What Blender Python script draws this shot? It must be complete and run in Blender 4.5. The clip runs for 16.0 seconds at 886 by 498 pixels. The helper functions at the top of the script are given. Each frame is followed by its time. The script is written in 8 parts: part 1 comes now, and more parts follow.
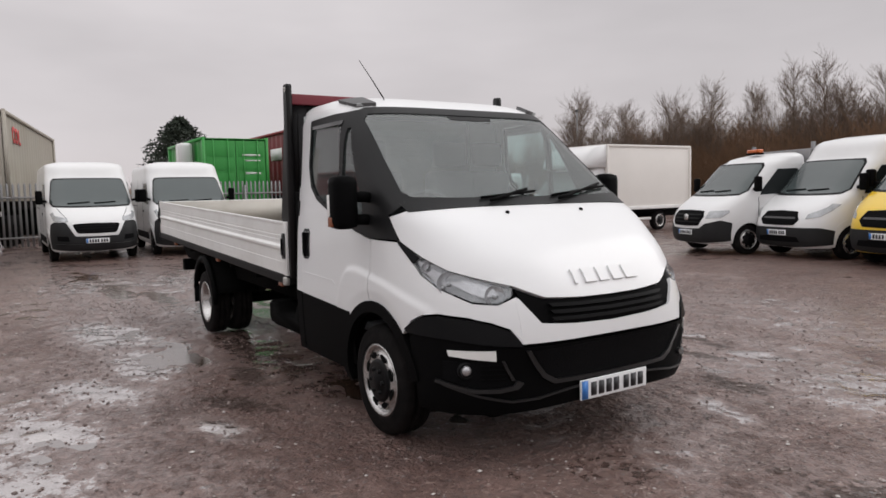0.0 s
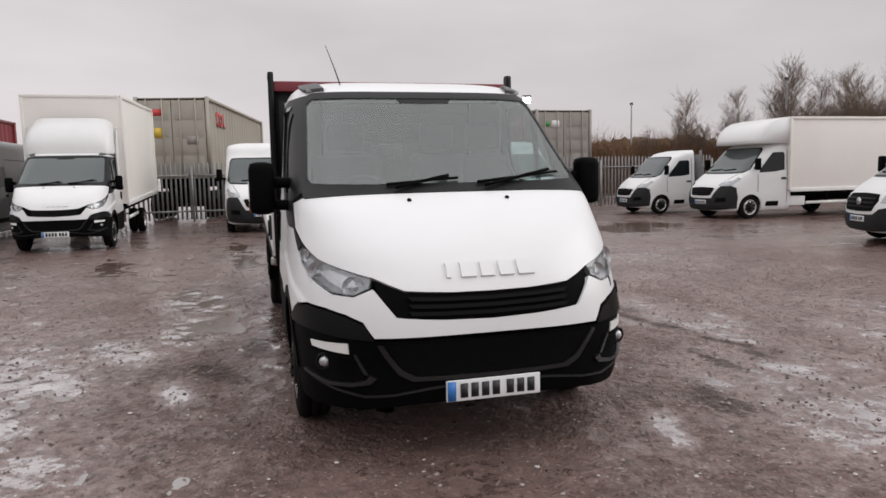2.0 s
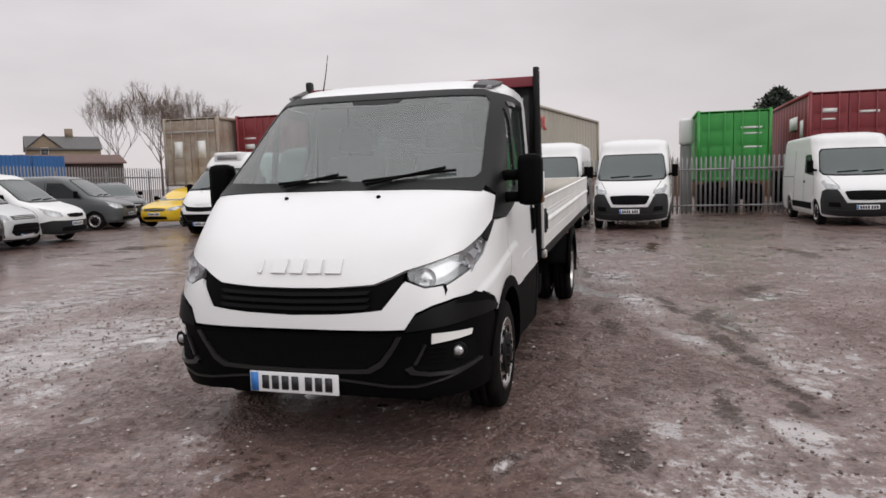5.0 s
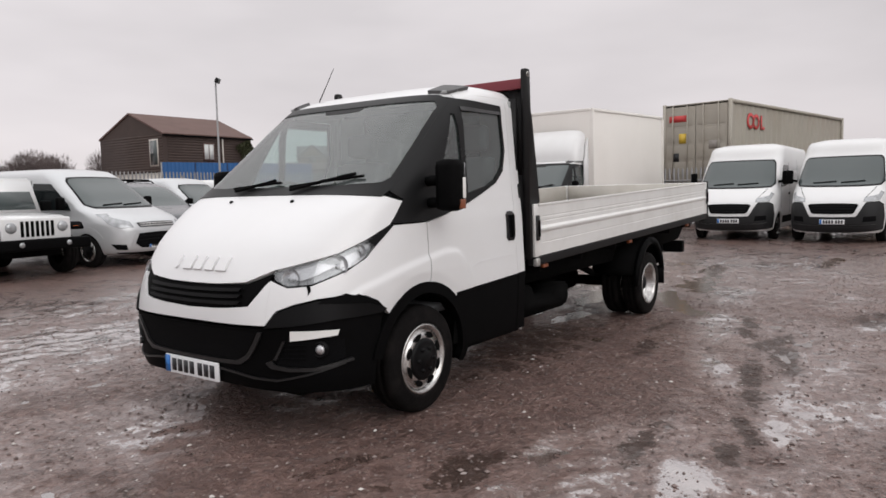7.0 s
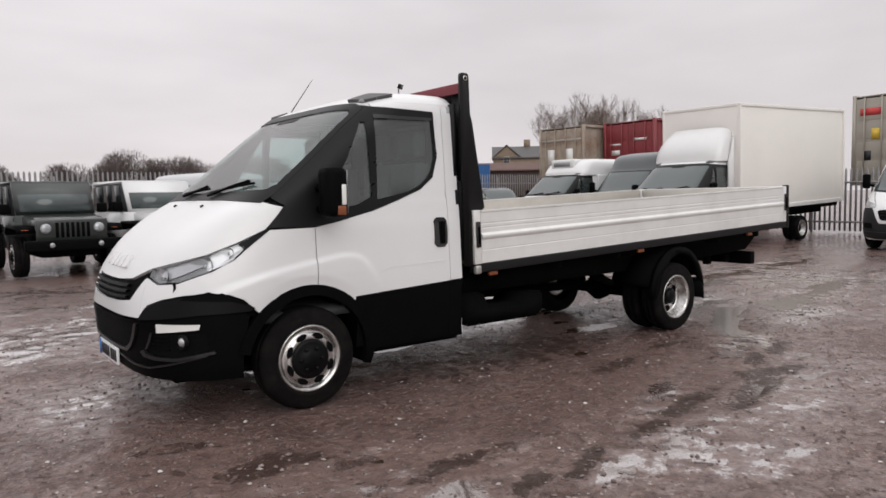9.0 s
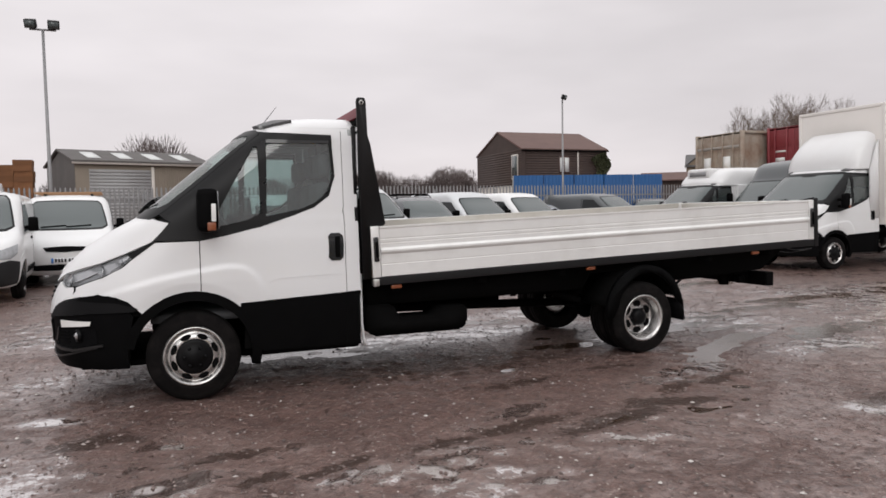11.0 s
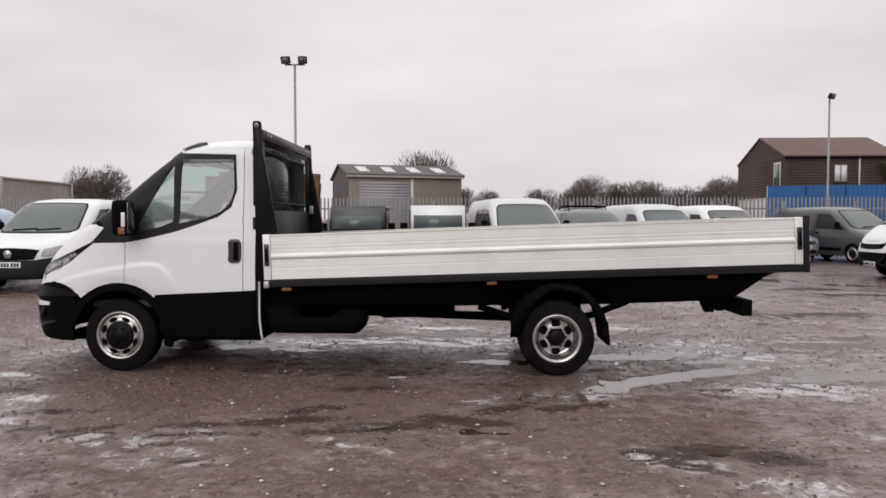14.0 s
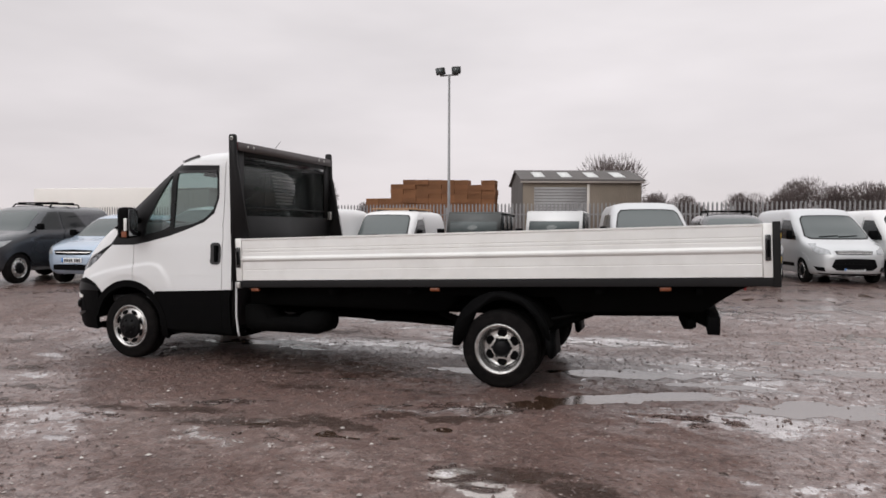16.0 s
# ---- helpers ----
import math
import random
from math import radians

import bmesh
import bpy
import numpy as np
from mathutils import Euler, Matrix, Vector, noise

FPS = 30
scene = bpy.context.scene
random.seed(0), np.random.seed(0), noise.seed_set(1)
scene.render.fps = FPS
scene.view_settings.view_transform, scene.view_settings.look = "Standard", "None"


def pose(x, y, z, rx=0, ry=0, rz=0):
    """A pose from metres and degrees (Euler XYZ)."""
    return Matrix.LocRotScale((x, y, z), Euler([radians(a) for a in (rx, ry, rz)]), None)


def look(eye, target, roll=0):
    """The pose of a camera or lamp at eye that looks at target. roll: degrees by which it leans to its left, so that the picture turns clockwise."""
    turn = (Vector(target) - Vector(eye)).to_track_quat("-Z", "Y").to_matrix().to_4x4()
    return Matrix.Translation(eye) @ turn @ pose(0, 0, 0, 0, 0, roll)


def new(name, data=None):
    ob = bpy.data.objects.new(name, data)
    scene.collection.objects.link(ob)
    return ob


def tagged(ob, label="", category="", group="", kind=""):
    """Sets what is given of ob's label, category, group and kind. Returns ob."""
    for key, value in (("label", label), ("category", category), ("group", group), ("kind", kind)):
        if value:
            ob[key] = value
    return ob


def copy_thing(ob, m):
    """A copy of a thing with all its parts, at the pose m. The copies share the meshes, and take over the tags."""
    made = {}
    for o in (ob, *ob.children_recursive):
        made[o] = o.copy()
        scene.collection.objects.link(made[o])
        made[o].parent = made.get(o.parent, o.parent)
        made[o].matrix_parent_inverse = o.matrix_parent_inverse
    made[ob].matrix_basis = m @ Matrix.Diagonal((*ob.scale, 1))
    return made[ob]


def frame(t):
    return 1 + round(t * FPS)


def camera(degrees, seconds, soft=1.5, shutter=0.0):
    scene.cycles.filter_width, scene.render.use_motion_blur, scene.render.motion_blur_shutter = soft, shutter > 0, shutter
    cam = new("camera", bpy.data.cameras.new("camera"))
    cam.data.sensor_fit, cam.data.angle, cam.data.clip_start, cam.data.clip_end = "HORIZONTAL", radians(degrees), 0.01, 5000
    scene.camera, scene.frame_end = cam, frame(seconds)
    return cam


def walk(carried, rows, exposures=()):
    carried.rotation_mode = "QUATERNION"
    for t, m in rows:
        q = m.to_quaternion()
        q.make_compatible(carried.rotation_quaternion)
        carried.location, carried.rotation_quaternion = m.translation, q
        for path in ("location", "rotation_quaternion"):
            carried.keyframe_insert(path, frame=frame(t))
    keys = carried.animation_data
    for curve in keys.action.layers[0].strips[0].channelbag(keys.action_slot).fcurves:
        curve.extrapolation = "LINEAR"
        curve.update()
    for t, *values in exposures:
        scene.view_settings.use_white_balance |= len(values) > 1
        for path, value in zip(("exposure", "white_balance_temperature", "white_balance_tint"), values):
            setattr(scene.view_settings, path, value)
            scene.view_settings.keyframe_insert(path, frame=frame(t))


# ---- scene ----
cam = camera(64.9, 16.0, 1.6)
PATH = [
    (0, (-3.774, 2.89, 1.495), (-2.095, 1.816, 1.331), -1.3),
    (0.5, (-4.01, 2.509, 1.512), (-2.27, 1.54, 1.332), -1.2),
    (1, (-4.116, 2.095, 1.478), (-2.307, 1.261, 1.3), -1.2),
    (1.5, (-4.269, 1.641, 1.471), (-2.404, 0.944, 1.278), -0.9),
    (2, (-4.391, 1.189, 1.517), (-2.474, 0.661, 1.299), -1.2),
    (2.5, (-4.427, 0.749, 1.515), (-2.472, 0.389, 1.295), -1.2),
    (3, (-4.539, 0.246, 1.515), (-2.56, 0.066, 1.29), -1.1),
    (3.5, (-4.518, -0.211, 1.495), (-2.53, -0.217, 1.277), -1.0),
    (4, (-4.501, -0.712, 1.485), (-2.52, -0.541, 1.27), -1.0),
    (6.5, (-3.703, -3.244, 1.4), (-2.002, -2.204, 1.238), -1.6),
    (7, (-3.457, -3.628, 1.403), (-1.841, -2.461, 1.239), -1.3),
    (7.5, (-3.173, -4.01, 1.4), (-1.655, -2.718, 1.238), -1.5),
    (8, (-2.885, -4.453, 1.407), (-1.464, -3.056, 1.243), -1.4),
    (8.5, (-2.491, -4.769, 1.415), (-1.164, -3.281, 1.261), -1.2),
    (9, (-2.057, -5.122, 1.408), (-0.846, -3.538, 1.255), -1.0),
    (11.5, (0.415, -6.708, 1.42), (1.016, -4.803, 1.312), -1.0),
    (12, (0.967, -6.884, 1.424), (1.445, -4.945, 1.317), -0.9),
    (12.5, (1.554, -7.133, 1.433), (1.883, -5.163, 1.337), -0.8),
    (13, (2.118, -7.198, 1.41), (2.307, -5.209, 1.32), -0.6),
    (13.5, (2.717, -7.302, 1.419), (2.767, -5.304, 1.334), -0.2),
    (14, (3.28, -7.312, 1.4), (3.199, -5.315, 1.324), -0.0),
    (14.5, (3.9, -7.351, 1.386), (3.678, -5.364, 1.324), 0.1),
    (15, (4.471, -7.254, 1.391), (4.115, -5.287, 1.332), 0.3),
    (15.5, (5.04, -7.098, 1.404), (4.534, -5.164, 1.345), 0.4),
    (16, (5.567, -6.873, 1.401), (4.915, -4.983, 1.341), 0.2),
]
walk(cam, [(t, look(eye, target, roll)) for t, eye, target, roll in PATH])

# ---- world, sun, exposure ----
world = bpy.data.worlds.new("overcast_sky")
scene.world = world
world.use_nodes = True
wn, wl = world.node_tree.nodes, world.node_tree.links
wn.clear()
w_out = wn.new("ShaderNodeOutputWorld")
w_bg = wn.new("ShaderNodeBackground")
w_bg.inputs["Strength"].default_value = 1.0
w_co = wn.new("ShaderNodeTexCoord")
w_sep = wn.new("ShaderNodeSeparateXYZ")
w_ramp = wn.new("ShaderNodeValToRGB")
els = w_ramp.color_ramp.elements
els[0].position, els[0].color = 0.0, (0.675, 0.625, 0.638, 1)
els[1].position, els[1].color = 1.0, (1.56, 1.55, 1.57, 1)
e = els.new(0.12)
e.color = (0.65, 0.61, 0.623, 1)
e = els.new(0.32)
e.color = (0.712, 0.675, 0.688, 1)
w_map = wn.new("ShaderNodeMapping")
w_map.inputs["Scale"].default_value = (1.6, 1.6, 5.5)
w_noise = wn.new("ShaderNodeTexNoise")
w_noise.inputs["Scale"].default_value = 1.3
w_noise.inputs["Detail"].default_value = 4.0
w_noise.inputs["Roughness"].default_value = 0.5
w_cl = wn.new("ShaderNodeMapRange")
w_cl.inputs["From Min"].default_value, w_cl.inputs["From Max"].default_value = 0.3, 0.7
w_cl.inputs["To Min"].default_value, w_cl.inputs["To Max"].default_value = 0.86, 1.07
w_mul = wn.new("ShaderNodeVectorMath")
w_mul.operation = "SCALE"
w_sky = wn.new("ShaderNodeTexSky")
w_sky.sky_type = "NISHITA"
w_sky.sun_disc = False
w_sky.sun_elevation, w_sky.sun_rotation = radians(31), radians(195)
w_sc = wn.new("ShaderNodeVectorMath")
w_sc.operation = "SCALE"
w_sc.inputs["Scale"].default_value = 0.06
w_mix = wn.new("ShaderNodeMix")
w_mix.data_type = "RGBA"
w_mix.inputs["Factor"].default_value = 0.95
wl.new(w_co.outputs["Generated"], w_sep.inputs[0])
wl.new(w_sep.outputs["Z"], w_ramp.inputs["Fac"])
wl.new(w_co.outputs["Generated"], w_map.inputs["Vector"])
wl.new(w_map.outputs["Vector"], w_noise.inputs["Vector"])
wl.new(w_noise.outputs["Fac"], w_cl.inputs["Value"])
wl.new(w_ramp.outputs["Color"], w_mul.inputs[0])
w_side = wn.new("ShaderNodeMapRange")
w_side.inputs["From Min"].default_value, w_side.inputs["From Max"].default_value = -0.6, 1.0
w_side.inputs["To Min"].default_value, w_side.inputs["To Max"].default_value = 0.95, 1.28
w_prod = wn.new("ShaderNodeMath")
w_prod.operation = "MULTIPLY"
wl.new(w_sep.outputs["Y"], w_side.inputs["Value"])
wl.new(w_cl.outputs["Result"], w_prod.inputs[0])
wl.new(w_side.outputs["Result"], w_prod.inputs[1])
wl.new(w_prod.outputs[0], w_mul.inputs["Scale"])
wl.new(w_sky.outputs["Color"], w_sc.inputs[0])
wl.new(w_sc.outputs[0], w_mix.inputs["A"])
wl.new(w_mul.outputs[0], w_mix.inputs["B"])
wl.new(w_mix.outputs["Result"], w_bg.inputs["Color"])
wl.new(w_bg.outputs[0], w_out.inputs[0])

sun = new("sun", bpy.data.lights.new("sun", "SUN"))
sun.data.energy, sun.data.angle, sun.data.color = 1.0, radians(45), (1.0, 0.985, 0.97)
sun.matrix_world = look((-9, -34, 21), (0, 0, 0))

# ---- materials ----
def mat(name, color, rough=0.5, metal=0.0, vary=0.0, vscale=3.0, bump=0.0, bscale=40.0, coat=0.0, emit=0.0, dirt=None, dirt_amt=0.0, rand=0.0, spec=0.5):
    """A surface with its base colour, two scales of variation, and relief."""
    m = bpy.data.materials.new(name)
    m.use_nodes = True
    nt = m.node_tree
    b = nt.nodes["Principled BSDF"]
    b.inputs["Base Color"].default_value = (*color, 1)
    b.inputs["Roughness"].default_value = rough
    b.inputs["Metallic"].default_value = metal
    b.inputs["Specular IOR Level"].default_value = spec
    b.inputs["Coat Weight"].default_value = coat
    b.inputs["Coat Roughness"].default_value = 0.06
    if emit:
        b.inputs["Emission Color"].default_value = (*color, 1)
        b.inputs["Emission Strength"].default_value = emit
    co = nt.nodes.new("ShaderNodeTexCoord")
    last = None
    if vary or dirt:
        n1 = nt.nodes.new("ShaderNodeTexNoise")
        n1.inputs["Scale"].default_value = vscale
        n1.inputs["Detail"].default_value = 6
        nt.links.new(co.outputs["Object"], n1.inputs["Vector"])
        mx = nt.nodes.new("ShaderNodeMix")
        mx.data_type = "RGBA"
        mx.inputs["A"].default_value = (*[c * (1 - vary) for c in color], 1)
        mx.inputs["B"].default_value = (*[min(1, c * (1 + vary)) for c in color], 1)
        nt.links.new(n1.outputs["Fac"], mx.inputs["Factor"])
        last = mx.outputs["Result"]
        if dirt:
            n2 = nt.nodes.new("ShaderNodeTexNoise")
            n2.inputs["Scale"].default_value = vscale * 0.6
            n2.inputs["Detail"].default_value = 9
            n2.inputs["Roughness"].default_value = 0.65
            nt.links.new(co.outputs["Object"], n2.inputs["Vector"])
            r = nt.nodes.new("ShaderNodeMapRange")
            r.inputs["From Min"].default_value, r.inputs["From Max"].default_value = 0.45, 0.75
            r.inputs["To Max"].default_value = dirt_amt
            nt.links.new(n2.outputs["Fac"], r.inputs["Value"])
            m2 = nt.nodes.new("ShaderNodeMix")
            m2.data_type = "RGBA"
            nt.links.new(r.outputs["Result"], m2.inputs["Factor"])
            nt.links.new(last, m2.inputs["A"])
            m2.inputs["B"].default_value = (*dirt, 1)
            last = m2.outputs["Result"]
    if rand:
        oi = nt.nodes.new("ShaderNodeObjectInfo")
        hv = nt.nodes.new("ShaderNodeHueSaturation")
        rr = nt.nodes.new("ShaderNodeMapRange")
        rr.inputs["To Min"].default_value, rr.inputs["To Max"].default_value = 1 - rand, 1 + rand
        nt.links.new(oi.outputs["Random"], rr.inputs["Value"])
        nt.links.new(rr.outputs["Result"], hv.inputs["Value"])
        if last:
            nt.links.new(last, hv.inputs["Color"])
        else:
            hv.inputs["Color"].default_value = (*color, 1)
        last = hv.outputs["Color"]
    if last:
        nt.links.new(last, b.inputs["Base Color"])
    if bump:
        nb = nt.nodes.new("ShaderNodeTexNoise")
        nb.inputs["Scale"].default_value = bscale
        nb.inputs["Detail"].default_value = 5
        nt.links.new(co.outputs["Object"], nb.inputs["Vector"])
        bp = nt.nodes.new("ShaderNodeBump")
        bp.inputs["Strength"].default_value = bump
        bp.inputs["Distance"].default_value = 0.01
        nt.links.new(nb.outputs["Fac"], bp.inputs["Height"])
        nt.links.new(bp.outputs["Normal"], b.inputs["Normal"])
    return m


def glass_mat(name, tint, alpha_mix=0.35, haze=0.0):
    """Thin vehicle glass: a clear, tinted pane with a glossy face."""
    m = bpy.data.materials.new(name)
    m.use_nodes = True
    nt = m.node_tree
    nt.nodes.clear()
    out = nt.nodes.new("ShaderNodeOutputMaterial")
    tr = nt.nodes.new("ShaderNodeBsdfTransparent")
    tr.inputs["Color"].default_value = (*tint, 1)
    gl = nt.nodes.new("ShaderNodeBsdfGlossy")
    gl.inputs["Roughness"].default_value = 0.03
    fr = nt.nodes.new("ShaderNodeLayerWeight")
    pw = nt.nodes.new("ShaderNodeMath")
    pw.operation = "POWER"
    pw.inputs[1].default_value = 5.0
    nt.links.new(fr.outputs["Facing"], pw.inputs[0])
    mr = nt.nodes.new("ShaderNodeMapRange")
    mr.inputs["To Min"].default_value, mr.inputs["To Max"].default_value = 0.04 + alpha_mix * 0.2, 0.9
    nt.links.new(pw.outputs[0], mr.inputs["Value"])
    mx = nt.nodes.new("ShaderNodeMixShader")
    nt.links.new(mr.outputs["Result"], mx.inputs[0])
    # haze: pale diffuse colour for grime and for the milky reflection of sky
    film = nt.nodes.new("ShaderNodeMixShader")
    film.inputs[0].default_value = haze
    df = nt.nodes.new("ShaderNodeBsdfDiffuse")
    df.inputs["Color"].default_value = (0.66, 0.74, 0.72, 1)
    nt.links.new(tr.outputs[0], film.inputs[1])
    nt.links.new(df.outputs[0], film.inputs[2])
    nt.links.new(film.outputs[0], mx.inputs[1])
    nt.links.new(gl.outputs[0], mx.inputs[2])
    nt.links.new(mx.outputs[0], out.inputs[0])
    return m


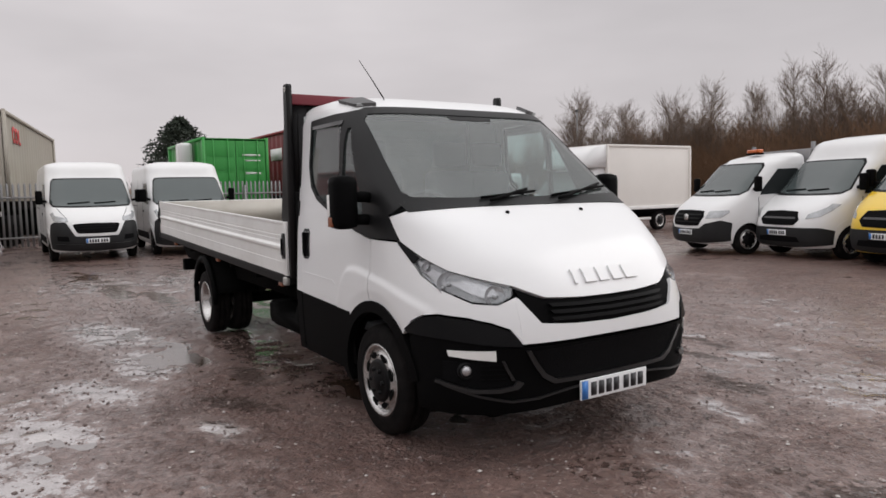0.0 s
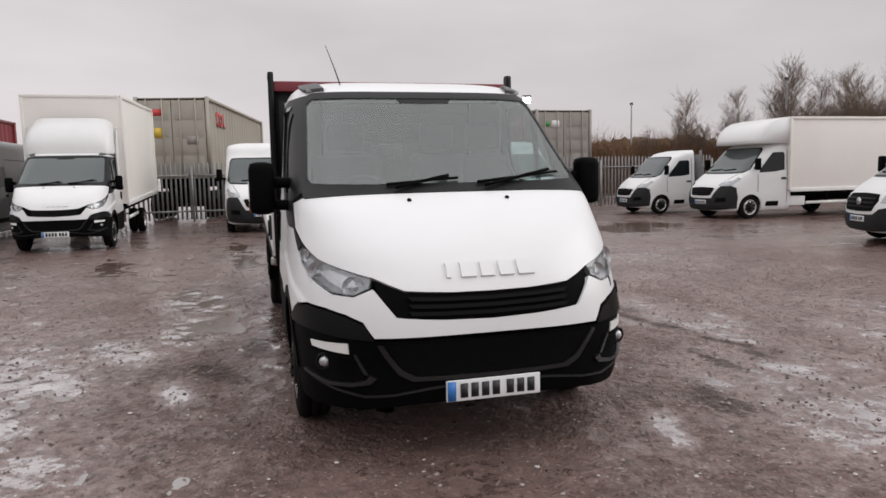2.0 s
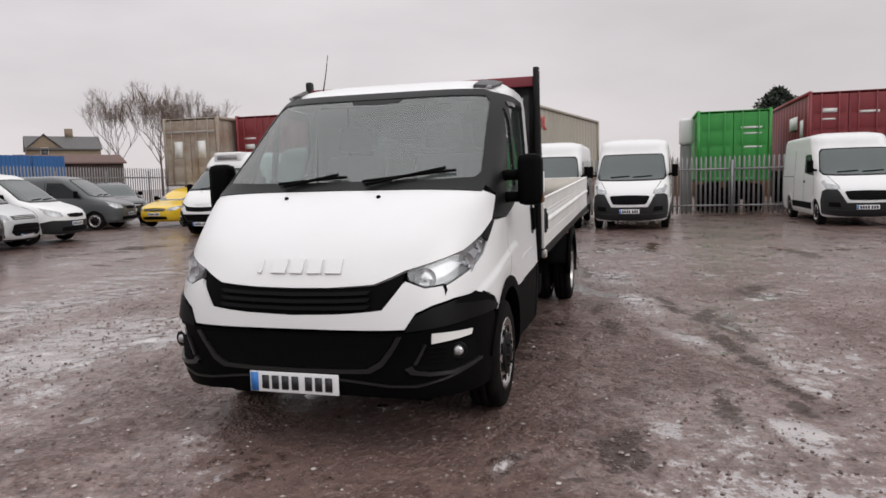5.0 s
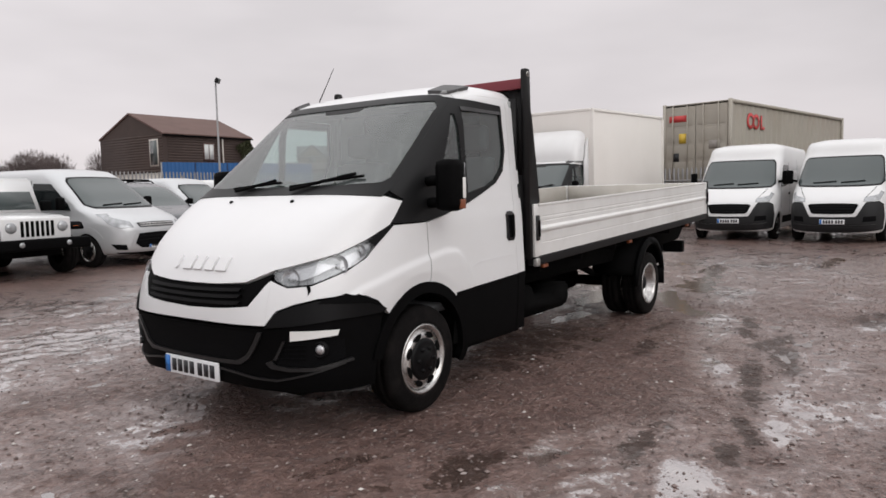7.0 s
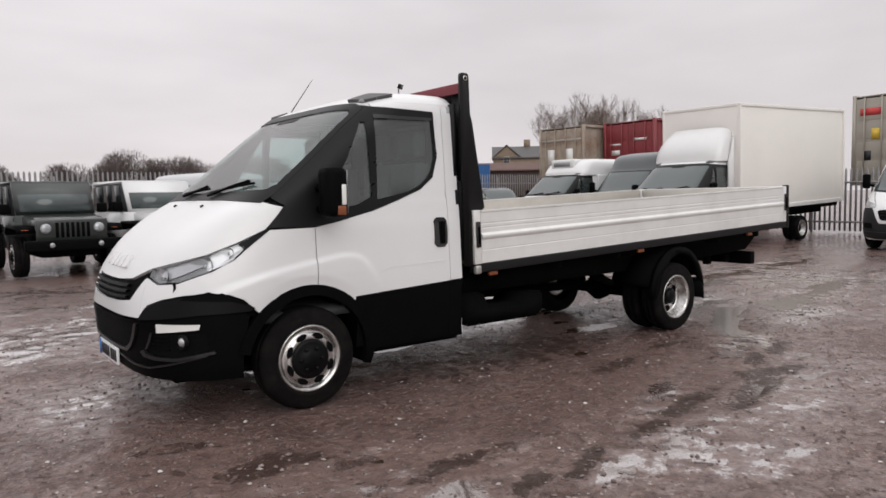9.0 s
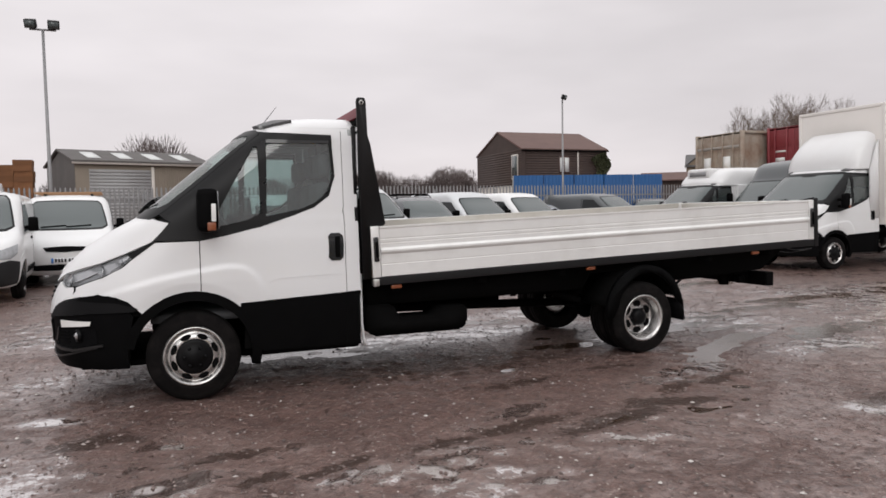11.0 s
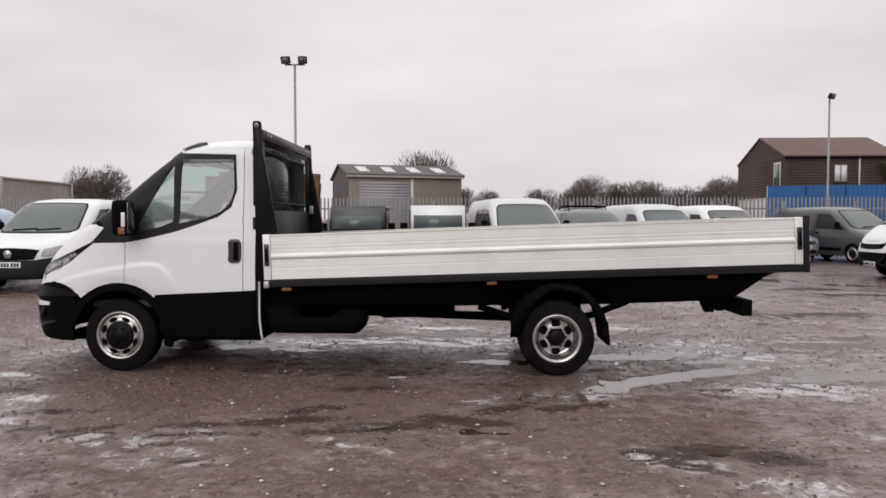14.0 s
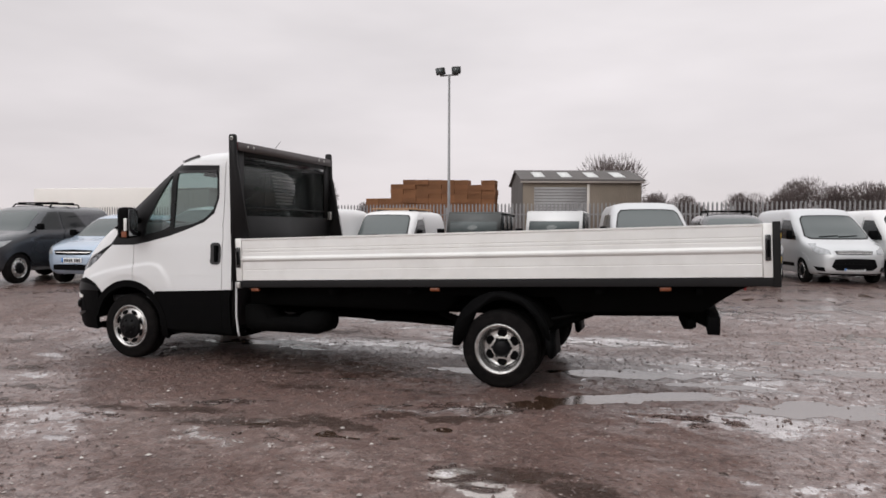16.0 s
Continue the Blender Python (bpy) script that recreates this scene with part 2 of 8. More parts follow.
M = {
    "white": mat("white_paint", (0.725, 0.725, 0.73), 0.32, coat=0.22, vary=0.02, vscale=2, dirt=(0.55, 0.53, 0.50), dirt_amt=0.10),
    "van_white": mat("van_white_paint", (0.70, 0.70, 0.70), 0.32, coat=0.4, vary=0.03, vscale=1.5, dirt=(0.5, 0.45, 0.41), dirt_amt=0.16),
    "cream": mat("box_body_white", (0.80, 0.77, 0.73), 0.45, vary=0.04, vscale=0.7, dirt=(0.5, 0.46, 0.40), dirt_amt=0.14),
    "black": mat("black_moulded_plastic", (0.0035, 0.0035, 0.0037), 0.55, spec=0.03, vary=0.25, vscale=9, bump=0.08, bscale=220),
    "satin": mat("black_satin_trim", (0.005, 0.005, 0.0055), 0.38, spec=0.11, vary=0.15, vscale=5),
    "pillar": mat("dark_grey_pillar_trim", (0.009, 0.009, 0.0095), 0.40, spec=0.18, vary=0.15, vscale=5),
    # Paler than the bumper plastic: highlights along its creases put into the colour.
    "crease": mat("bumper_crease_highlight", (0.014, 0.014, 0.0145), 0.32, spec=0.4, vary=0.3, vscale=12),
    "cap_grey": mat("grey_roof_cap_plastic", (0.085, 0.084, 0.086), 0.55, vary=0.15, vscale=8),
    "gloss_black": mat("gloss_black_trim", (0.012, 0.012, 0.013), 0.12, coat=0.4),
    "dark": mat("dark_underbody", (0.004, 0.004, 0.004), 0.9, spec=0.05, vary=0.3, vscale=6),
    "mesh_dark": mat("dark_mesh", (0.003, 0.003, 0.0035), 0.8, spec=0.08, bump=0.6, bscale=120),
    "rubber": mat("tyre_rubber", (0.0055, 0.005, 0.005), 0.8, spec=0.08, vary=0.25, vscale=12, bump=0.25, bscale=60, dirt=(0.024, 0.020, 0.019), dirt_amt=0.5),
    "chrome": mat("bright_wheel_steel", (0.54, 0.53, 0.52), 0.27, metal=0.9, vary=0.12, vscale=20, dirt=(0.16, 0.14, 0.125), dirt_amt=0.6),
    "silver": mat("silver_paint", (0.54, 0.55, 0.56), 0.3, metal=0.35, coat=0.4, vary=0.04),
    "alu": mat("aluminium_board", (0.84, 0.835, 0.82), 0.38, metal=0.25, vary=0.06, vscale=4, bump=0.05, bscale=70, dirt=(0.58, 0.56, 0.53), dirt_amt=0.35),
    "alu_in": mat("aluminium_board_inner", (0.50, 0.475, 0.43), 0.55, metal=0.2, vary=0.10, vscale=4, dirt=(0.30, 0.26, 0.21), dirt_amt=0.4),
    "ply": mat("plywood_bed_floor", (0.20, 0.15, 0.11), 0.6, vary=0.3, vscale=5, bump=0.15, bscale=50),
    "red_rail": mat("red_painted_steel", (0.17, 0.022, 0.032), 0.4, vary=0.12, vscale=6),
    "charcoal": mat("charcoal_powder_coat", (0.012, 0.0115, 0.012), 0.5, spec=0.18, vary=0.2, vscale=5, bump=0.05),
    "glass": glass_mat("windscreen_glass", (0.64, 0.74, 0.72), 0.42, 0.08),
    "side_glass": glass_mat("side_window_glass", (0.47, 0.59, 0.575), 0.40, 0.05),
    "rear_glass": glass_mat("rear_cab_glass", (0.30, 0.34, 0.34), 0.3, 0.05),
    "mesh_pane": glass_mat("headboard_mesh", (0.62, 0.63, 0.63), 0.0, 0.025),
    "cab_glass": mat("dark_cab_side_glass", (0.012, 0.015, 0.016), 0.06, spec=0.35, vary=0.2, vscale=1.2),
    "far_glass": mat("dark_vehicle_glass", (0.060, 0.074, 0.074), 0.10, coat=0.2, spec=0.5, vary=0.15, vscale=0.8),
    "lens": glass_mat("headlamp_lens", (0.95, 0.96, 0.97), 0.12),
    "lamp_bowl": mat("headlamp_reflector", (0.46, 0.46, 0.47), 0.22, metal=0.6, vary=0.25, vscale=25),
    "lamp_grey": mat("headlamp_housing", (0.24, 0.245, 0.25), 0.2, metal=0.5, vary=0.45, vscale=18),
    "far_lamp": mat("headlamp_cluster", (0.36, 0.37, 0.38), 0.15, metal=0.3, coat=0.6, vary=0.55, vscale=11),
    "bumper_grey": mat("grey_bumper_plastic", (0.018, 0.0182, 0.019), 0.6, spec=0.2, vary=0.2, vscale=6),
    "strip": mat("white_lamp_strip", (0.78, 0.78, 0.76), 0.3),
    "amber": mat("amber_lens", (0.52, 0.11, 0.02), 0.25, coat=0.5),
    "amber_dull": mat("dull_amber_lens", (0.22, 0.062, 0.022), 0.3, coat=0.3),
    "rail_grey": mat("worn_grey_rail", (0.075, 0.062, 0.062), 0.5, vary=0.3, vscale=9),
    "red_lens": mat("red_lens", (0.5, 0.02, 0.02), 0.25, coat=0.5),
    "plate": mat("number_plate_white", (0.78, 0.79, 0.80), 0.4),
    "plate_blue": mat("number_plate_blue", (0.03, 0.17, 0.50), 0.4),
    "ink": mat("number_plate_black", (0.015, 0.015, 0.018), 0.5),
    "interior": mat("dark_cab_interior", (0.05, 0.052, 0.055), 0.7, vary=0.2),
    "lining": mat("pale_grey_cab_lining", (0.36, 0.37, 0.37), 0.8, vary=0.1),
    "seat": mat("grey_seat_fabric", (0.075, 0.075, 0.08), 0.9, vary=0.25, vscale=20, bump=0.3, bscale=300),
    "mirror": mat("mirror_glass", (0.35, 0.36, 0.37), 0.04, metal=1.0),
    "grey_paint": mat("dark_grey_paint", (0.070, 0.076, 0.080), 0.3, metal=0.2, coat=0.5, vary=0.06),
    "yellow": mat("yellow_paint", (0.72, 0.47, 0.015), 0.3, coat=0.5, vary=0.05),
    "green_paint": mat("dark_green_black_paint", (0.020, 0.024, 0.022), 0.3, coat=0.5, vary=0.1),
    "suv_dark": mat("dark_blue_grey_paint", (0.035, 0.038, 0.045), 0.25, metal=0.2, coat=0.6, vary=0.1),
    "suv_blue": mat("pale_blue_silver_paint", (0.38, 0.46, 0.56), 0.25, metal=0.4, coat=0.6, vary=0.05),
    "blue_car": mat("grey_blue_paint", (0.22, 0.25, 0.29), 0.3, metal=0.3, coat=0.5),
    "steel": mat("galvanised_steel", (0.27, 0.27, 0.275), 0.55, metal=0.4, vary=0.18, vscale=2.5, dirt=(0.20, 0.17, 0.15), dirt_amt=0.4),
    "brown_clad": mat("dark_brown_timber_cladding", (0.055, 0.036, 0.030), 0.75, vary=0.25, vscale=1.5),
    "brown_roof": mat("brown_roof_tiles", (0.12, 0.070, 0.060), 0.8, vary=0.25, vscale=1.2, bump=0.3, bscale=8),
    "render_w": mat("pale_rendered_wall", (0.52, 0.48, 0.44), 0.8, vary=0.12, vscale=1.0),
    "blue_sheet": mat("blue_painted_sheet", (0.010, 0.085, 0.25), 0.5, vary=0.15, vscale=0.8),
    "grey_sheet": mat("grey_profiled_sheet", (0.30, 0.30, 0.30), 0.6, vary=0.12, vscale=0.8, dirt=(0.2, 0.17, 0.14), dirt_amt=0.3),
    "brown_sheet": mat("brown_weathered_sheet", (0.20, 0.165, 0.13), 0.7, vary=0.2, vscale=0.8),
    "roof_and_shade": mat("dark_roof_and_shaded_end", (0.10, 0.092, 0.088), 0.85, vary=0.3, vscale=0.7),
    "skylight": mat("translucent_skylight", (0.62, 0.63, 0.62), 0.5),
    "pallet": mat("orange_brown_timber", (0.24, 0.112, 0.052), 0.85, vary=0.30, vscale=1.1, rand=0.16),
    "c_green": mat("green_container_paint", (0.03, 0.27, 0.045), 0.45, vary=0.15, vscale=0.8, dirt=(0.10, 0.12, 0.06), dirt_amt=0.35),
    "c_red": mat("maroon_container_paint", (0.20, 0.022, 0.028), 0.5, vary=0.15, vscale=0.8, dirt=(0.12, 0.05, 0.035), dirt_amt=0.4),
    "c_tan": mat("tan_container_paint", (0.37, 0.34, 0.29), 0.5, vary=0.12, vscale=0.7, dirt=(0.22, 0.14, 0.08), dirt_amt=0.35),
    "c_rust": mat("rusty_tan_container_paint", (0.33, 0.285, 0.235), 0.7, vary=0.2, vscale=1.6, dirt=(0.17, 0.075, 0.035), dirt_amt=0.95),
    "c_grey": mat("grey_brown_container_paint", (0.30, 0.275, 0.25), 0.6, vary=0.15, vscale=0.8, dirt=(0.2, 0.13, 0.09), dirt_amt=0.45),
    "sign_red": mat("red_lettering_bar", (0.55, 0.05, 0.05), 0.5),
    "sign_yellow": mat("yellow_placard", (0.7, 0.48, 0.06), 0.5),
    "sign_white": mat("white_lettering_bar", (0.7, 0.7, 0.68), 0.5),
    "stone_wall": mat("brown_stone_wall", (0.22, 0.17, 0.12), 0.85, vary=0.3, vscale=3),
    "slate": mat("slate_roof", (0.10, 0.095, 0.095), 0.7, vary=0.2, vscale=2),
    "bank": mat("russet_scrub_bank", (0.085, 0.052, 0.030), 0.95, vary=0.6, vscale=1.4, bump=1.0, bscale=9, dirt=(0.17, 0.09, 0.045), dirt_amt=0.8),
    "pale_bark": mat("pale_brown_bark", (0.125, 0.088, 0.066), 0.9, vary=0.3, vscale=3),
    "bark": mat("grey_brown_bark", (0.13, 0.105, 0.088), 0.9, vary=0.3, vscale=3),
    "twig": mat("russet_twigs", (0.20, 0.115, 0.065), 0.9, vary=0.35, vscale=0.5),
    "far_twig": mat("distant_hedge_twigs", (0.125, 0.10, 0.096), 0.95, vary=0.3, vscale=0.3),
    "conifer": mat("dark_evergreen_needles", (0.022, 0.032, 0.020), 0.8, vary=0.5, vscale=2),
    "ivy": mat("ivy_leaves", (0.05, 0.055, 0.022), 0.7, vary=0.4, vscale=3),
    "bolt": mat("zinc_fitting", (0.50, 0.49, 0.47), 0.4, metal=0.7),
    "orange_rack": mat("roof_rack_timber", (0.30, 0.17, 0.09), 0.7),
    "lamp_glow": mat("lit_lamp_glass", (1.0, 0.97, 0.93), 0.3, emit=9.0),
}


def water_mat():
    m = bpy.data.materials.new("puddle_water")
    m.use_nodes = True
    nt = m.node_tree
    nt.nodes.clear()
    out = nt.nodes.new("ShaderNodeOutputMaterial")
    tr = nt.nodes.new("ShaderNodeBsdfDiffuse")
    tr.inputs["Color"].default_value = (0.075, 0.043, 0.028, 1)
    gl = nt.nodes.new("ShaderNodeBsdfGlossy")
    gl.inputs["Roughness"].default_value = 0.15
    fr = nt.nodes.new("ShaderNodeFresnel")
    fr.inputs["IOR"].default_value = 11.0
    co = nt.nodes.new("ShaderNodeTexCoord")
    nz = nt.nodes.new("ShaderNodeTexNoise")
    nz.inputs["Scale"].default_value = 5
    bp = nt.nodes.new("ShaderNodeBump")
    bp.inputs["Strength"].default_value, bp.inputs["Distance"].default_value = 0.05, 0.01
    nt.links.new(co.outputs["Object"], nz.inputs["Vector"])
    nt.links.new(nz.outputs["Fac"], bp.inputs["Height"])
    nt.links.new(bp.outputs["Normal"], gl.inputs["Normal"])
    mx = nt.nodes.new("ShaderNodeMixShader")
    lw = nt.nodes.new("ShaderNodeLayerWeight")
    lo = nt.nodes.new("ShaderNodeMapRange")
    for k, v in (("From Min", 0.20), ("From Max", 0.66), ("To Min", 0.05), ("To Max", 1.0)):
        lo.inputs[k].default_value = v
    nt.links.new(lw.outputs["Facing"], lo.inputs["Value"])
    both = nt.nodes.new("ShaderNodeMath")
    both.operation = "MULTIPLY"
    nt.links.new(fr.outputs[0], both.inputs[0])
    nt.links.new(lo.outputs["Result"], both.inputs[1])
    nt.links.new(both.outputs[0], mx.inputs[0])
    nt.links.new(tr.outputs[0], mx.inputs[1])
    nt.links.new(gl.outputs[0], mx.inputs[2])
    nt.links.new(mx.outputs[0], out.inputs[0])
    return m


def ground_mat():
    """Wet gravel and mud: stones, fines and damp hollows, with small relief shade in the colour."""
    m = bpy.data.materials.new("wet_gravel_ground")
    m.use_nodes = True
    nt = m.node_tree
    L = nt.links
    b = nt.nodes["Principled BSDF"]
    co = nt.nodes.new("ShaderNodeTexCoord")

    def nz(scale, detail, rough=0.55):
        n = nt.nodes.new("ShaderNodeTexNoise")
        n.inputs["Scale"].default_value, n.inputs["Detail"].default_value, n.inputs["Roughness"].default_value = scale, detail, rough
        L.new(co.outputs["Object"], n.inputs["Vector"])
        return n.outputs["Fac"]

    def rng(v, a, c, lo, hi):
        r = nt.nodes.new("ShaderNodeMapRange")
        for k, x in (("From Min", a), ("From Max", c), ("To Min", lo), ("To Max", hi)):
            r.inputs[k].default_value = x
        L.new(v, r.inputs["Value"])
        return r.outputs["Result"]

    def mix(f, a, c):
        x = nt.nodes.new("ShaderNodeMix")
        x.data_type = "RGBA"
        L.new(f, x.inputs["Factor"])
        for k, v in (("A", a), ("B", c)):
            if isinstance(v, tuple):
                x.inputs[k].default_value = (*v, 1)
            else:
                L.new(v, x.inputs[k])
        return x.outputs["Result"]

    def math_(op, a, c):
        x = nt.nodes.new("ShaderNodeMath")
        x.operation = op
        for k, v in ((0, a), (1, c)):
            if isinstance(v, (int, float)):
                x.inputs[k].default_value = v
            else:
                L.new(v, x.inputs[k])
        return x.outputs[0]

    def layer(name):
        x = nt.nodes.new("ShaderNodeAttribute")
        x.attribute_name = name
        return x.outputs["Fac"]

    def cells(scale):
        x = nt.nodes.new("ShaderNodeTexVoronoi")
        x.inputs["Scale"].default_value = scale
        L.new(co.outputs["Object"], x.inputs["Vector"])
        return x

    big, mid, fine, patchy, rag = nz(0.35, 6), nz(1.7, 8, 0.62), nz(30, 7, 0.75), nz(0.9, 9, 0.66), nz(4.5, 9, 0.72)
    vor, grit = cells(38), cells(85)
    base = mix(rng(mid, 0.30, 0.70, 0, 1), (0.141, 0.0764, 0.0623), (0.232, 0.136, 0.113))
    base = mix(rng(patchy, 0.52, 0.68, 0, 0.55), base, (0.28, 0.175, 0.148))
    base = mix(rng(patchy, 0.42, 0.32, 0, 0.60), base, (0.0736, 0.0355, 0.0268))
    base = mix(rng(fine, 0.52, 0.70, 0, 0.55), base, (0.312, 0.199, 0.166))
    # cavities between fines and clods darkened in colour, as shade the bump leaves weak
    base = mix(rng(fine, 0.48, 0.32, 0, 0.72), base, (0.0528, 0.0277, 0.0215))
    base = mix(rng(nz(9, 6, 0.7), 0.52, 0.38, 0, 0.62), base, (0.0717, 0.0371, 0.029))
    base = mix(rng(nz(14, 5, 0.7), 0.58, 0.74, 0, 0.45), base, (0.37, 0.253, 0.217))
    base = mix(rng(vor.outputs["Color"], 0.84, 0.90, 0, 0.45), base, (0.429, 0.304, 0.268))
    base = mix(rng(vor.outputs["Color"], 0.16, 0.10, 0, 0.55), base, (0.0424, 0.0232, 0.0194))
    base = mix(rng(grit.outputs["Color"], 0.90, 0.93, 0, 0.75), base, (0.581, 0.498, 0.44))
    wet = math_("ADD", layer("film"), math_("MULTIPLY", math_("SUBTRACT", rag, 0.5), 1.3))
    wet = math_("ADD", wet, math_("MULTIPLY", math_("SUBTRACT", patchy, 0.5), 1.1))
    wet = math_("ADD", wet, math_("MULTIPLY", math_("SUBTRACT", nz(12, 7, 0.7), 0.5), 1.1))
    wet = math_("ADD", wet, math_("MULTIPLY", math_("SUBTRACT", fine, 0.5), 0.5))
    soft, hard = rng(wet, 0.0, 0.75, 0.08, 0.85), rng(wet, 0.50, 0.64, 0, 1)
    wet = math_("MAXIMUM", soft, hard)
    gloss = math_("MAXIMUM", rng(soft, 0.2, 0.85, 1.5, 2.5), rng(hard, 0, 1, 1.45, 8.5))
    base = mix(math_("MULTIPLY", wet, 0.60), base, (0.135, 0.094, 0.083))
    mudm = math_("ADD", layer("mud"), math_("MULTIPLY", math_("SUBTRACT", rag, 0.5), 2.2))
    mudm = math_("ADD", mudm, math_("MULTIPLY", math_("SUBTRACT", nz(13, 6, 0.65), 0.5), 1.6))
    mudm = rng(math_("ADD", mudm, math_("MULTIPLY", math_("SUBTRACT", fine, 0.5), 0.7)), 0.30, 0.46, 0, 0.80)
    base = mix(mudm, base, (0.040, 0.0180, 0.0100))
    wet = math_("MULTIPLY", wet, rng(mudm, 0, 1, 1.0, 0.3))
    L.new(base, b.inputs["Base Color"])
    dry = rng(patchy, 0.36, 0.60, 0.40, 0.66)
    L.new(math_("ADD", math_("MULTIPLY", dry, math_("SUBTRACT", 1.0, wet)), math_("MULTIPLY", wet, 0.3)), b.inputs["Roughness"])
    L.new(math_("MULTIPLY", rng(wet, 0, 1, 0.46, 0.6), rng(mudm, 0, 1, 1.0, 0.5)), b.inputs["Specular IOR Level"])
    glance = nt.nodes.new("ShaderNodeLayerWeight")
    L.new(math_("MULTIPLY", wet, rng(glance.outputs["Facing"], 0.20, 0.66, 0.03, 1.0)), b.inputs["Coat Weight"])
    L.new(rng(hard, 0, 1, 0.22, 0.12), b.inputs["Coat Roughness"])
    L.new(gloss, b.inputs["Coat IOR"])
    bp = nt.nodes.new("ShaderNodeBump")
    bp.inputs["Distance"].default_value = 0.035
    L.new(rng(wet, 0.15, 0.9, 1.0, 0.16), bp.inputs["Strength"])
    clod = nz(11, 5, 0.65)
    clods = cells(15)
    relief = math_("ADD", fine, rng(vor.outputs["Distance"], 0.0, 0.5, 0.6, 0.0))
    relief = math_("ADD", relief, math_("ADD", math_("MULTIPLY", clod, 2.6), rng(clods.outputs["Distance"], 0.0, 0.6, 0.9, 0.0)))
    L.new(relief, bp.inputs["Height"])
    L.new(bp.outputs["Normal"], b.inputs["Normal"])
    return m


def pebble_mat():
    """Wet stones, each of its own tone."""
    m = mat("wet_pebble", (0.24, 0.2, 0.185), 0.4)
    nt = m.node_tree
    g = nt.nodes.new("ShaderNodeNewGeometry")
    r = nt.nodes.new("ShaderNodeValToRGB")
    e = r.color_ramp.elements
    e[0].color, e[1].color = (0.075, 0.054, 0.048, 1), (0.62, 0.58, 0.55, 1)
    for p, c in ((0.55, (0.15, 0.105, 0.095, 1)), (0.85, (0.26, 0.205, 0.19, 1)), (0.965, (0.40, 0.36, 0.34, 1))):
        e.new(p).color = c
    nt.links.new(g.outputs["Random Per Island"], r.inputs["Fac"])
    nt.links.new(r.outputs["Color"], nt.nodes["Principled BSDF"].inputs["Base Color"])
    return m


M["stone"] = pebble_mat()
M["ground"], M["water"] = ground_mat(), water_mat()


# ---- mesh helpers ----
def part(name, bm, material, parent=None, label="", smooth=True, angle=None):
    """Links a bmesh as one mesh object under a thing or a part."""
    me = bpy.data.meshes.new(name)
    bm.normal_update()
    if angle is not None:
        for ed in bm.edges:
            if len(ed.link_faces) == 2 and ed.calc_face_angle(0) > radians(angle):
                ed.smooth = False
    for f in bm.faces:
        f.smooth = smooth
    bm.to_mesh(me)
    bm.free()
    me.materials.append(M[material] if isinstance(material, str) else material)
    ob = new(name, me)
    ob.parent = parent
    if label:
        tagged(ob, label)
    return ob


mesh_part = part


def thing(name, label, category, m=None, group="", kind=""):
    ob = new(name)
    ob.empty_display_size = 0.3
    if m is not None:
        ob.matrix_world = m
    return tagged(ob, label, category, group, kind)


def box(x0, x1, y0, y1, z0, z1, bevel=0.0, bm=None, m=None):
    """A box between limits, its edges rounded by bevel."""
    bm = bm or bmesh.new()
    made = bmesh.ops.create_cube(bm, size=1)["verts"]
    mm = Matrix.Translation(((x0 + x1) / 2, (y0 + y1) / 2, (z0 + z1) / 2)) @ Matrix.Diagonal((abs(x1 - x0), abs(y1 - y0), abs(z1 - z0), 1))
    if m is not None:
        mm = m @ mm
    bmesh.ops.transform(bm, matrix=mm, verts=made)
    if bevel:
        eds = list({ed for v in made for ed in v.link_edges})
        bmesh.ops.bevel(bm, geom=eds, offset=bevel, segments=2, affect="EDGES", profile=0.6)
    return bm


def lathe(profile, n=40, bm=None, m=None):
    """A profile of (radius, y) turned round the y axis."""
    bm = bm or bmesh.new()
    rings = []
    for r, y in profile:
        rings.append([bm.verts.new((r * math.cos(2 * math.pi * i / n), y, r * math.sin(2 * math.pi * i / n))) for i in range(n)])
    for a, b in zip(rings, rings[1:]):
        for i in range(n):
            bm.faces.new((a[i], a[(i + 1) % n], b[(i + 1) % n], b[i]))
    for ring, rev in ((rings[0], False), (rings[-1], True)):
        if profile[0 if not rev else -1][0] > 0.002:
            continue
        bmesh.ops.remove_doubles(bm, verts=ring, dist=0.01)
    if m is not None:
        bmesh.ops.transform(bm, matrix=m, verts=bm.verts)
    bmesh.ops.recalc_face_normals(bm, faces=bm.faces)
    return bm


def tube(pts, r, n=6, bm=None, taper=1.0):
    """A round bar along points."""
    bm = bm or bmesh.new()
    pts = [Vector(p) for p in pts]
    rings = []
    for i, p in enumerate(pts):
        d = (pts[min(i + 1, len(pts) - 1)] - pts[max(i - 1, 0)]).normalized()
        u = d.cross(Vector((0, 0, 1)) if abs(d.z) < 0.9 else Vector((1, 0, 0))).normalized()
        v = d.cross(u)
        rr = r * (1 + (taper - 1) * i / max(1, len(pts) - 1))
        rings.append([bm.verts.new(p + (u * math.cos(2 * math.pi * k / n) + v * math.sin(2 * math.pi * k / n)) * rr) for k in range(n)])
    for a, b in zip(rings, rings[1:]):
        for k in range(n):
            bm.faces.new((a[k], a[(k + 1) % n], b[(k + 1) % n], b[k]))
    bm.faces.new(rings[0][::-1])
    bm.faces.new(rings[-1])
    return bm


def prism(poly, y0, y1, bm=None, bevel=0.0, axis="y"):
    """A polygon of (x, z) given thickness along y, or of (y, z) along x, or of (x, y) along z."""
    bm = bm or bmesh.new()
    def at(p, t):
        return {"y": (p[0], t, p[1]), "x": (t, p[0], p[1]), "z": (p[0], p[1], t)}[axis]
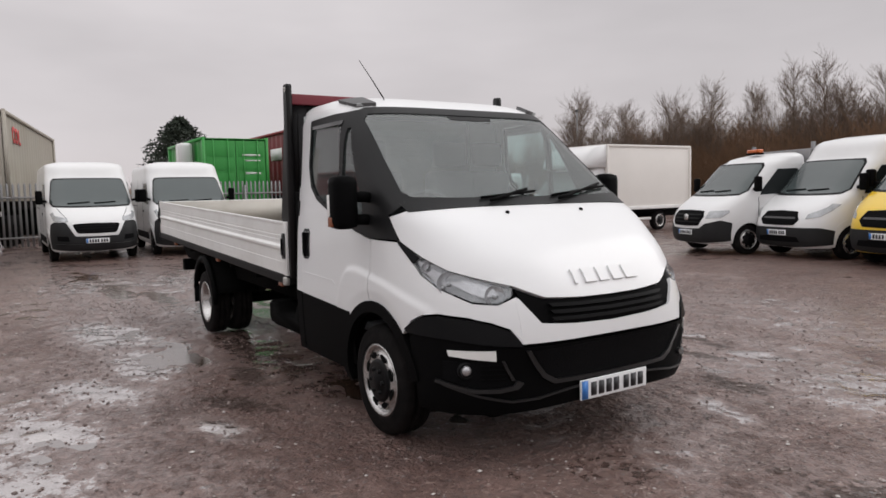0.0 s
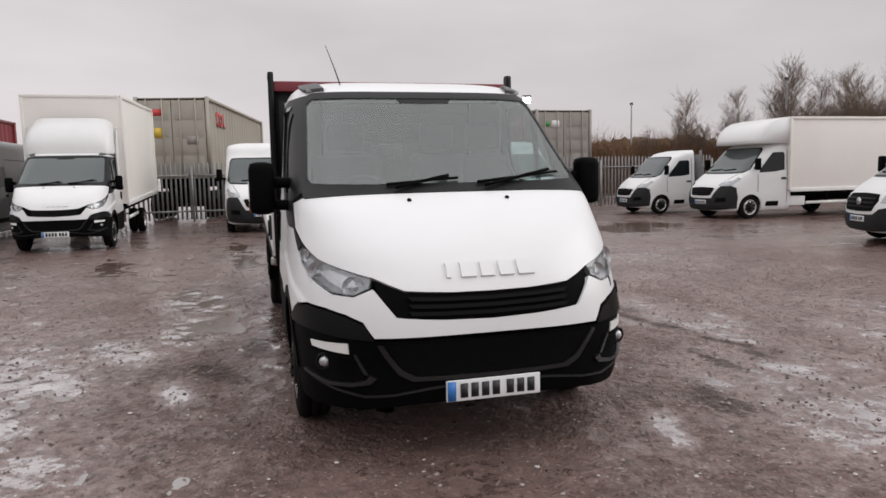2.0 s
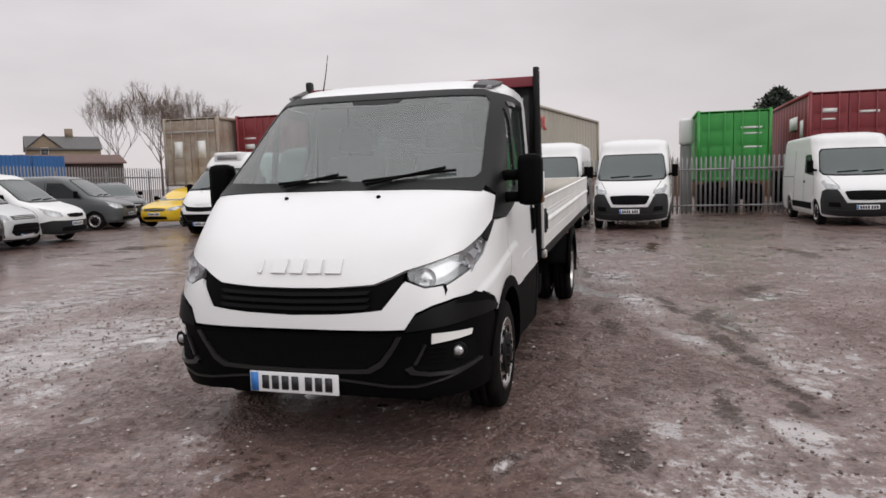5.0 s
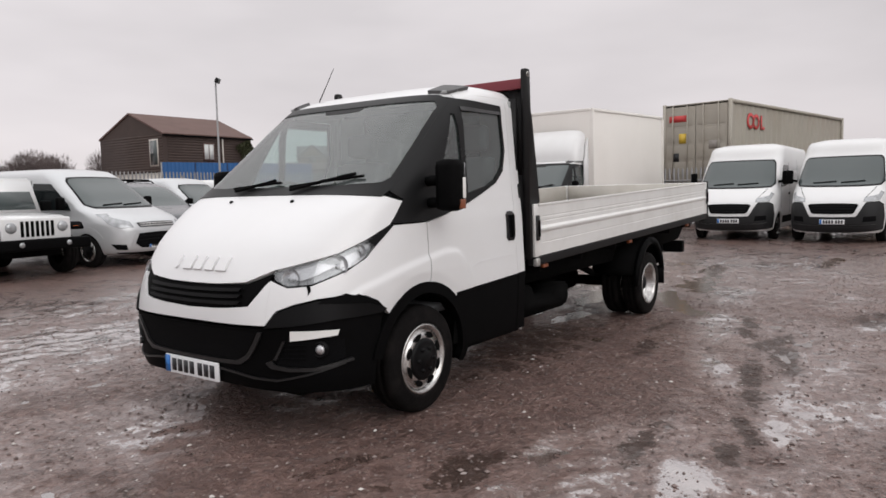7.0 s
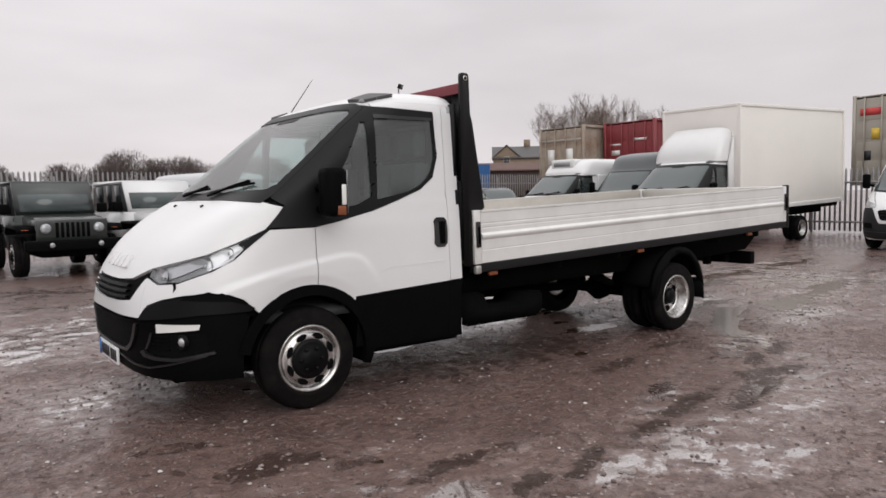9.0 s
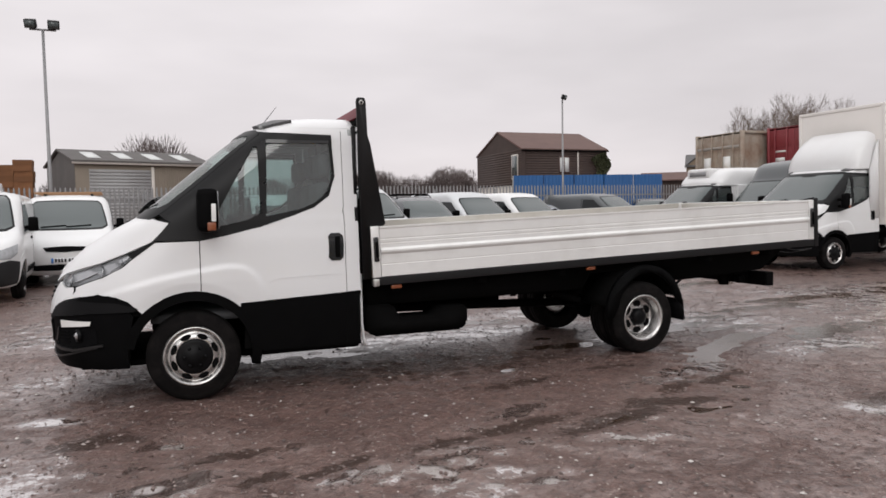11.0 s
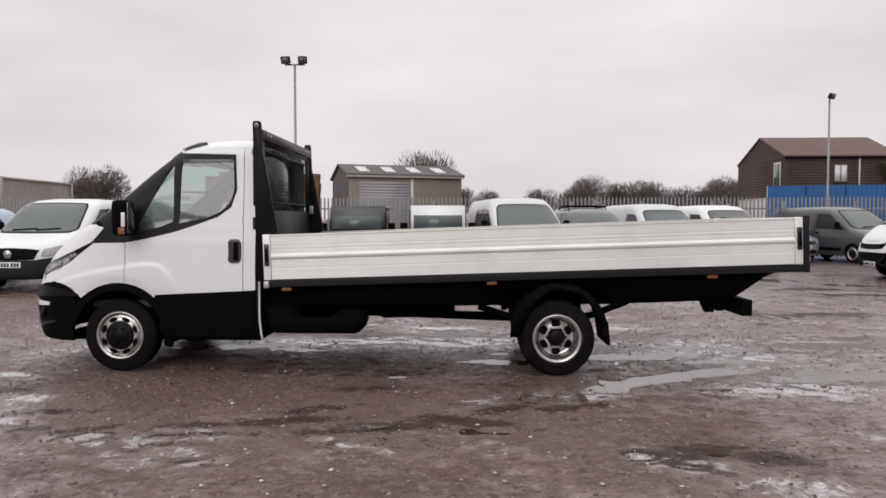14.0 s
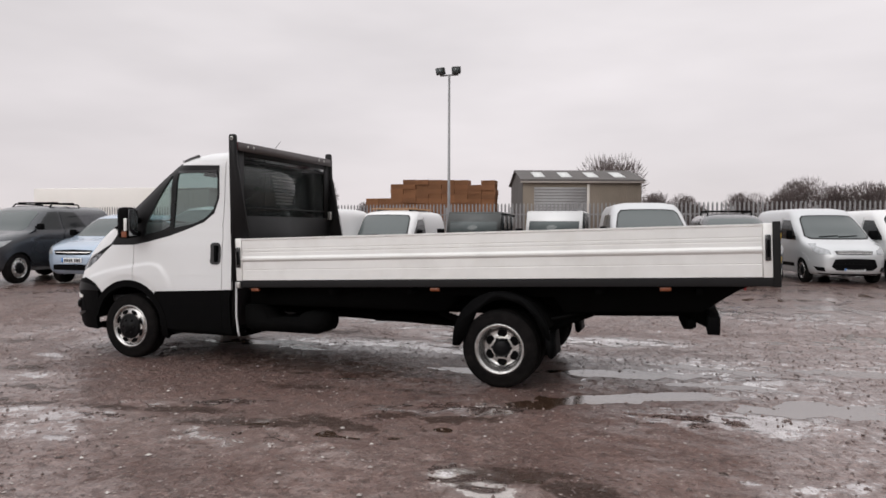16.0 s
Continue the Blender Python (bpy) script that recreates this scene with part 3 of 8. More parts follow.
    a = [bm.verts.new(at(p, y0)) for p in poly]
    b = [bm.verts.new(at(p, y1)) for p in poly]
    fs = [bm.faces.new(a), bm.faces.new(b[::-1])]
    for i in range(len(poly)):
        j = (i + 1) % len(poly)
        fs.append(bm.faces.new((a[j], a[i], b[i], b[j])))
    bmesh.ops.recalc_face_normals(bm, faces=fs)
    if bevel:
        bmesh.ops.bevel(bm, geom=list({e for f in fs for e in f.edges}), offset=bevel, segments=2, affect="EDGES")
    return bm


def cubic(xs, ys, x):
    """Smooth interpolation through (xs, ys) without overshoot."""
    n = len(xs)
    if x <= xs[0]:
        return ys[0]
    if x >= xs[-1]:
        return ys[-1]
    i = max(k for k in range(n - 1) if xs[k] <= x)
    d = [(ys[k + 1] - ys[k]) / (xs[k + 1] - xs[k]) for k in range(n - 1)]
    def slope(k):
        if k in (0, n - 1):
            return d[0] if k == 0 else d[-1]
        return 0.0 if d[k - 1] * d[k] <= 0 else 2 * d[k - 1] * d[k] / (d[k - 1] + d[k])
    h = xs[i + 1] - xs[i]
    t = (x - xs[i]) / h
    return (ys[i] * (1 + 2 * t) * (1 - t) ** 2 + h * slope(i) * t * (1 - t) ** 2 + ys[i + 1] * t * t * (3 - 2 * t) + h * slope(i + 1) * t * t * (t - 1))


class Shell:
    """A vehicle's skin as level slices: rows of z, front x, where the side begins, half width, roundness p and q, rear x.
    Forward is -x. A place on it is (a, z): |a| up to 1 goes round the nose, past 1 along the side in metres."""

    def __init__(self, rows):
        self.cols = [list(c) for c in zip(*rows)]
        self.cache = {}

    def ev(self, z):
        k = round(z, 4)
        if k not in self.cache:
            self.cache[k] = [cubic(self.cols[0], c, z) for c in self.cols[1:]]
        return self.cache[k]

    def pt(self, a, z):
        xf, xc, w, p, q, xr = self.ev(z)
        s, b = (1 if a >= 0 else -1), abs(a)
        if b >= 1:
            return Vector((xc + b - 1, s * w, z))
        th = b * math.pi / 2
        return Vector((xc - (xc - xf) * math.cos(th) ** (2 / p), s * w * math.sin(th) ** (2 / q), z))

    def f(self, y, z):
        xf, xc, w, p, q, xr = self.ev(z)
        return (math.copysign(math.asin(min(1, abs(y) / w) ** (q / 2)) / (math.pi / 2), y), z)

    def s(self, x, z, side=1):
        xf, xc, w, p, q, xr = self.ev(z)
        if x >= xc:
            return (side * (1 + x - xc), z)
        return (side * math.acos(min(1, max(0, (xc - x) / (xc - xf))) ** (p / 2)) / (math.pi / 2), z)

    def normal(self, a, z):
        h = 0.004
        da = self.pt(a + h, z) - self.pt(a - h, z)
        dz = self.pt(a, z + h) - self.pt(a, z - h)
        n = da.cross(dz)
        n.normalize()
        c = Vector((0.4, 0, min(z, 1.2)))
        return n if n.dot(self.pt(a, z) - c) > 0 else -n

    def patch(self, poly, off=0.0, depth=0.02, da=0.05, dz=0.05, bm=None, holes=(), swell=None):
        """A panel on the skin, bounded by a polygon of (a, z), proud by off, its edges turned in by depth; holes: convex polygons left open; swell: extra relief at a place."""
        bm = bm or bmesh.new()

        def clip(pg, axis, lim, keep_less):
            out = []
            for i, p in enumerate(pg):
                q = pg[(i + 1) % len(pg)]
                pi, qi = (p[axis] <= lim, q[axis] <= lim) if keep_less else (p[axis] >= lim, q[axis] >= lim)
                if pi:
                    out.append(p)
                if pi != qi:
                    t = (lim - p[axis]) / (q[axis] - p[axis])
                    r = [p[0] + t * (q[0] - p[0]), p[1] + t * (q[1] - p[1])]
                    r[axis] = lim
                    out.append(tuple(r))
            return out

        def cut(pg, n, d, inside):
            """The part of a polygon on one side of a line."""
            out = []
            for i, p in enumerate(pg):
                q = pg[(i + 1) % len(pg)]
                u, v = n[0] * p[0] + n[1] * p[1] - d, n[0] * q[0] + n[1] * q[1] - d
                if not inside:
                    u, v = -u, -v
                if u <= 0:
                    out.append(p)
                if (u <= 0) != (v <= 0):
                    t = u / (u - v)
                    out.append((p[0] + t * (q[0] - p[0]), p[1] + t * (q[1] - p[1])))
            return out

        rims = []
        for hole in holes:
            area = sum(hole[i - 1][0] * hole[i][1] - hole[i][0] * hole[i - 1][1] for i in range(len(hole)))
            rim_ = []
            for i in range(len(hole)):
                p, q = hole[i - 1], hole[i]
                n = (q[1] - p[1], p[0] - q[0]) if area > 0 else (p[1] - q[1], q[0] - p[0])
                rim_.append((n, n[0] * p[0] + n[1] * p[1]))
            rims.append((rim_, min(p[0] for p in hole), max(p[0] for p in hole), min(p[1] for p in hole), max(p[1] for p in hole)))

        def minus(pg):
            """A cell without the holes, in pieces."""
            todo = [pg]
            for rim_, a0, a1, z0, z1 in rims:
                left = []
                for c in todo:
                    if max(p[0] for p in c) < a0 or min(p[0] for p in c) > a1 or max(p[1] for p in c) < z0 or min(p[1] for p in c) > z1:
                        left.append(c)
                        continue
                    rest = c
                    for n, d in rim_:
                        o = cut(rest, n, d, False)
                        if len(o) > 2:
                            left.append(o)
                        rest = cut(rest, n, d, True)
                        if len(rest) < 3:
                            break
                todo = left
            return todo

        verts, low = {}, {}

        def vert(p):
            k = (round(p[0], 5), round(p[1], 5))
            if k not in verts:
                w = self.pt(*p)
                verts[k] = bm.verts.new(w + self.normal(*p) * (off + (swell(w) if swell else 0.0)))
            return k

        i0, i1 = math.floor(min(p[0] for p in poly) / da), math.ceil(max(p[0] for p in poly) / da)
        faces, count = [], {}
        for i in range(i0, i1):
            col = clip(clip(poly, 0, i * da, False), 0, (i + 1) * da, True)
            if len(col) < 3:
                continue
            j0, j1 = math.floor(min(p[1] for p in col) / dz), math.ceil(max(p[1] for p in col) / dz)
            for j in range(j0, j1):
                cell = clip(clip(col, 1, j * dz, False), 1, (j + 1) * dz, True)
                if len(cell) < 3:
                    continue
                for piece in minus(cell) if rims else [cell]:
                    ks = []
                    for p in piece:
                        k = (round(p[0], 5), round(p[1], 5))
                        if not ks or ks[-1] != k:
                            ks.append(k)
                    while len(ks) > 2:
                        bad = next((m for m in range(len(ks)) if ks[m - 1] == ks[(m + 1) % len(ks)] or ks[m] == ks[m - 1]), None)
                        if bad is None:
                            break
                        ks.pop(bad)
                    if len(ks) < 3 or abs(sum(ks[m - 1][0] * ks[m][1] - ks[m][0] * ks[m - 1][1] for m in range(len(ks)))) < 2e-6:
                        continue
                    if len(set(ks)) < len(ks):
                        ks = list(dict.fromkeys(ks))
                    for k in ks:
                        vert(k)
                    try:
                        fc = bm.faces.new([verts[k] for k in ks])
                    except ValueError:
                        continue
                    faces.append(fc)
                    for m in range(len(ks)):
                        e = (ks[m], ks[(m + 1) % len(ks)])
                        if any(abs(e[0][x] - e[1][x]) < 1e-5 and abs(e[0][x] / g - round(e[0][x] / g)) < 2e-3 for x, g in ((0, da), (1, dz))):
                            continue
                        count[e] = count.get(e, 0) + 1
        rim = [e for e in count if (e[1], e[0]) not in count]
        top = {}
        for a, b in rim:
            for k in (a, b):
                if k not in low:
                    n = self.normal(*k)
                    top[k] = bm.verts.new(verts[k].co)
                    low[k] = bm.verts.new(verts[k].co - n * depth)
            try:
                faces.append(bm.faces.new((top[b], top[a], low[a], low[b])))
            except ValueError:
                pass
        for v in [v for v in verts.values() if not v.link_faces]:
            bm.verts.remove(v)
        for fc in faces:
            c = fc.calc_center_median()
            fc.normal_update()
        bmesh.ops.recalc_face_normals(bm, faces=[f for f in faces])
        # panels face outward
        s = sum(f.normal.dot(f.calc_center_median() - Vector((0.5, 0, 1.0))) * f.calc_area() for f in faces[: max(1, len(faces) // 2)])
        if s < 0:
            bmesh.ops.reverse_faces(bm, faces=faces)
        return bm

    def solid(self, z0, z1, nz=30, na=14, off=0.0, arches=(), bm=None, step=0.25):
        """The whole skin between two heights, closed at its rear and top; arches: circles (x, z, r) left open in the sides."""
        bm = bm or bmesh.new()
        rows = []
        for k in range(nz + 1):
            z = z0 + (z1 - z0) * k / nz
            xf, xc, w, p, q, xr = self.ev(z)
            ns = max(2, math.ceil((self.cols[6][0] - self.cols[2][0]) / step))
            half = [i / na for i in range(na)] + [1 + max(0.01, xr - xc) * i / ns for i in range(ns + 1)]
            line = [-a for a in half[:0:-1]] + half
            row = []
            for a in line:
                v = self.pt(a, z)
                if off:
                    v = v + self.normal(a, z) * off
                row.append(bm.verts.new(v))
            rows.append(row)
        for r0, r1 in zip(rows, rows[1:]):
            for i in range(len(r0) - 1):
                c = (r0[i].co + r1[i + 1].co) / 2
                if any((c.x - x) ** 2 + (c.z - z) ** 2 < r * r and abs(c.y) > 0.5 for x, z, r in arches):
                    continue
                bm.faces.new((r0[i], r0[i + 1], r1[i + 1], r1[i]))
            bm.faces.new((r0[-1], r0[0], r1[0], r1[-1])).smooth = False
        bm.faces.new(rows[-1])
        bmesh.ops.recalc_face_normals(bm, faces=bm.faces)
        return bm


# ---- wheels ----
def wheel(root, x, y, r=0.345, width=0.2, rim=0.215, style="steel", name="wheel", near=False):
    """A tyre with a rim: steel with slots, alloy with spokes, or a deep dished twin."""
    s = 1 if y > 0 else -1
    hub = new(name)
    hub.parent = root
    hub.location = (x, y, r)
    if s < 0:
        hub.rotation_euler = (0, 0, math.pi)
    h = width / 2
    tyre = lathe([(rim - 0.01, -h * 0.8), (rim + 0.012, -h * 0.96), (r - 0.05, -h), (r - 0.014, -h * 0.88), (r - 0.003, -h * 0.6), (r - 0.003, -h * 0.34), (r - 0.014, -h * 0.31),
                  (r - 0.014, -h * 0.24), (r, -h * 0.2), (r, h * 0.2), (r - 0.014, h * 0.24), (r - 0.014, h * 0.31), (r - 0.003, h * 0.34), (r - 0.003, h * 0.6),
                  (r - 0.014, h * 0.88), (r - 0.05, h), (rim + 0.035, h * 1.0), (rim + 0.03, h * 1.03), (rim + 0.012, h * 0.97), (rim - 0.01, h * 0.8)], 44)
    part("tyre", tyre, "rubber", hub)
    if style == "dish":
        prof = [(rim, h * 0.9), (rim + 0.012, h * 0.98), (rim - 0.006, h * 0.99), (rim - 0.025, h * 0.75), (rim - 0.045, -h * 0.05), (rim - 0.06, -h * 0.25), (rim - 0.09, -h * 0.2), (0.09, -h * 0.1), (0.001, -h * 0.1)]
        hub_prof = [(0.082, -h * 0.1), (0.076, h * 0.30), (0.056, h * 0.46), (0.001, h * 0.5)]
        face, slot_r, n, ow, oh = -h * 0.17, rim - 0.090, 6, 0.043, 0.033
    else:
        prof = [(rim, h * 0.9), (rim + 0.014, h * 0.98), (rim - 0.004, h * 1.0), (rim - 0.018, h * 0.72), (rim - 0.03, h * 0.6), (rim - 0.045, h * 0.85), (rim - 0.07, h * 0.98), (0.115, h * 0.92), (0.10, h * 0.75), (0.001, h * 0.75)]
        hub_prof = [(0.136, h * 0.9), (0.132, h * 1.05), (0.108, h * 1.1), (0.07, h * 1.12), (0.055, h * 1.25), (0.001, h * 1.27)]
        face, slot_r, n, ow, oh = h * 0.955, rim - 0.058, 8, 0.041, 0.021
    part("rim", lathe(prof, 48), "chrome", hub)
    if style == "alloy":
        for k in range(10):
            bm = bmesh.new()
            a = 2 * math.pi * k / 10
            prism([(0.05 * math.cos(a - 0.25), 0.05 * math.sin(a - 0.25)), ((rim - 0.03) * math.cos(a - 0.07), (rim - 0.03) * math.sin(a - 0.07)),
                   ((rim - 0.03) * math.cos(a + 0.07), (rim - 0.03) * math.sin(a + 0.07)), (0.05 * math.cos(a + 0.25), 0.05 * math.sin(a + 0.25))], h * 0.8, h * 1.03, bm)
            part("spoke", bm, "chrome", hub)
    else:
        for k in range(n):
            bm = bmesh.new()
            a = 2 * math.pi * (k + 0.5) / n
            c, t = Vector((math.cos(a), 0, math.sin(a))), Vector((-math.sin(a), 0, math.cos(a)))
            ring = [bm.verts.new(c * (slot_r + oh * math.sin(q) * (0.8 + 0.2 * abs(math.sin(q)))) + t * ow * math.cos(q) + Vector((0, face + 0.004, 0))) for q in [2 * math.pi * i / 14 for i in range(14)]]
            bm.faces.new(ring)
            part("rim_slot", bm, "dark", hub)
    part("hub_cap", lathe(hub_prof, 28), "satin", hub, "black plastic hub cap")
    if near:
        for k in range(6):
            a = 2 * math.pi * k / 6
            yy, rr = (hub_prof[1][1], 0.075) if style != "dish" else (hub_prof[0][1], 0.082)
            part("wheel_nut", lathe([(0.013, yy - 0.01), (0.013, yy + 0.022), (0.001, yy + 0.024)], 6, None, Matrix.Translation((rr * math.cos(a), 0, rr * math.sin(a)))), "satin", hub)
    return hub


# ---- the cab shared by the dropside truck and two parked vehicles of its kind ----
CAB = Shell([
    (0.20, -0.86, -0.30, 0.88, 2.2, 4.0, 1.285),
    (0.27, -0.95, -0.32, 0.94, 2.2, 4.0, 1.285),
    (0.38, -1.005, -0.32, 0.965, 2.2, 4.0, 1.285),
    (0.55, -1.01, -0.30, 0.975, 2.2, 4.0, 1.285),
    (0.68, -1.03, -0.28, 0.98, 2.2, 3.9, 1.285),
    (0.76, -1.02, -0.25, 0.98, 2.2, 3.8, 1.285),
    (0.90, -0.985, -0.20, 0.975, 2.2, 3.7, 1.285),
    (1.00, -0.925, -0.15, 0.97, 2.2, 3.8, 1.285),
    (1.10, -0.84, -0.08, 0.965, 2.2, 4.4, 1.285),
    (1.20, -0.72, -0.02, 0.96, 2.2, 5.0, 1.285),
    (1.30, -0.56, 0.02, 0.95, 2.3, 6.5, 1.285),
    (1.36, -0.445, 0.03, 0.945, 2.4, 7.5, 1.285),
    (1.40, -0.37, 0.04, 0.94, 2.4, 7.5, 1.285),
    (1.46, -0.30, 0.10, 0.935, 2.2, 7.0, 1.285),
    (1.70, -0.02, 0.42, 0.915, 2.1, 6.5, 1.285),
    (1.90, 0.22, 0.66, 0.90, 2.1, 6.2, 1.285),
    (2.00, 0.35, 0.80, 0.893, 2.1, 6.0, 1.285),
    (2.06, 0.43, 0.88, 0.88, 2.1, 6.0, 1.285),
    (2.10, 0.50, 0.93, 0.86, 2.1, 5.5, 1.285),
    (2.14, 0.60, 0.98, 0.82, 2.1, 5.0, 1.28),
    (2.175, 0.74, 1.03, 0.73, 2.1, 4.5, 1.27),
    (2.195, 0.90, 1.10, 0.58, 2.1, 4.0, 1.26),
    (2.205, 1.05, 1.20, 0.40, 2.1, 4.0, 1.25),
])
F, S = CAB.f, CAB.s


def SL(*pts):
    """A polygon of (x, z) on the side, its edges straight in the side view; an entry of another kind passes as it is."""
    out = []
    for i, p in enumerate(pts):
        q = pts[(i + 1) % len(pts)]
        if len(p) == 3 or len(q) == 3:
            out.append(p[:2] if len(p) == 3 else S(*p))
            continue
        n = max(1, math.ceil(math.dist(p, q) / 0.07)) if abs(p[1] - q[1]) > 0.03 else 1
        out += [S(p[0] + (q[0] - p[0]) * k / n, p[1] + (q[1] - p[1]) * k / n) for k in range(n)]
    return out


def bands(pts, step=0.05):
    """An outline of (x, z) on the side, cut into level strips that are each convex on the skin."""
    lo, hi = min(p[1] for p in pts), max(p[1] for p in pts)
    n = math.ceil((hi - lo) / step)

    def span(z):
        xs = []
        for i, p in enumerate(pts):
            q = pts[i - 1]
            if p[1] != q[1] and min(p[1], q[1]) - 1e-9 <= z <= max(p[1], q[1]) + 1e-9:
                xs.append(p[0] + (q[0] - p[0]) * (z - p[1]) / (q[1] - p[1]))
        return min(xs), max(xs)

    out = []
    for k in range(n):
        z0, z1 = lo + (hi - lo) * (k + 1e-4) / n, lo + (hi - lo) * (k + 1 - 1e-4) / n
        (a, b), (c, d) = span(z0), span(z1)
        out.append([S(a, z0), S(b, z0), S(d, z1), S(c, z1)])
    return out


ARCH = [(0.49 * math.cos(radians(a)), 0.345 + 0.49 * math.sin(radians(a))) for a in range(135, 40, -10)]


def mirror_poly(half):
    """A polygon across the nose from its right half, ends on the centre line."""
    return half + [(-a, z) for a, z in half[::-1] if abs(a) > 1e-6]


def flare(p):
    """Relief of the pressed flare over the front arch: proud under a curved crease, fading down to the trim."""
    top = cubic([-0.66, -0.56, -0.42, -0.20, 0.05, 0.28, 0.37, 0.44, 0.50, 0.55], [0.80, 0.872, 0.915, 0.972, 1.012, 1.040, 1.030, 0.985, 0.90, 0.78], p.x)
    if p.x > 0.55 or p.x < -0.70 or p.z > top:
        return 0.0
    edge = min(1.0, (top - p.z) / 0.045)
    low = min(1.0, max(0.0, (p.z - 0.70) / 0.20))
    ring = min(1.0, max(0.0, (math.hypot(p.x, p.z - 0.345) - 0.485) / 0.07))
    return 0.015 * edge * edge * (3 - 2 * edge) * (0.35 + 0.65 * low) * ring


def plate(root, x, z, m=None, w=0.52, h=0.111, bars=7):
    """A number plate: white face, blue band, plain dark bars for its characters."""
    pl = part("number_plate", box(x - 0.012, x, -w / 2, w / 2, z - h / 2, z + h / 2, 0.003), "plate", root, "white number plate with a blue end band")
    if m is not None:
        pl.matrix_local = m
    part("plate_band", box(x - 0.0165, x - 0.0125, w / 2 - 0.050, w / 2 - 0.006, z - h * 0.46, z + h * 0.46), "plate_blue", pl, "blue band of the plate")
    for k in range(bars):
        y = w / 2 - 0.075 - (k + (0.35 if k > 3 else 0)) * 0.0585
        part("plate_bar", box(x - 0.0165, x - 0.0125, y - 0.040, y, z - 0.037, z + 0.037), "ink", pl)
    return pl


def daily_cab(root, detail=True):
    """Cab with bonnet, wings, doors, black bumper and trims; its front axle's middle on the ground is the root."""
    c = CAB
    white = "white" if detail else "van_white"
    # dark inner body, open over the wheels
    inner = c.solid(0.36, 1.30, 18, 10, off=-0.03, arches=((0, 0.345, 0.47),))
    part("inner_body", inner, "dark", root)
    # bonnet
    half = [F(0, 0.900), F(0.2, 0.903), F(0.45, 0.92), F(0.60, 0.985), S(-0.62, 1.068), S(-0.45, 1.135), S(-0.27, 1.215), S(-0.145, 1.352), F(0.88, 1.385), F(0.45, 1.402), F(0, 1.405)]
    bonnet = part("bonnet", c.patch(mirror_poly(half), 0.004, 0.03), white, root)
    for s in (-1, 1):
        bm = lathe([(0.014, -0.004), (0.012, 0.006), (0.001, 0.008)], 10)
        n = c.normal(*F(0.3 * s, 1.357))
        bmesh.ops.transform(bm, matrix=Matrix.Translation(c.pt(*F(0.3 * s, 1.357)) + n * 0.008) @ Vector((0, 1, 0)).rotation_difference(n).to_matrix().to_4x4(), verts=bm.verts)
        part("washer_nozzle", bm, "black", bonnet)
    # raised badge blocks along the bonnet's edge
    ys = [0.225, 0.145, 0.035, -0.070, -0.175]
    ws = [0.022, 0.085, 0.075, 0.080, 0.090]
    for y, w in zip(ys, ws):
        lo, hi = 0.968, 1.040
        bm = c.patch([F(y, lo), F(y - w, lo), F(y - w, hi), F(y, hi)], 0.017, 0.016, 0.03, 0.03)
        part("badge_block", bm, white, bonnet, "raised white badge block")
    # white band between grille and bumper
    half = [F(0, 0.690), F(0.3, 0.690), F(0.616, 0.690), F(0.616, 0.905), F(0.60, 0.925), F(0.565, 0.875), F(0.50, 0.790), F(0.25, 0.768), F(0, 0.760)]
    part("front_panel", c.patch(mirror_poly(half), 0.006, 0.03), white, root)
    # grille with slats
    half = [F(0, 0.755), F(0.25, 0.763), F(0.51, 0.785), F(0.575, 0.870), F(0.60, 0.975), F(0.45, 0.912), F(0.2, 0.896), F(0, 0.893)]
    grille = part("grille", c.patch(mirror_poly(half), -0.010, 0.03), "black", root, "black slatted radiator grille")
    for k in range(3):
        z = 0.785 + 0.036 * k
        half = [F(0, z), F(0.42, z + 0.012), F(0.44, z + 0.03), F(0.42, z + 0.031), F(0, z + 0.019)]
        part("slat", c.patch(mirror_poly(half), 0.010, 0.03), "satin", grille)
    # lower bumper
    half = [F(0, 0.335), F(0.45, 0.325), F(0.70, 0.308), F(0.86, 0.298), S(-0.62, 0.292), S(-0.45, 0.292), S(-0.44, 0.52), S(-0.41, 0.68), S(-0.45, 0.715), S(-0.70, 0.722), F(0.78, 0.69), F(0.66, 0.672), F(0.3, 0.672), F(0, 0.668)]
    bumper = part("front_bumper", c.patch(mirror_poly(half), 0.002, 0.04), "black", root, "black plastic front bumper")
    half = [F(0, 0.475), F(0.40, 0.485), F(0.47, 0.52), F(0.56, 0.648), F(0.3, 0.655), F(0, 0.655)]
    part("lower_intake", c.patch(mirror_poly(half), 0.004, 0.002), "mesh_dark", bumper)
    half = [F(0, 0.452), F(0.43, 0.46), F(0.50, 0.50), F(0.60, 0.655), F(0.575, 0.655), F(0.48, 0.52), F(0.41, 0.482), F(0, 0.472)]
    part("intake_rim", c.patch(mirror_poly(half), 0.016, 0.016), "crease", bumper)
    half = [F(0, 0.418), F(0.30, 0.412), F(0.52, 0.385), F(0.66, 0.378), F(0.80, 0.408), S(-0.66, 0.455), S(-0.655, 0.467), F(0.80, 0.420), F(0.66, 0.389), F(0.52, 0.396), F(0.30, 0.424), F(0, 0.430)]
    part("bumper_crease", c.patch(mirror_poly(half), 0.012, 0.012), "crease", bumper)
    for s in (-1, 1):
        def m(pts):
            return [(s * a, z) for a, z in pts]
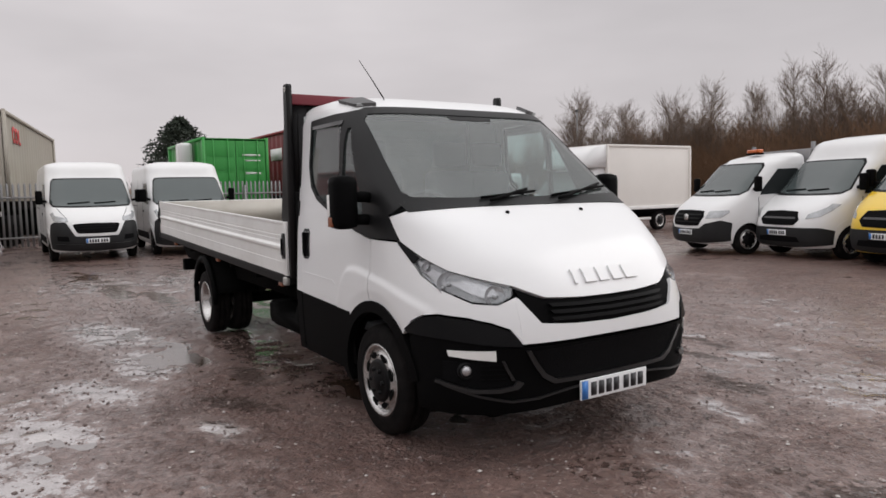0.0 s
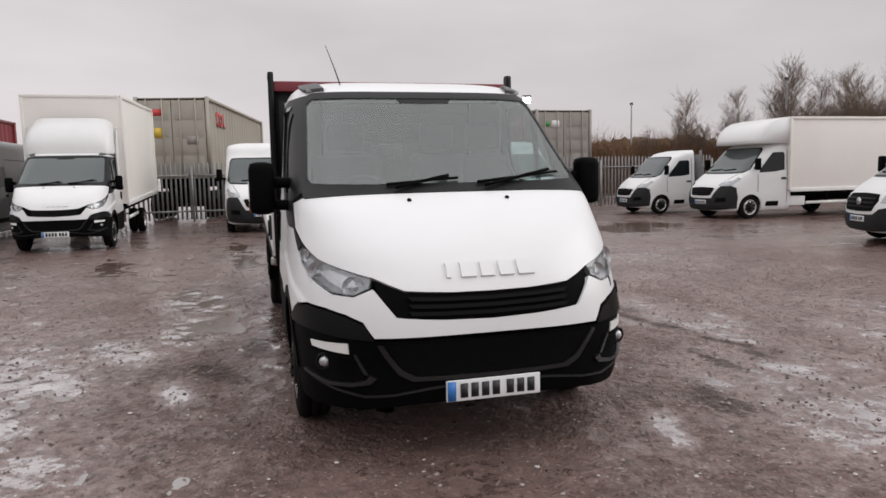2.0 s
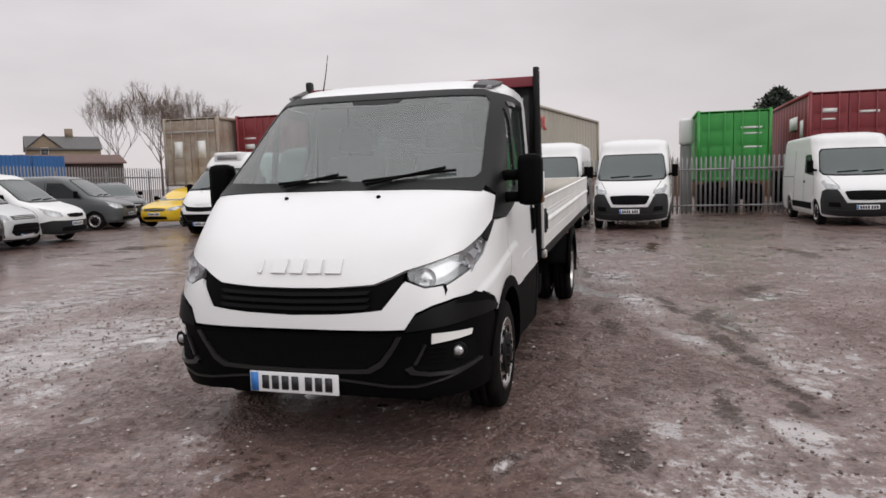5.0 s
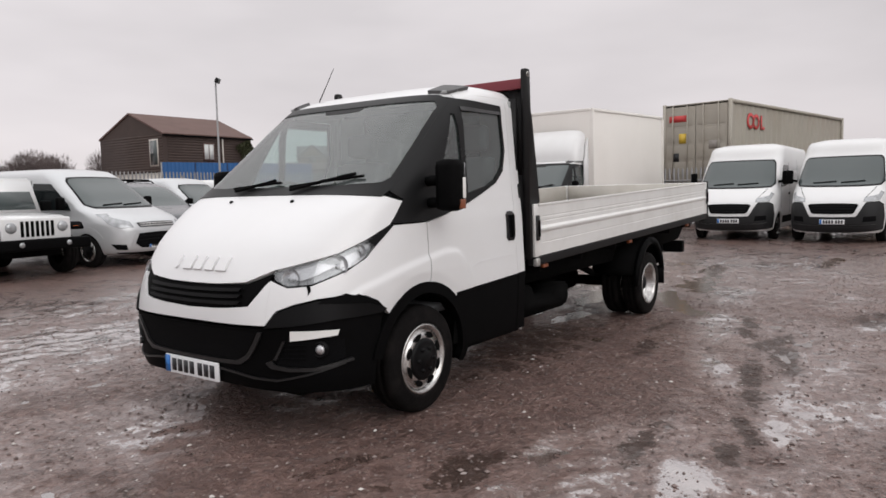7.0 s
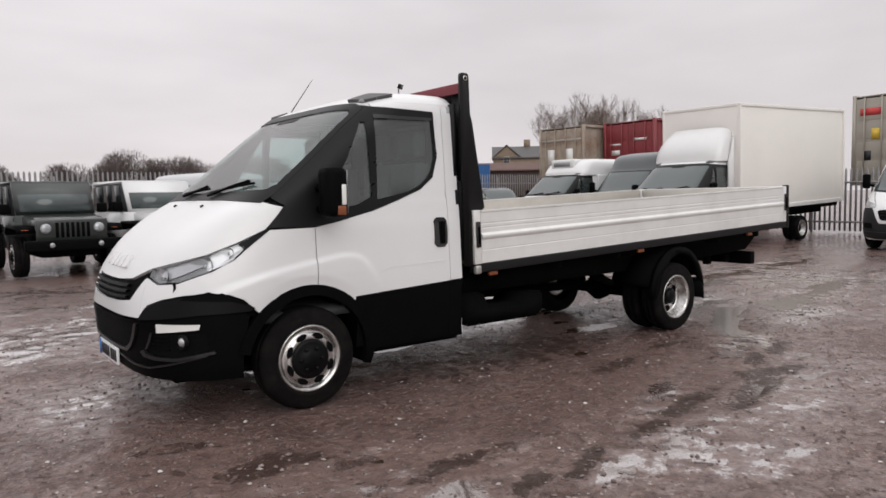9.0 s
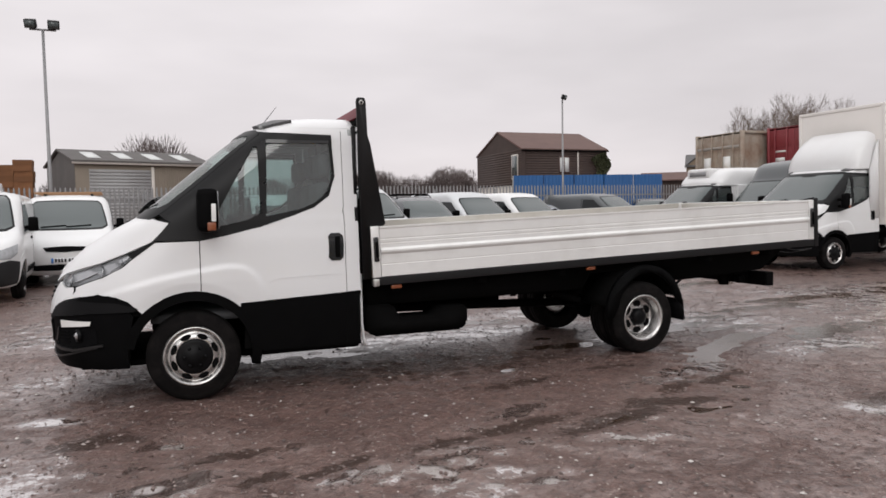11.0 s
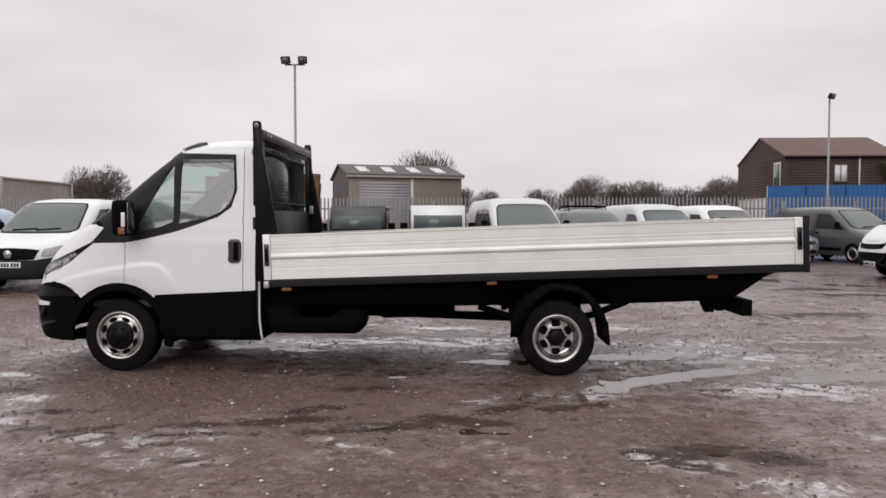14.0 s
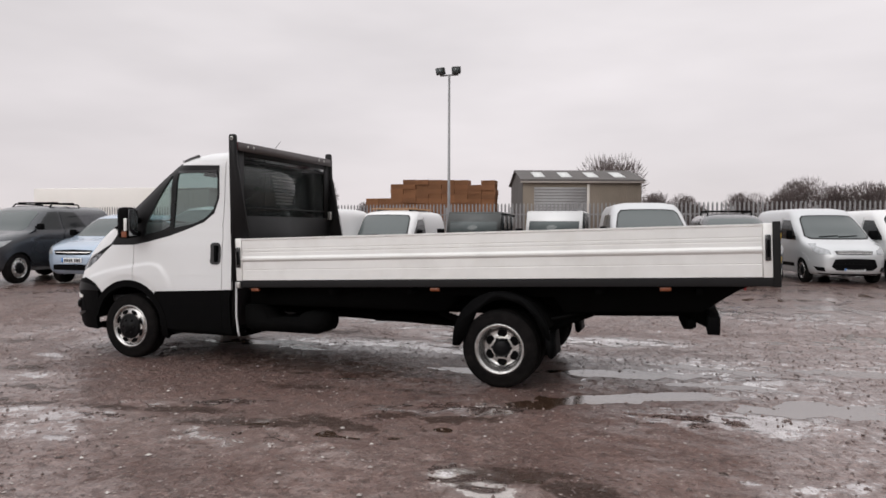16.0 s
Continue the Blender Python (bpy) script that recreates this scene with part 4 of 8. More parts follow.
        # corner moulding above the bumper
        part("bumper_corner", c.patch(m([F(0.615, 0.678), F(0.78, 0.690), S(-0.70, 0.708), S(-0.41, 0.712), S(-0.375, 0.728), S(-0.44, 0.772), S(-0.52, 0.810), S(-0.62, 0.825), F(0.83, 0.815), F(0.74, 0.790), F(0.665, 0.755)]), 0.016, 0.03), "satin", root, "raised black bumper corner")
        part("lamp_strip", c.patch(m([F(0.735, 0.606), F(0.90, 0.622), F(0.905, 0.652), F(0.74, 0.660)]), 0.010, 0.02), "strip", root, "white marker lamp strip")
        fogb = part("fog_lamp_surround", c.patch(m([F(0.66, 0.475), F(0.82, 0.455), F(0.915, 0.49), F(0.915, 0.592), F(0.73, 0.595)]), 0.005, 0.01), "mesh_dark", root)
        part("fog_surround_rim", c.patch(m([F(0.605, 0.482), F(0.635, 0.452), F(0.72, 0.436), F(0.82, 0.432), F(0.93, 0.470), F(0.928, 0.486), F(0.82, 0.452), F(0.72, 0.456), F(0.655, 0.472), F(0.640, 0.497)]), 0.020, 0.02), "crease", fogb)
        part("nook_edge", c.patch(m([F(0.700, 0.605), F(0.712, 0.605), F(0.664, 0.500), F(0.646, 0.500)]), 0.016, 0.016), "crease", fogb)
        for zz in (0.500, 0.525, 0.550, 0.575):
            part("fog_grille_bar", c.patch(m([F(0.690, zz), F(0.795, zz - 0.004), F(0.795, zz + 0.006), F(0.690, zz + 0.010)]), 0.010, 0.006, 0.03, 0.03), "black", fogb)
        p, n = c.pt(*m([F(0.845, 0.550)])[0]), c.normal(*m([F(0.845, 0.550)])[0])
        turn = Matrix.Translation(p + n * 0.012) @ Vector((0, 1, 0)).rotation_difference(n.lerp(Vector((-1, 0, 0)), 0.6).normalized()).to_matrix().to_4x4()
        fl = part("fog_lamp", lathe([(0.001, 0.020), (0.012, 0.018), (0.022, 0.012), (0.029, 0.003), (0.031, -0.012)], 24, None, turn), "lamp_bowl", fogb, "round fog lamp")
        part("fog_bezel", lathe([(0.032, -0.012), (0.034, 0.006), (0.040, 0.010), (0.046, 0.004), (0.047, -0.014)], 24, None, turn), "satin", fl)
        if detail and s < 0:
            rg = random.Random(3)
            top = [S(-0.66 + 0.024 * k, 0.838 + 0.014 * math.sin(k * 1.7) * rg.random() - 0.0075 * max(0, k - 3) ** 1.1) for k in range(11)]
            part("scuff_mark", c.patch(m([F(0.83, 0.800), F(0.85, 0.826)] + top + [S(-0.41, 0.750), S(-0.52, 0.780)]), 0.019, 0.01, 0.03, 0.03), "black", root, "ragged scuffed edge of the bumper corner")
            part("crack", c.patch(m([F(0.775, 0.905), F(0.79, 0.905), F(0.80, 0.872), F(0.792, 0.845), F(0.788, 0.872)]), 0.006, 0.002, 0.02, 0.02), "dark", root, "dark crack below the headlamp")
        # headlamp: housing, bowls and clear lens
        hl = [F(0.605, 0.985), F(0.625, 0.935), F(0.70, 0.900), F(0.80, 0.908), S(-0.60, 0.975), S(-0.47, 1.045), S(-0.40, 1.105), S(-0.27, 1.205), S(-0.45, 1.130), S(-0.62, 1.063)]
        lamp = part("headlamp", c.patch(m(hl), -0.022, 0.006), "lamp_grey", root, "clear headlamp with silver reflectors")
        edge = bmesh.new()
        for i in range(len(hl)):
            p, q = (s * hl[i - 1][0], hl[i - 1][1]), (s * hl[i][0], hl[i][1])
            edge.faces.new([edge.verts.new(c.pt(*w) + c.normal(*w) * o) for w, o in ((p, 0.002), (q, 0.002), (q, -0.023), (p, -0.023))])
        part("lamp_wall", edge, "lamp_grey", lamp, "", False)
        for at, rr, back in ((F(0.70, 0.940), 0.058, 0.006), (F(0.86, 1.0), 0.064, 0.008), (S(-0.50, 1.075), 0.036, 0.008)):
            at = (s * at[0], at[1])
            n = c.normal(*at)
            turn = Matrix.Translation(c.pt(*at) - n * back) @ Vector((0, 1, 0)).rotation_difference(n.lerp(Vector((-1, 0, 0.0)), 0.5).normalized()).to_matrix().to_4x4()
            bowl = part("reflector", lathe([(rr, 0.0), (rr * 0.96, -0.003), (rr * 0.75, -rr * 0.25), (rr * 0.4, -rr * 0.45), (0.001, -rr * 0.5)], 24, None, turn), "lamp_bowl", lamp, "bright silver reflector bowl")
            part("bulb_shield", lathe([(0.001, rr * 0.05), (rr * 0.22, 0.0), (rr * 0.26, -rr * 0.2), (rr * 0.2, -rr * 0.6)], 14, None, turn), "far_lamp", bowl)
        for facet, o in (([F(0.68, 0.945), F(0.755, 0.932), F(0.80, 0.955), S(-0.640, 1.005), F(0.80, 1.020), F(0.70, 0.985)], -0.010),
                         ([S(-0.635, 0.985), S(-0.560, 1.008), S(-0.500, 1.045), S(-0.530, 1.072), S(-0.600, 1.050)], -0.008),
                         ([S(-0.490, 1.060), S(-0.440, 1.092), S(-0.420, 1.118), S(-0.500, 1.092)], -0.008)):
            part("reflector_facet", c.patch(m(facet), o, 0.010, 0.03, 0.03), "lamp_bowl", lamp, "bright faceted reflector")
        part("lamp_strip_lower", c.patch(m([S(-0.62, 0.972), S(-0.54, 1.002), S(-0.47, 1.040), S(-0.475, 1.048), S(-0.545, 1.012), S(-0.622, 0.984)]), -0.006, 0.008, 0.03, 0.03), "lamp_bowl", lamp, "pale lower lamp strip")
        part("lamp_lens", c.patch(m(hl), 0.006, 0.004), "lens", lamp)
        part("lamp_tail_trim", c.patch(m([S(-0.40, 1.095), S(-0.25, 1.205), S(-0.25, 1.220), S(-0.44, 1.128)]), 0.009, 0.012), "satin", lamp)
        # wing
        wing = [S(0.060, 1.212), S(-0.245, 1.208), S(-0.40, 1.092), S(-0.47, 1.032), S(-0.60, 0.966), F(0.80, 0.898), F(0.70, 0.890), F(0.605, 0.93), F(0.605, 0.690), F(0.617, 0.692), F(0.665, 0.770), F(0.74, 0.803), F(0.83, 0.828), S(-0.62, 0.838), S(-0.52, 0.822), S(-0.44, 0.785)]
        wing += [S(x, z) for x, z in ARCH if x < 0.05] + [S(0.060, z) for z in (0.830, 0.90, 0.95, 1.0, 1.05, 1.10, 1.15)]
        part("front_wing", c.patch(m(wing), 0.004, 0.03, 0.025, 0.0125, swell=flare), white, root)
        # wheel arch lip
        arc = [(math.cos(radians(a)), math.sin(radians(a))) for a in range(168, -13, -9)]
        lip = [S(0.495 * x, 0.345 + 0.495 * z) for x, z in arc] + [S(0.425 * x, 0.345 + 0.425 * z) for x, z in arc[::-1]]
        part("arch_lip", c.patch(m(lip), 0.014, 0.05, 0.04, 0.04), "black", root)
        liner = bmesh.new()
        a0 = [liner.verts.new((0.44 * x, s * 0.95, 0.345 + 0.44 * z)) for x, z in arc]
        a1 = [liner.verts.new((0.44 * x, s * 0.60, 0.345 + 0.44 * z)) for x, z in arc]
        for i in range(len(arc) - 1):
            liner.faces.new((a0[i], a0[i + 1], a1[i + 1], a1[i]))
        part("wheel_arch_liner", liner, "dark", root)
        # door, with its skin, glass, handle and lower moulding
        dpoly = SL((0.067, 1.212), (0.067, 0.822), *[p for p in ARCH if p[0] > 0.08], (0.345, 0.730), (1.172, 0.768), (1.172, 2.085), (0.60, 2.082), (0.60, 2.047), (1.098, 2.032), (1.113, 1.70), (1.06, 1.543), (0.94, 1.453), (0.75, 1.383), (0.52, 1.308), (0.26, 1.248))
        door = part("door", c.patch(m(dpoly), 0.005, 0.03, 0.025, 0.0125, swell=flare), white, root, "white cab door")
        part("pressing_line", c.patch(m([S(0.57, 0.880), S(0.63, 0.910), S(1.12, 0.925), S(1.12, 0.919), S(0.63, 0.902)]), 0.0075, 0.004), white, door)
        hb = part("door_handle", c.patch(m([S(1.035, 1.05), S(1.06, 1.025), S(1.13, 1.025), S(1.155, 1.05), S(1.155, 1.22), S(1.13, 1.245), S(1.06, 1.245), S(1.035, 1.22)]), 0.012, 0.012, 0.03, 0.03), "gloss_black", door, "black recessed door handle")
        hp = c.pt(*S(1.11, 1.135, s))
        part("grip", box(hp.x - 0.018, hp.x + 0.018, min(s * (0.968), s * (0.995)), max(s * 0.968, s * 0.995), 1.05, 1.22, 0.008), "black", hb)
        part("rear_pillar", c.patch(m(SL((1.178, 0.770), (1.288, 0.775), (1.288, 2.085), (1.178, 2.085))), 0.003, 0.03), white, root)
        part("roof_edge", c.patch(m([S(0.50, 2.068), S(0.595, 2.050), S(0.595, 2.082), S(1.285, 2.090), S(1.285, 2.105), S(0.56, 2.105)]), 0.004, 0.02), white, root)
        lower = [S(0.49 * math.cos(radians(a)), 0.345 + 0.49 * math.sin(radians(a))) for a in (46, 30, 15, 2)] + [S(0.50, 0.345), S(1.29, 0.335), S(1.29, 0.768), S(0.35, 0.722)]
        part("lower_cladding", c.patch(m(lower), 0.010, 0.04), "black", root, "black lower door cladding")
        part("door_seal", c.patch(m(SL((1.165, 0.36), (1.175, 0.36), (1.175, 0.76), (1.165, 0.76))), 0.013, 0.01), "dark", root)
        # black pillar trim with two openings
        outer = [F(0.878, 1.42), S(-0.135, 1.362)] + SL((-0.255, 1.222), (0.065, 1.218), (0.26, 1.252), (0.52, 1.312), (0.75, 1.387), (0.94, 1.457), (1.057, 1.546), (1.110, 1.70), (1.095, 2.028), (0.60, 2.043), (*S(0.50, 2.064), 0)) + [F(0.80, 2.045)]
        quarter = [(0.19, 1.315), (0.20, 1.42), (0.485, 1.93), (0.515, 1.93), (0.520, 1.385)]
        win = [(0.565, 1.388), (0.585, 1.985), (1.075, 1.985), (1.088, 1.70), (1.04, 1.565), (0.93, 1.480), (0.75, 1.412)]
        trim = part("pillar_trim", c.patch(m(outer), 0.008, 0.02, 0.04, 0.04, holes=[m(q) for q in bands(quarter) + bands(win)]), "pillar", root, "black windscreen pillar trim")
        qg = part("quarter_window", c.patch(m(SL(*quarter)), -0.004, 0.002), "side_glass", root)
        qg.visible_shadow = False
        wg = part("door_window", c.patch(m(SL(*win)), -0.004, 0.002), "side_glass", door)
        wg.visible_shadow = False
        part("weather_strip", c.patch(m([S(0.585, 1.985), S(1.075, 1.985), S(1.075, 1.962), S(0.585, 1.958)]), 0.014, 0.012), "gloss_black", door, "dark wind deflector over the window")
        # roof corner caps
        bm = c.patch(m([F(0.66, 2.085), F(0.78, 2.078), S(0.72, 2.112), S(0.80, 2.130), F(0.68, 2.138)]), 0.028, 0.028)
        part("roof_cap", bm, "cap_grey", root, "dark grey roof corner cap")
        # door mirror
        def my(p, q):
            return (min(s * p, s * q), max(s * p, s * q))
        head = part("mirror_housing", box(0.045, 0.195, *my(1.035, 1.190), 1.280, 1.605, 0.048), "black", root, "black door mirror with a clear marker strip")
        part("mirror_glass", box(0.192, 0.199, *my(1.052, 1.174), 1.31, 1.58, 0.003), "mirror", head)
        part("repeater_lens", box(0.115, 0.175, *my(1.175, 1.1935), 1.295, 1.355, 0.006), "amber_dull", head, "dull amber repeater lens")
        part("marker_strip", box(0.145, 0.178, *my(1.175, 1.194), 1.36, 1.49, 0.006), "strip", head)
        for z in (1.335, 1.475):
            part("mirror_arm", tube([(0.12, s * 0.90, z - 0.01), (0.11, s * 0.97, z), (0.11, s * 1.06, z)], 0.034, 8), "black", root)
        if detail:
            part("cab_edge_pipe", tube([(1.306, s * 0.918, 0.90), (1.308, s * 0.92, 0.50), (1.322, s * 0.915, 0.36), (1.335, s * 0.91, 0.30)], 0.011, 8), "white", root, "white sealed body edge")
    # windscreen and its black frame
    gl = [F(0, 1.448), F(0.5, 1.450), F(0.825, 1.462), F(0.85, 1.495), F(0.79, 1.98), F(0.755, 2.018), F(0.45, 2.022), F(0, 2.022)]
    outer = [F(0, 1.398), F(0.45, 1.396), F(0.88, 1.378), F(0.888, 1.43), F(0.81, 2.035), F(0.74, 2.068), F(0, 2.074)]
    part("windscreen_frame", c.patch(mirror_poly(outer), 0.010, 0.02, holes=[mirror_poly(gl)]), "pillar", root, "black windscreen surround")
    ws = part("windscreen", c.patch(mirror_poly(gl), 0.004, 0.004), "glass" if detail else "far_glass", root, "laminated windscreen")
    ws.visible_shadow = False
    part("sensor_pod", c.patch(mirror_poly([F(0, 1.985), F(0.17, 1.99), F(0.19, 2.018), F(0, 2.018)]), 0.006, 0.004), "charcoal", root)
    # wipers
    for y0, y1, zt in ((0.36, 0.02, 1.475), (-0.19, -0.66, 1.50)):
        arm = [c.pt(*F(y0 + (y1 - y0) * t, 1.415 + 0.065 * t + (zt - 1.475) * t)) + c.normal(*F(y0, 1.43)) * 0.03 for t in (0, 0.15, 0.4, 0.7, 1.0)]
        wp = part("wiper", tube(arm, 0.011, 6), "black", root)
        bl = [c.pt(*F(y0 + 0.10 + (y1 - y0 - 0.16) * t, 1.435 + 0.035 * t + (zt - 1.475) * t)) + c.normal(*F(y0, 1.45)) * 0.022 for t in (0.1, 0.4, 0.7, 1.0)]
        part("wiper_blade", tube(bl, 0.009, 5), "black", wp)
    # roof
    part("roof", c.solid(2.064, 2.205, 12, 12, off=0.002), white, root)
    plate(root, -1.018, 0.392)
    return root


def cab_interior(root):
    part("dashboard", prism([(-0.25, 1.05), (-0.28, 1.38), (0.0, 1.46), (0.22, 1.38), (0.30, 1.10), (0.2, 0.9)], -0.86, 0.86, None, 0.03), "interior", root, "dark grey dashboard")
    part("cab_floor", box(-0.3, 1.26, -0.88, 0.88, 0.60, 0.66), "interior", root)
    part("back_panel", box(1.235, 1.262, -0.90, 0.90, 0.66, 1.42), "interior", root)
    for s in (-1, 1):
        part("back_panel", box(1.235, 1.262, min(s * 0.62, s * 0.89), max(s * 0.62, s * 0.89), 1.42, 2.08), "lining", root)
    part("headlining", box(0.55, 1.25, -0.78, 0.78, 2.085, 2.105), "lining", root)
    bmw = lathe([(0.215, -0.018), (0.232, 0), (0.215, 0.018), (0.198, 0), (0.215, -0.018)], 30, None, Matrix.Translation((0.33, 0.46, 1.33)) @ Euler((0, 0, radians(90))).to_matrix().to_4x4() @ Euler((radians(-38), 0, 0)).to_matrix().to_4x4())
    part("steering_wheel", bmw, "interior", root)
    for y, w in ((0.46, 0.26), (-0.28, 0.22), (-0.66, 0.20)):
        seat = part("seat", box(0.50, 1.02, y - w, y + w, 0.92, 1.06, 0.05), "seat", root, "dark grey cloth seat")
        part("seat_back", box(0.97, 1.12, y - w, y + w, 1.02, 1.66, 0.06), "seat", seat)
        part("headrest", box(1.0, 1.11, y - 0.14, y + 0.14, 1.70, 1.90, 0.045), "seat", seat)


# ---- dropside truck ----
truck = thing("dropside_truck", "white dropside truck with black bumper and aluminium bed on wet gravel", "truck")
daily_cab(truck)
cab_interior(truck)
# rear wall of the cab round its window
for y0, y1, z0, z1 in ((-0.95, 0.95, 0.40, 1.45), (-0.93, -0.60, 1.45, 2.10), (0.60, 0.93, 1.45, 2.10), (-0.60, 0.60, 2.0, 2.10)):
    part("cab_back", box(1.264, 1.290, y0, y1, z0, z1), "charcoal", truck)
part("rear_window", box(1.272, 1.278, -0.60, 0.60, 1.45, 2.0), "rear_glass", truck)
part("aerial", tube([(0.63, 0.535, 2.12), (0.64, 0.535, 2.16), (0.76, 0.565, 2.31), (0.88, 0.60, 2.46)], 0.006, 5, None, 0.4), "black", truck, "thin black whip aerial")
for s in (-1, 1):
    wheel(truck, 0, s * 0.865, 0.345, 0.20, 0.215, "steel", "front_wheel", True)
    wheel(truck, 4.06, s * 0.905, 0.345, 0.19, 0.215, "dish", "rear_wheel", True)
    wheel(truck, 4.06, s * 0.665, 0.345, 0.19, 0.215, "dish", "rear_wheel")

SLOPE = 0.033


def zb(x):
    """Underside of the bed boards, which rises to the rear."""
    return 0.872 + SLOPE * (x - 1.385)


TILT = Matrix.Translation((1.385, 0, 0.872)) @ Euler((0, -math.atan(SLOPE), 0)).to_matrix().to_4x4()
LB = 4.84  # bed length


def tilted(bm):
    bmesh.ops.transform(bm, matrix=TILT, verts=bm.verts)
    return bm


bed = part("bed_floor", tilted(box(0, LB, -1.0, 1.0, 0.0, 0.035)), "ply", truck, "worn plywood load bed floor")
for s in (-1, 1):
    def yy(a, b):
        return (min(s * a, s * b), max(s * a, s * b))
    part("bed_rail", tilted(box(0.0, LB + 0.02, *yy(0.955, 1.025), -0.068, -0.002, 0.004)), "charcoal", truck, "black bed side rail")
    # board in profile: grooves, two ribs and a rolled top
    prof = [(1.0, 0.004), (1.022, 0.004), (1.022, 0.100), (1.0195, 0.103), (1.0195, 0.108), (1.022, 0.111), (1.022, 0.185), (1.030, 0.190), (1.040, 0.205), (1.040, 0.220), (1.025, 0.236), (1.022, 0.240), (1.022, 0.272),
            (1.0185, 0.275), (1.0185, 0.282), (1.022, 0.285), (1.022, 0.305), (1.0185, 0.308), (1.0185, 0.315), (1.022, 0.318), (1.022, 0.395), (1.030, 0.402), (1.030, 0.415), (1.0, 0.415)]
    board = part("side_board", tilted(prism([(s * y, z) for y, z in prof], 0.075, LB - 0.075, axis="x")), "alu", truck, "ribbed aluminium drop side board", smooth=False)
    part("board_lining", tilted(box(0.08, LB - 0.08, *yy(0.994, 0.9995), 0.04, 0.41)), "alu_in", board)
    for x0, x1 in ((0.002, 0.07), (LB - 0.07, LB - 0.002)):
        part("board_end", tilted(box(x0, x1, *yy(0.995, 1.026), 0.0, 0.418, 0.004)), "alu", board)
        lt = part("latch", tilted(box((x0 + x1) / 2 - 0.02, (x0 + x1) / 2 + 0.022, *yy(1.026, 1.046), 0.13, 0.33, 0.008)), "gloss_black", board, "black board latch")
        part("latch_lever", tilted(box((x0 + x1) / 2 - 0.008, (x0 + x1) / 2 + 0.012, *yy(1.046, 1.056), 0.16, 0.29, 0.004)), "black", lt)
    part("corner_bracket", tilted(box(-0.002, 0.05, *yy(1.0, 1.045), -0.075, -0.01, 0.012)), "bolt", truck, "bright steel corner bracket")
    # headboard post, broad at its foot
    poly = [(1.315, 0.86), (1.288, 2.30), (1.296, 2.325), (1.352, 2.325), (1.362, 2.30), (1.372, 2.02), (1.392, 1.96), (1.505, 1.31), (1.455, 1.27), (1.380, 1.27), (1.380, 0.86)]
    post = part("headboard_post", prism(poly, *yy(0.965, 1.008), None, 0.004), "charcoal", truck, "black steel headboard post")
    part("post_eye", lathe([(0.012, 0.0), (0.020, 0.0), (0.020, 0.006), (0.012, 0.006), (0.012, 0.0)], 14, None, Matrix.Translation((1.324, s * 1.006 - (0.006 if s < 0 else 0), 2.285))), "bolt", post)
    part("rear_post", tilted(box(LB + 0.0, LB + 0.055, *yy(0.975, 1.03), -0.075, 0.43, 0.006)), "charcoal", truck, "black rear corner post")
    for k in range(4):
        part("marker_stripe", tilted(prism([(LB + 0.0555, 0.02 + 0.09 * k), (LB + 0.0585, 0.02 + 0.09 * k), (LB + 0.0585, 0.07 + 0.09 * k), (LB + 0.0555, 0.07 + 0.09 * k)], *yy(0.985, 1.025))), "sign_yellow" if k % 2 else "sign_white", truck, "reflective rear marker stripe")
    # side marker lamps
    for x in (0.20, 2.08, 4.05):
        part("side_marker_lamp", tilted(box(x - 0.045, x + 0.045, *yy(0.985, 1.012), -0.105, -0.075, 0.006)), "amber_dull", truck, "amber side marker lamp")
    # rear mudguard and flap
    arc = [(math.cos(radians(a)), math.sin(radians(a))) for a in range(170, 12, -8)]
    gp = [(3.635, 0.36)] + [(4.075 + 0.44 * x, 0.40 + 0.455 * z) for x, z in arc] + [(4.515, 0.45), (4.49, 0.45)] + [(4.075 + 0.345 * x + 0.03, 0.395 + 0.385 * z) for x, z in arc[::-1]] + [(3.70, 0.36)]
    part("mudguard", prism(gp, *yy(0.975, 1.018), None, 0.004), "black", truck, "black plastic rear mudguard")
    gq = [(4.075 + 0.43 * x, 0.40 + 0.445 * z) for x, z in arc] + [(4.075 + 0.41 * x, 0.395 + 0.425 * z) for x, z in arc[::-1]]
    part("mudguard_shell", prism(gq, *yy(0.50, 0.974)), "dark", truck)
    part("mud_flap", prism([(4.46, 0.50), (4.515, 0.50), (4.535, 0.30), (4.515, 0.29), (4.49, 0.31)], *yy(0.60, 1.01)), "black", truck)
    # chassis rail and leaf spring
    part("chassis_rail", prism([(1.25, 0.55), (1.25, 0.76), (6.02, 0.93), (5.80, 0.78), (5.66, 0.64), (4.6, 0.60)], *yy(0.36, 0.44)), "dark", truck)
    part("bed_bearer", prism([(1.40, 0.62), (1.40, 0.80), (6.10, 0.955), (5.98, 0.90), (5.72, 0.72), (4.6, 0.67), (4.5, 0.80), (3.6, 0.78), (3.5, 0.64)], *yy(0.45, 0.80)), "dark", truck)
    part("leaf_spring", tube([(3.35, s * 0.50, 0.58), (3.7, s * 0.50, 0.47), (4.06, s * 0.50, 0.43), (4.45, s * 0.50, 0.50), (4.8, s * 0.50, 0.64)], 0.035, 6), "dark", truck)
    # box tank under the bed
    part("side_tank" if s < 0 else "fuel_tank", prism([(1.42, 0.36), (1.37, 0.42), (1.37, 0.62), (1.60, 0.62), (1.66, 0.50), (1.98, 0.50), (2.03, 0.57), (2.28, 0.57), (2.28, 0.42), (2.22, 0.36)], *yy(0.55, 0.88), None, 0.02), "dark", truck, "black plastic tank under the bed")
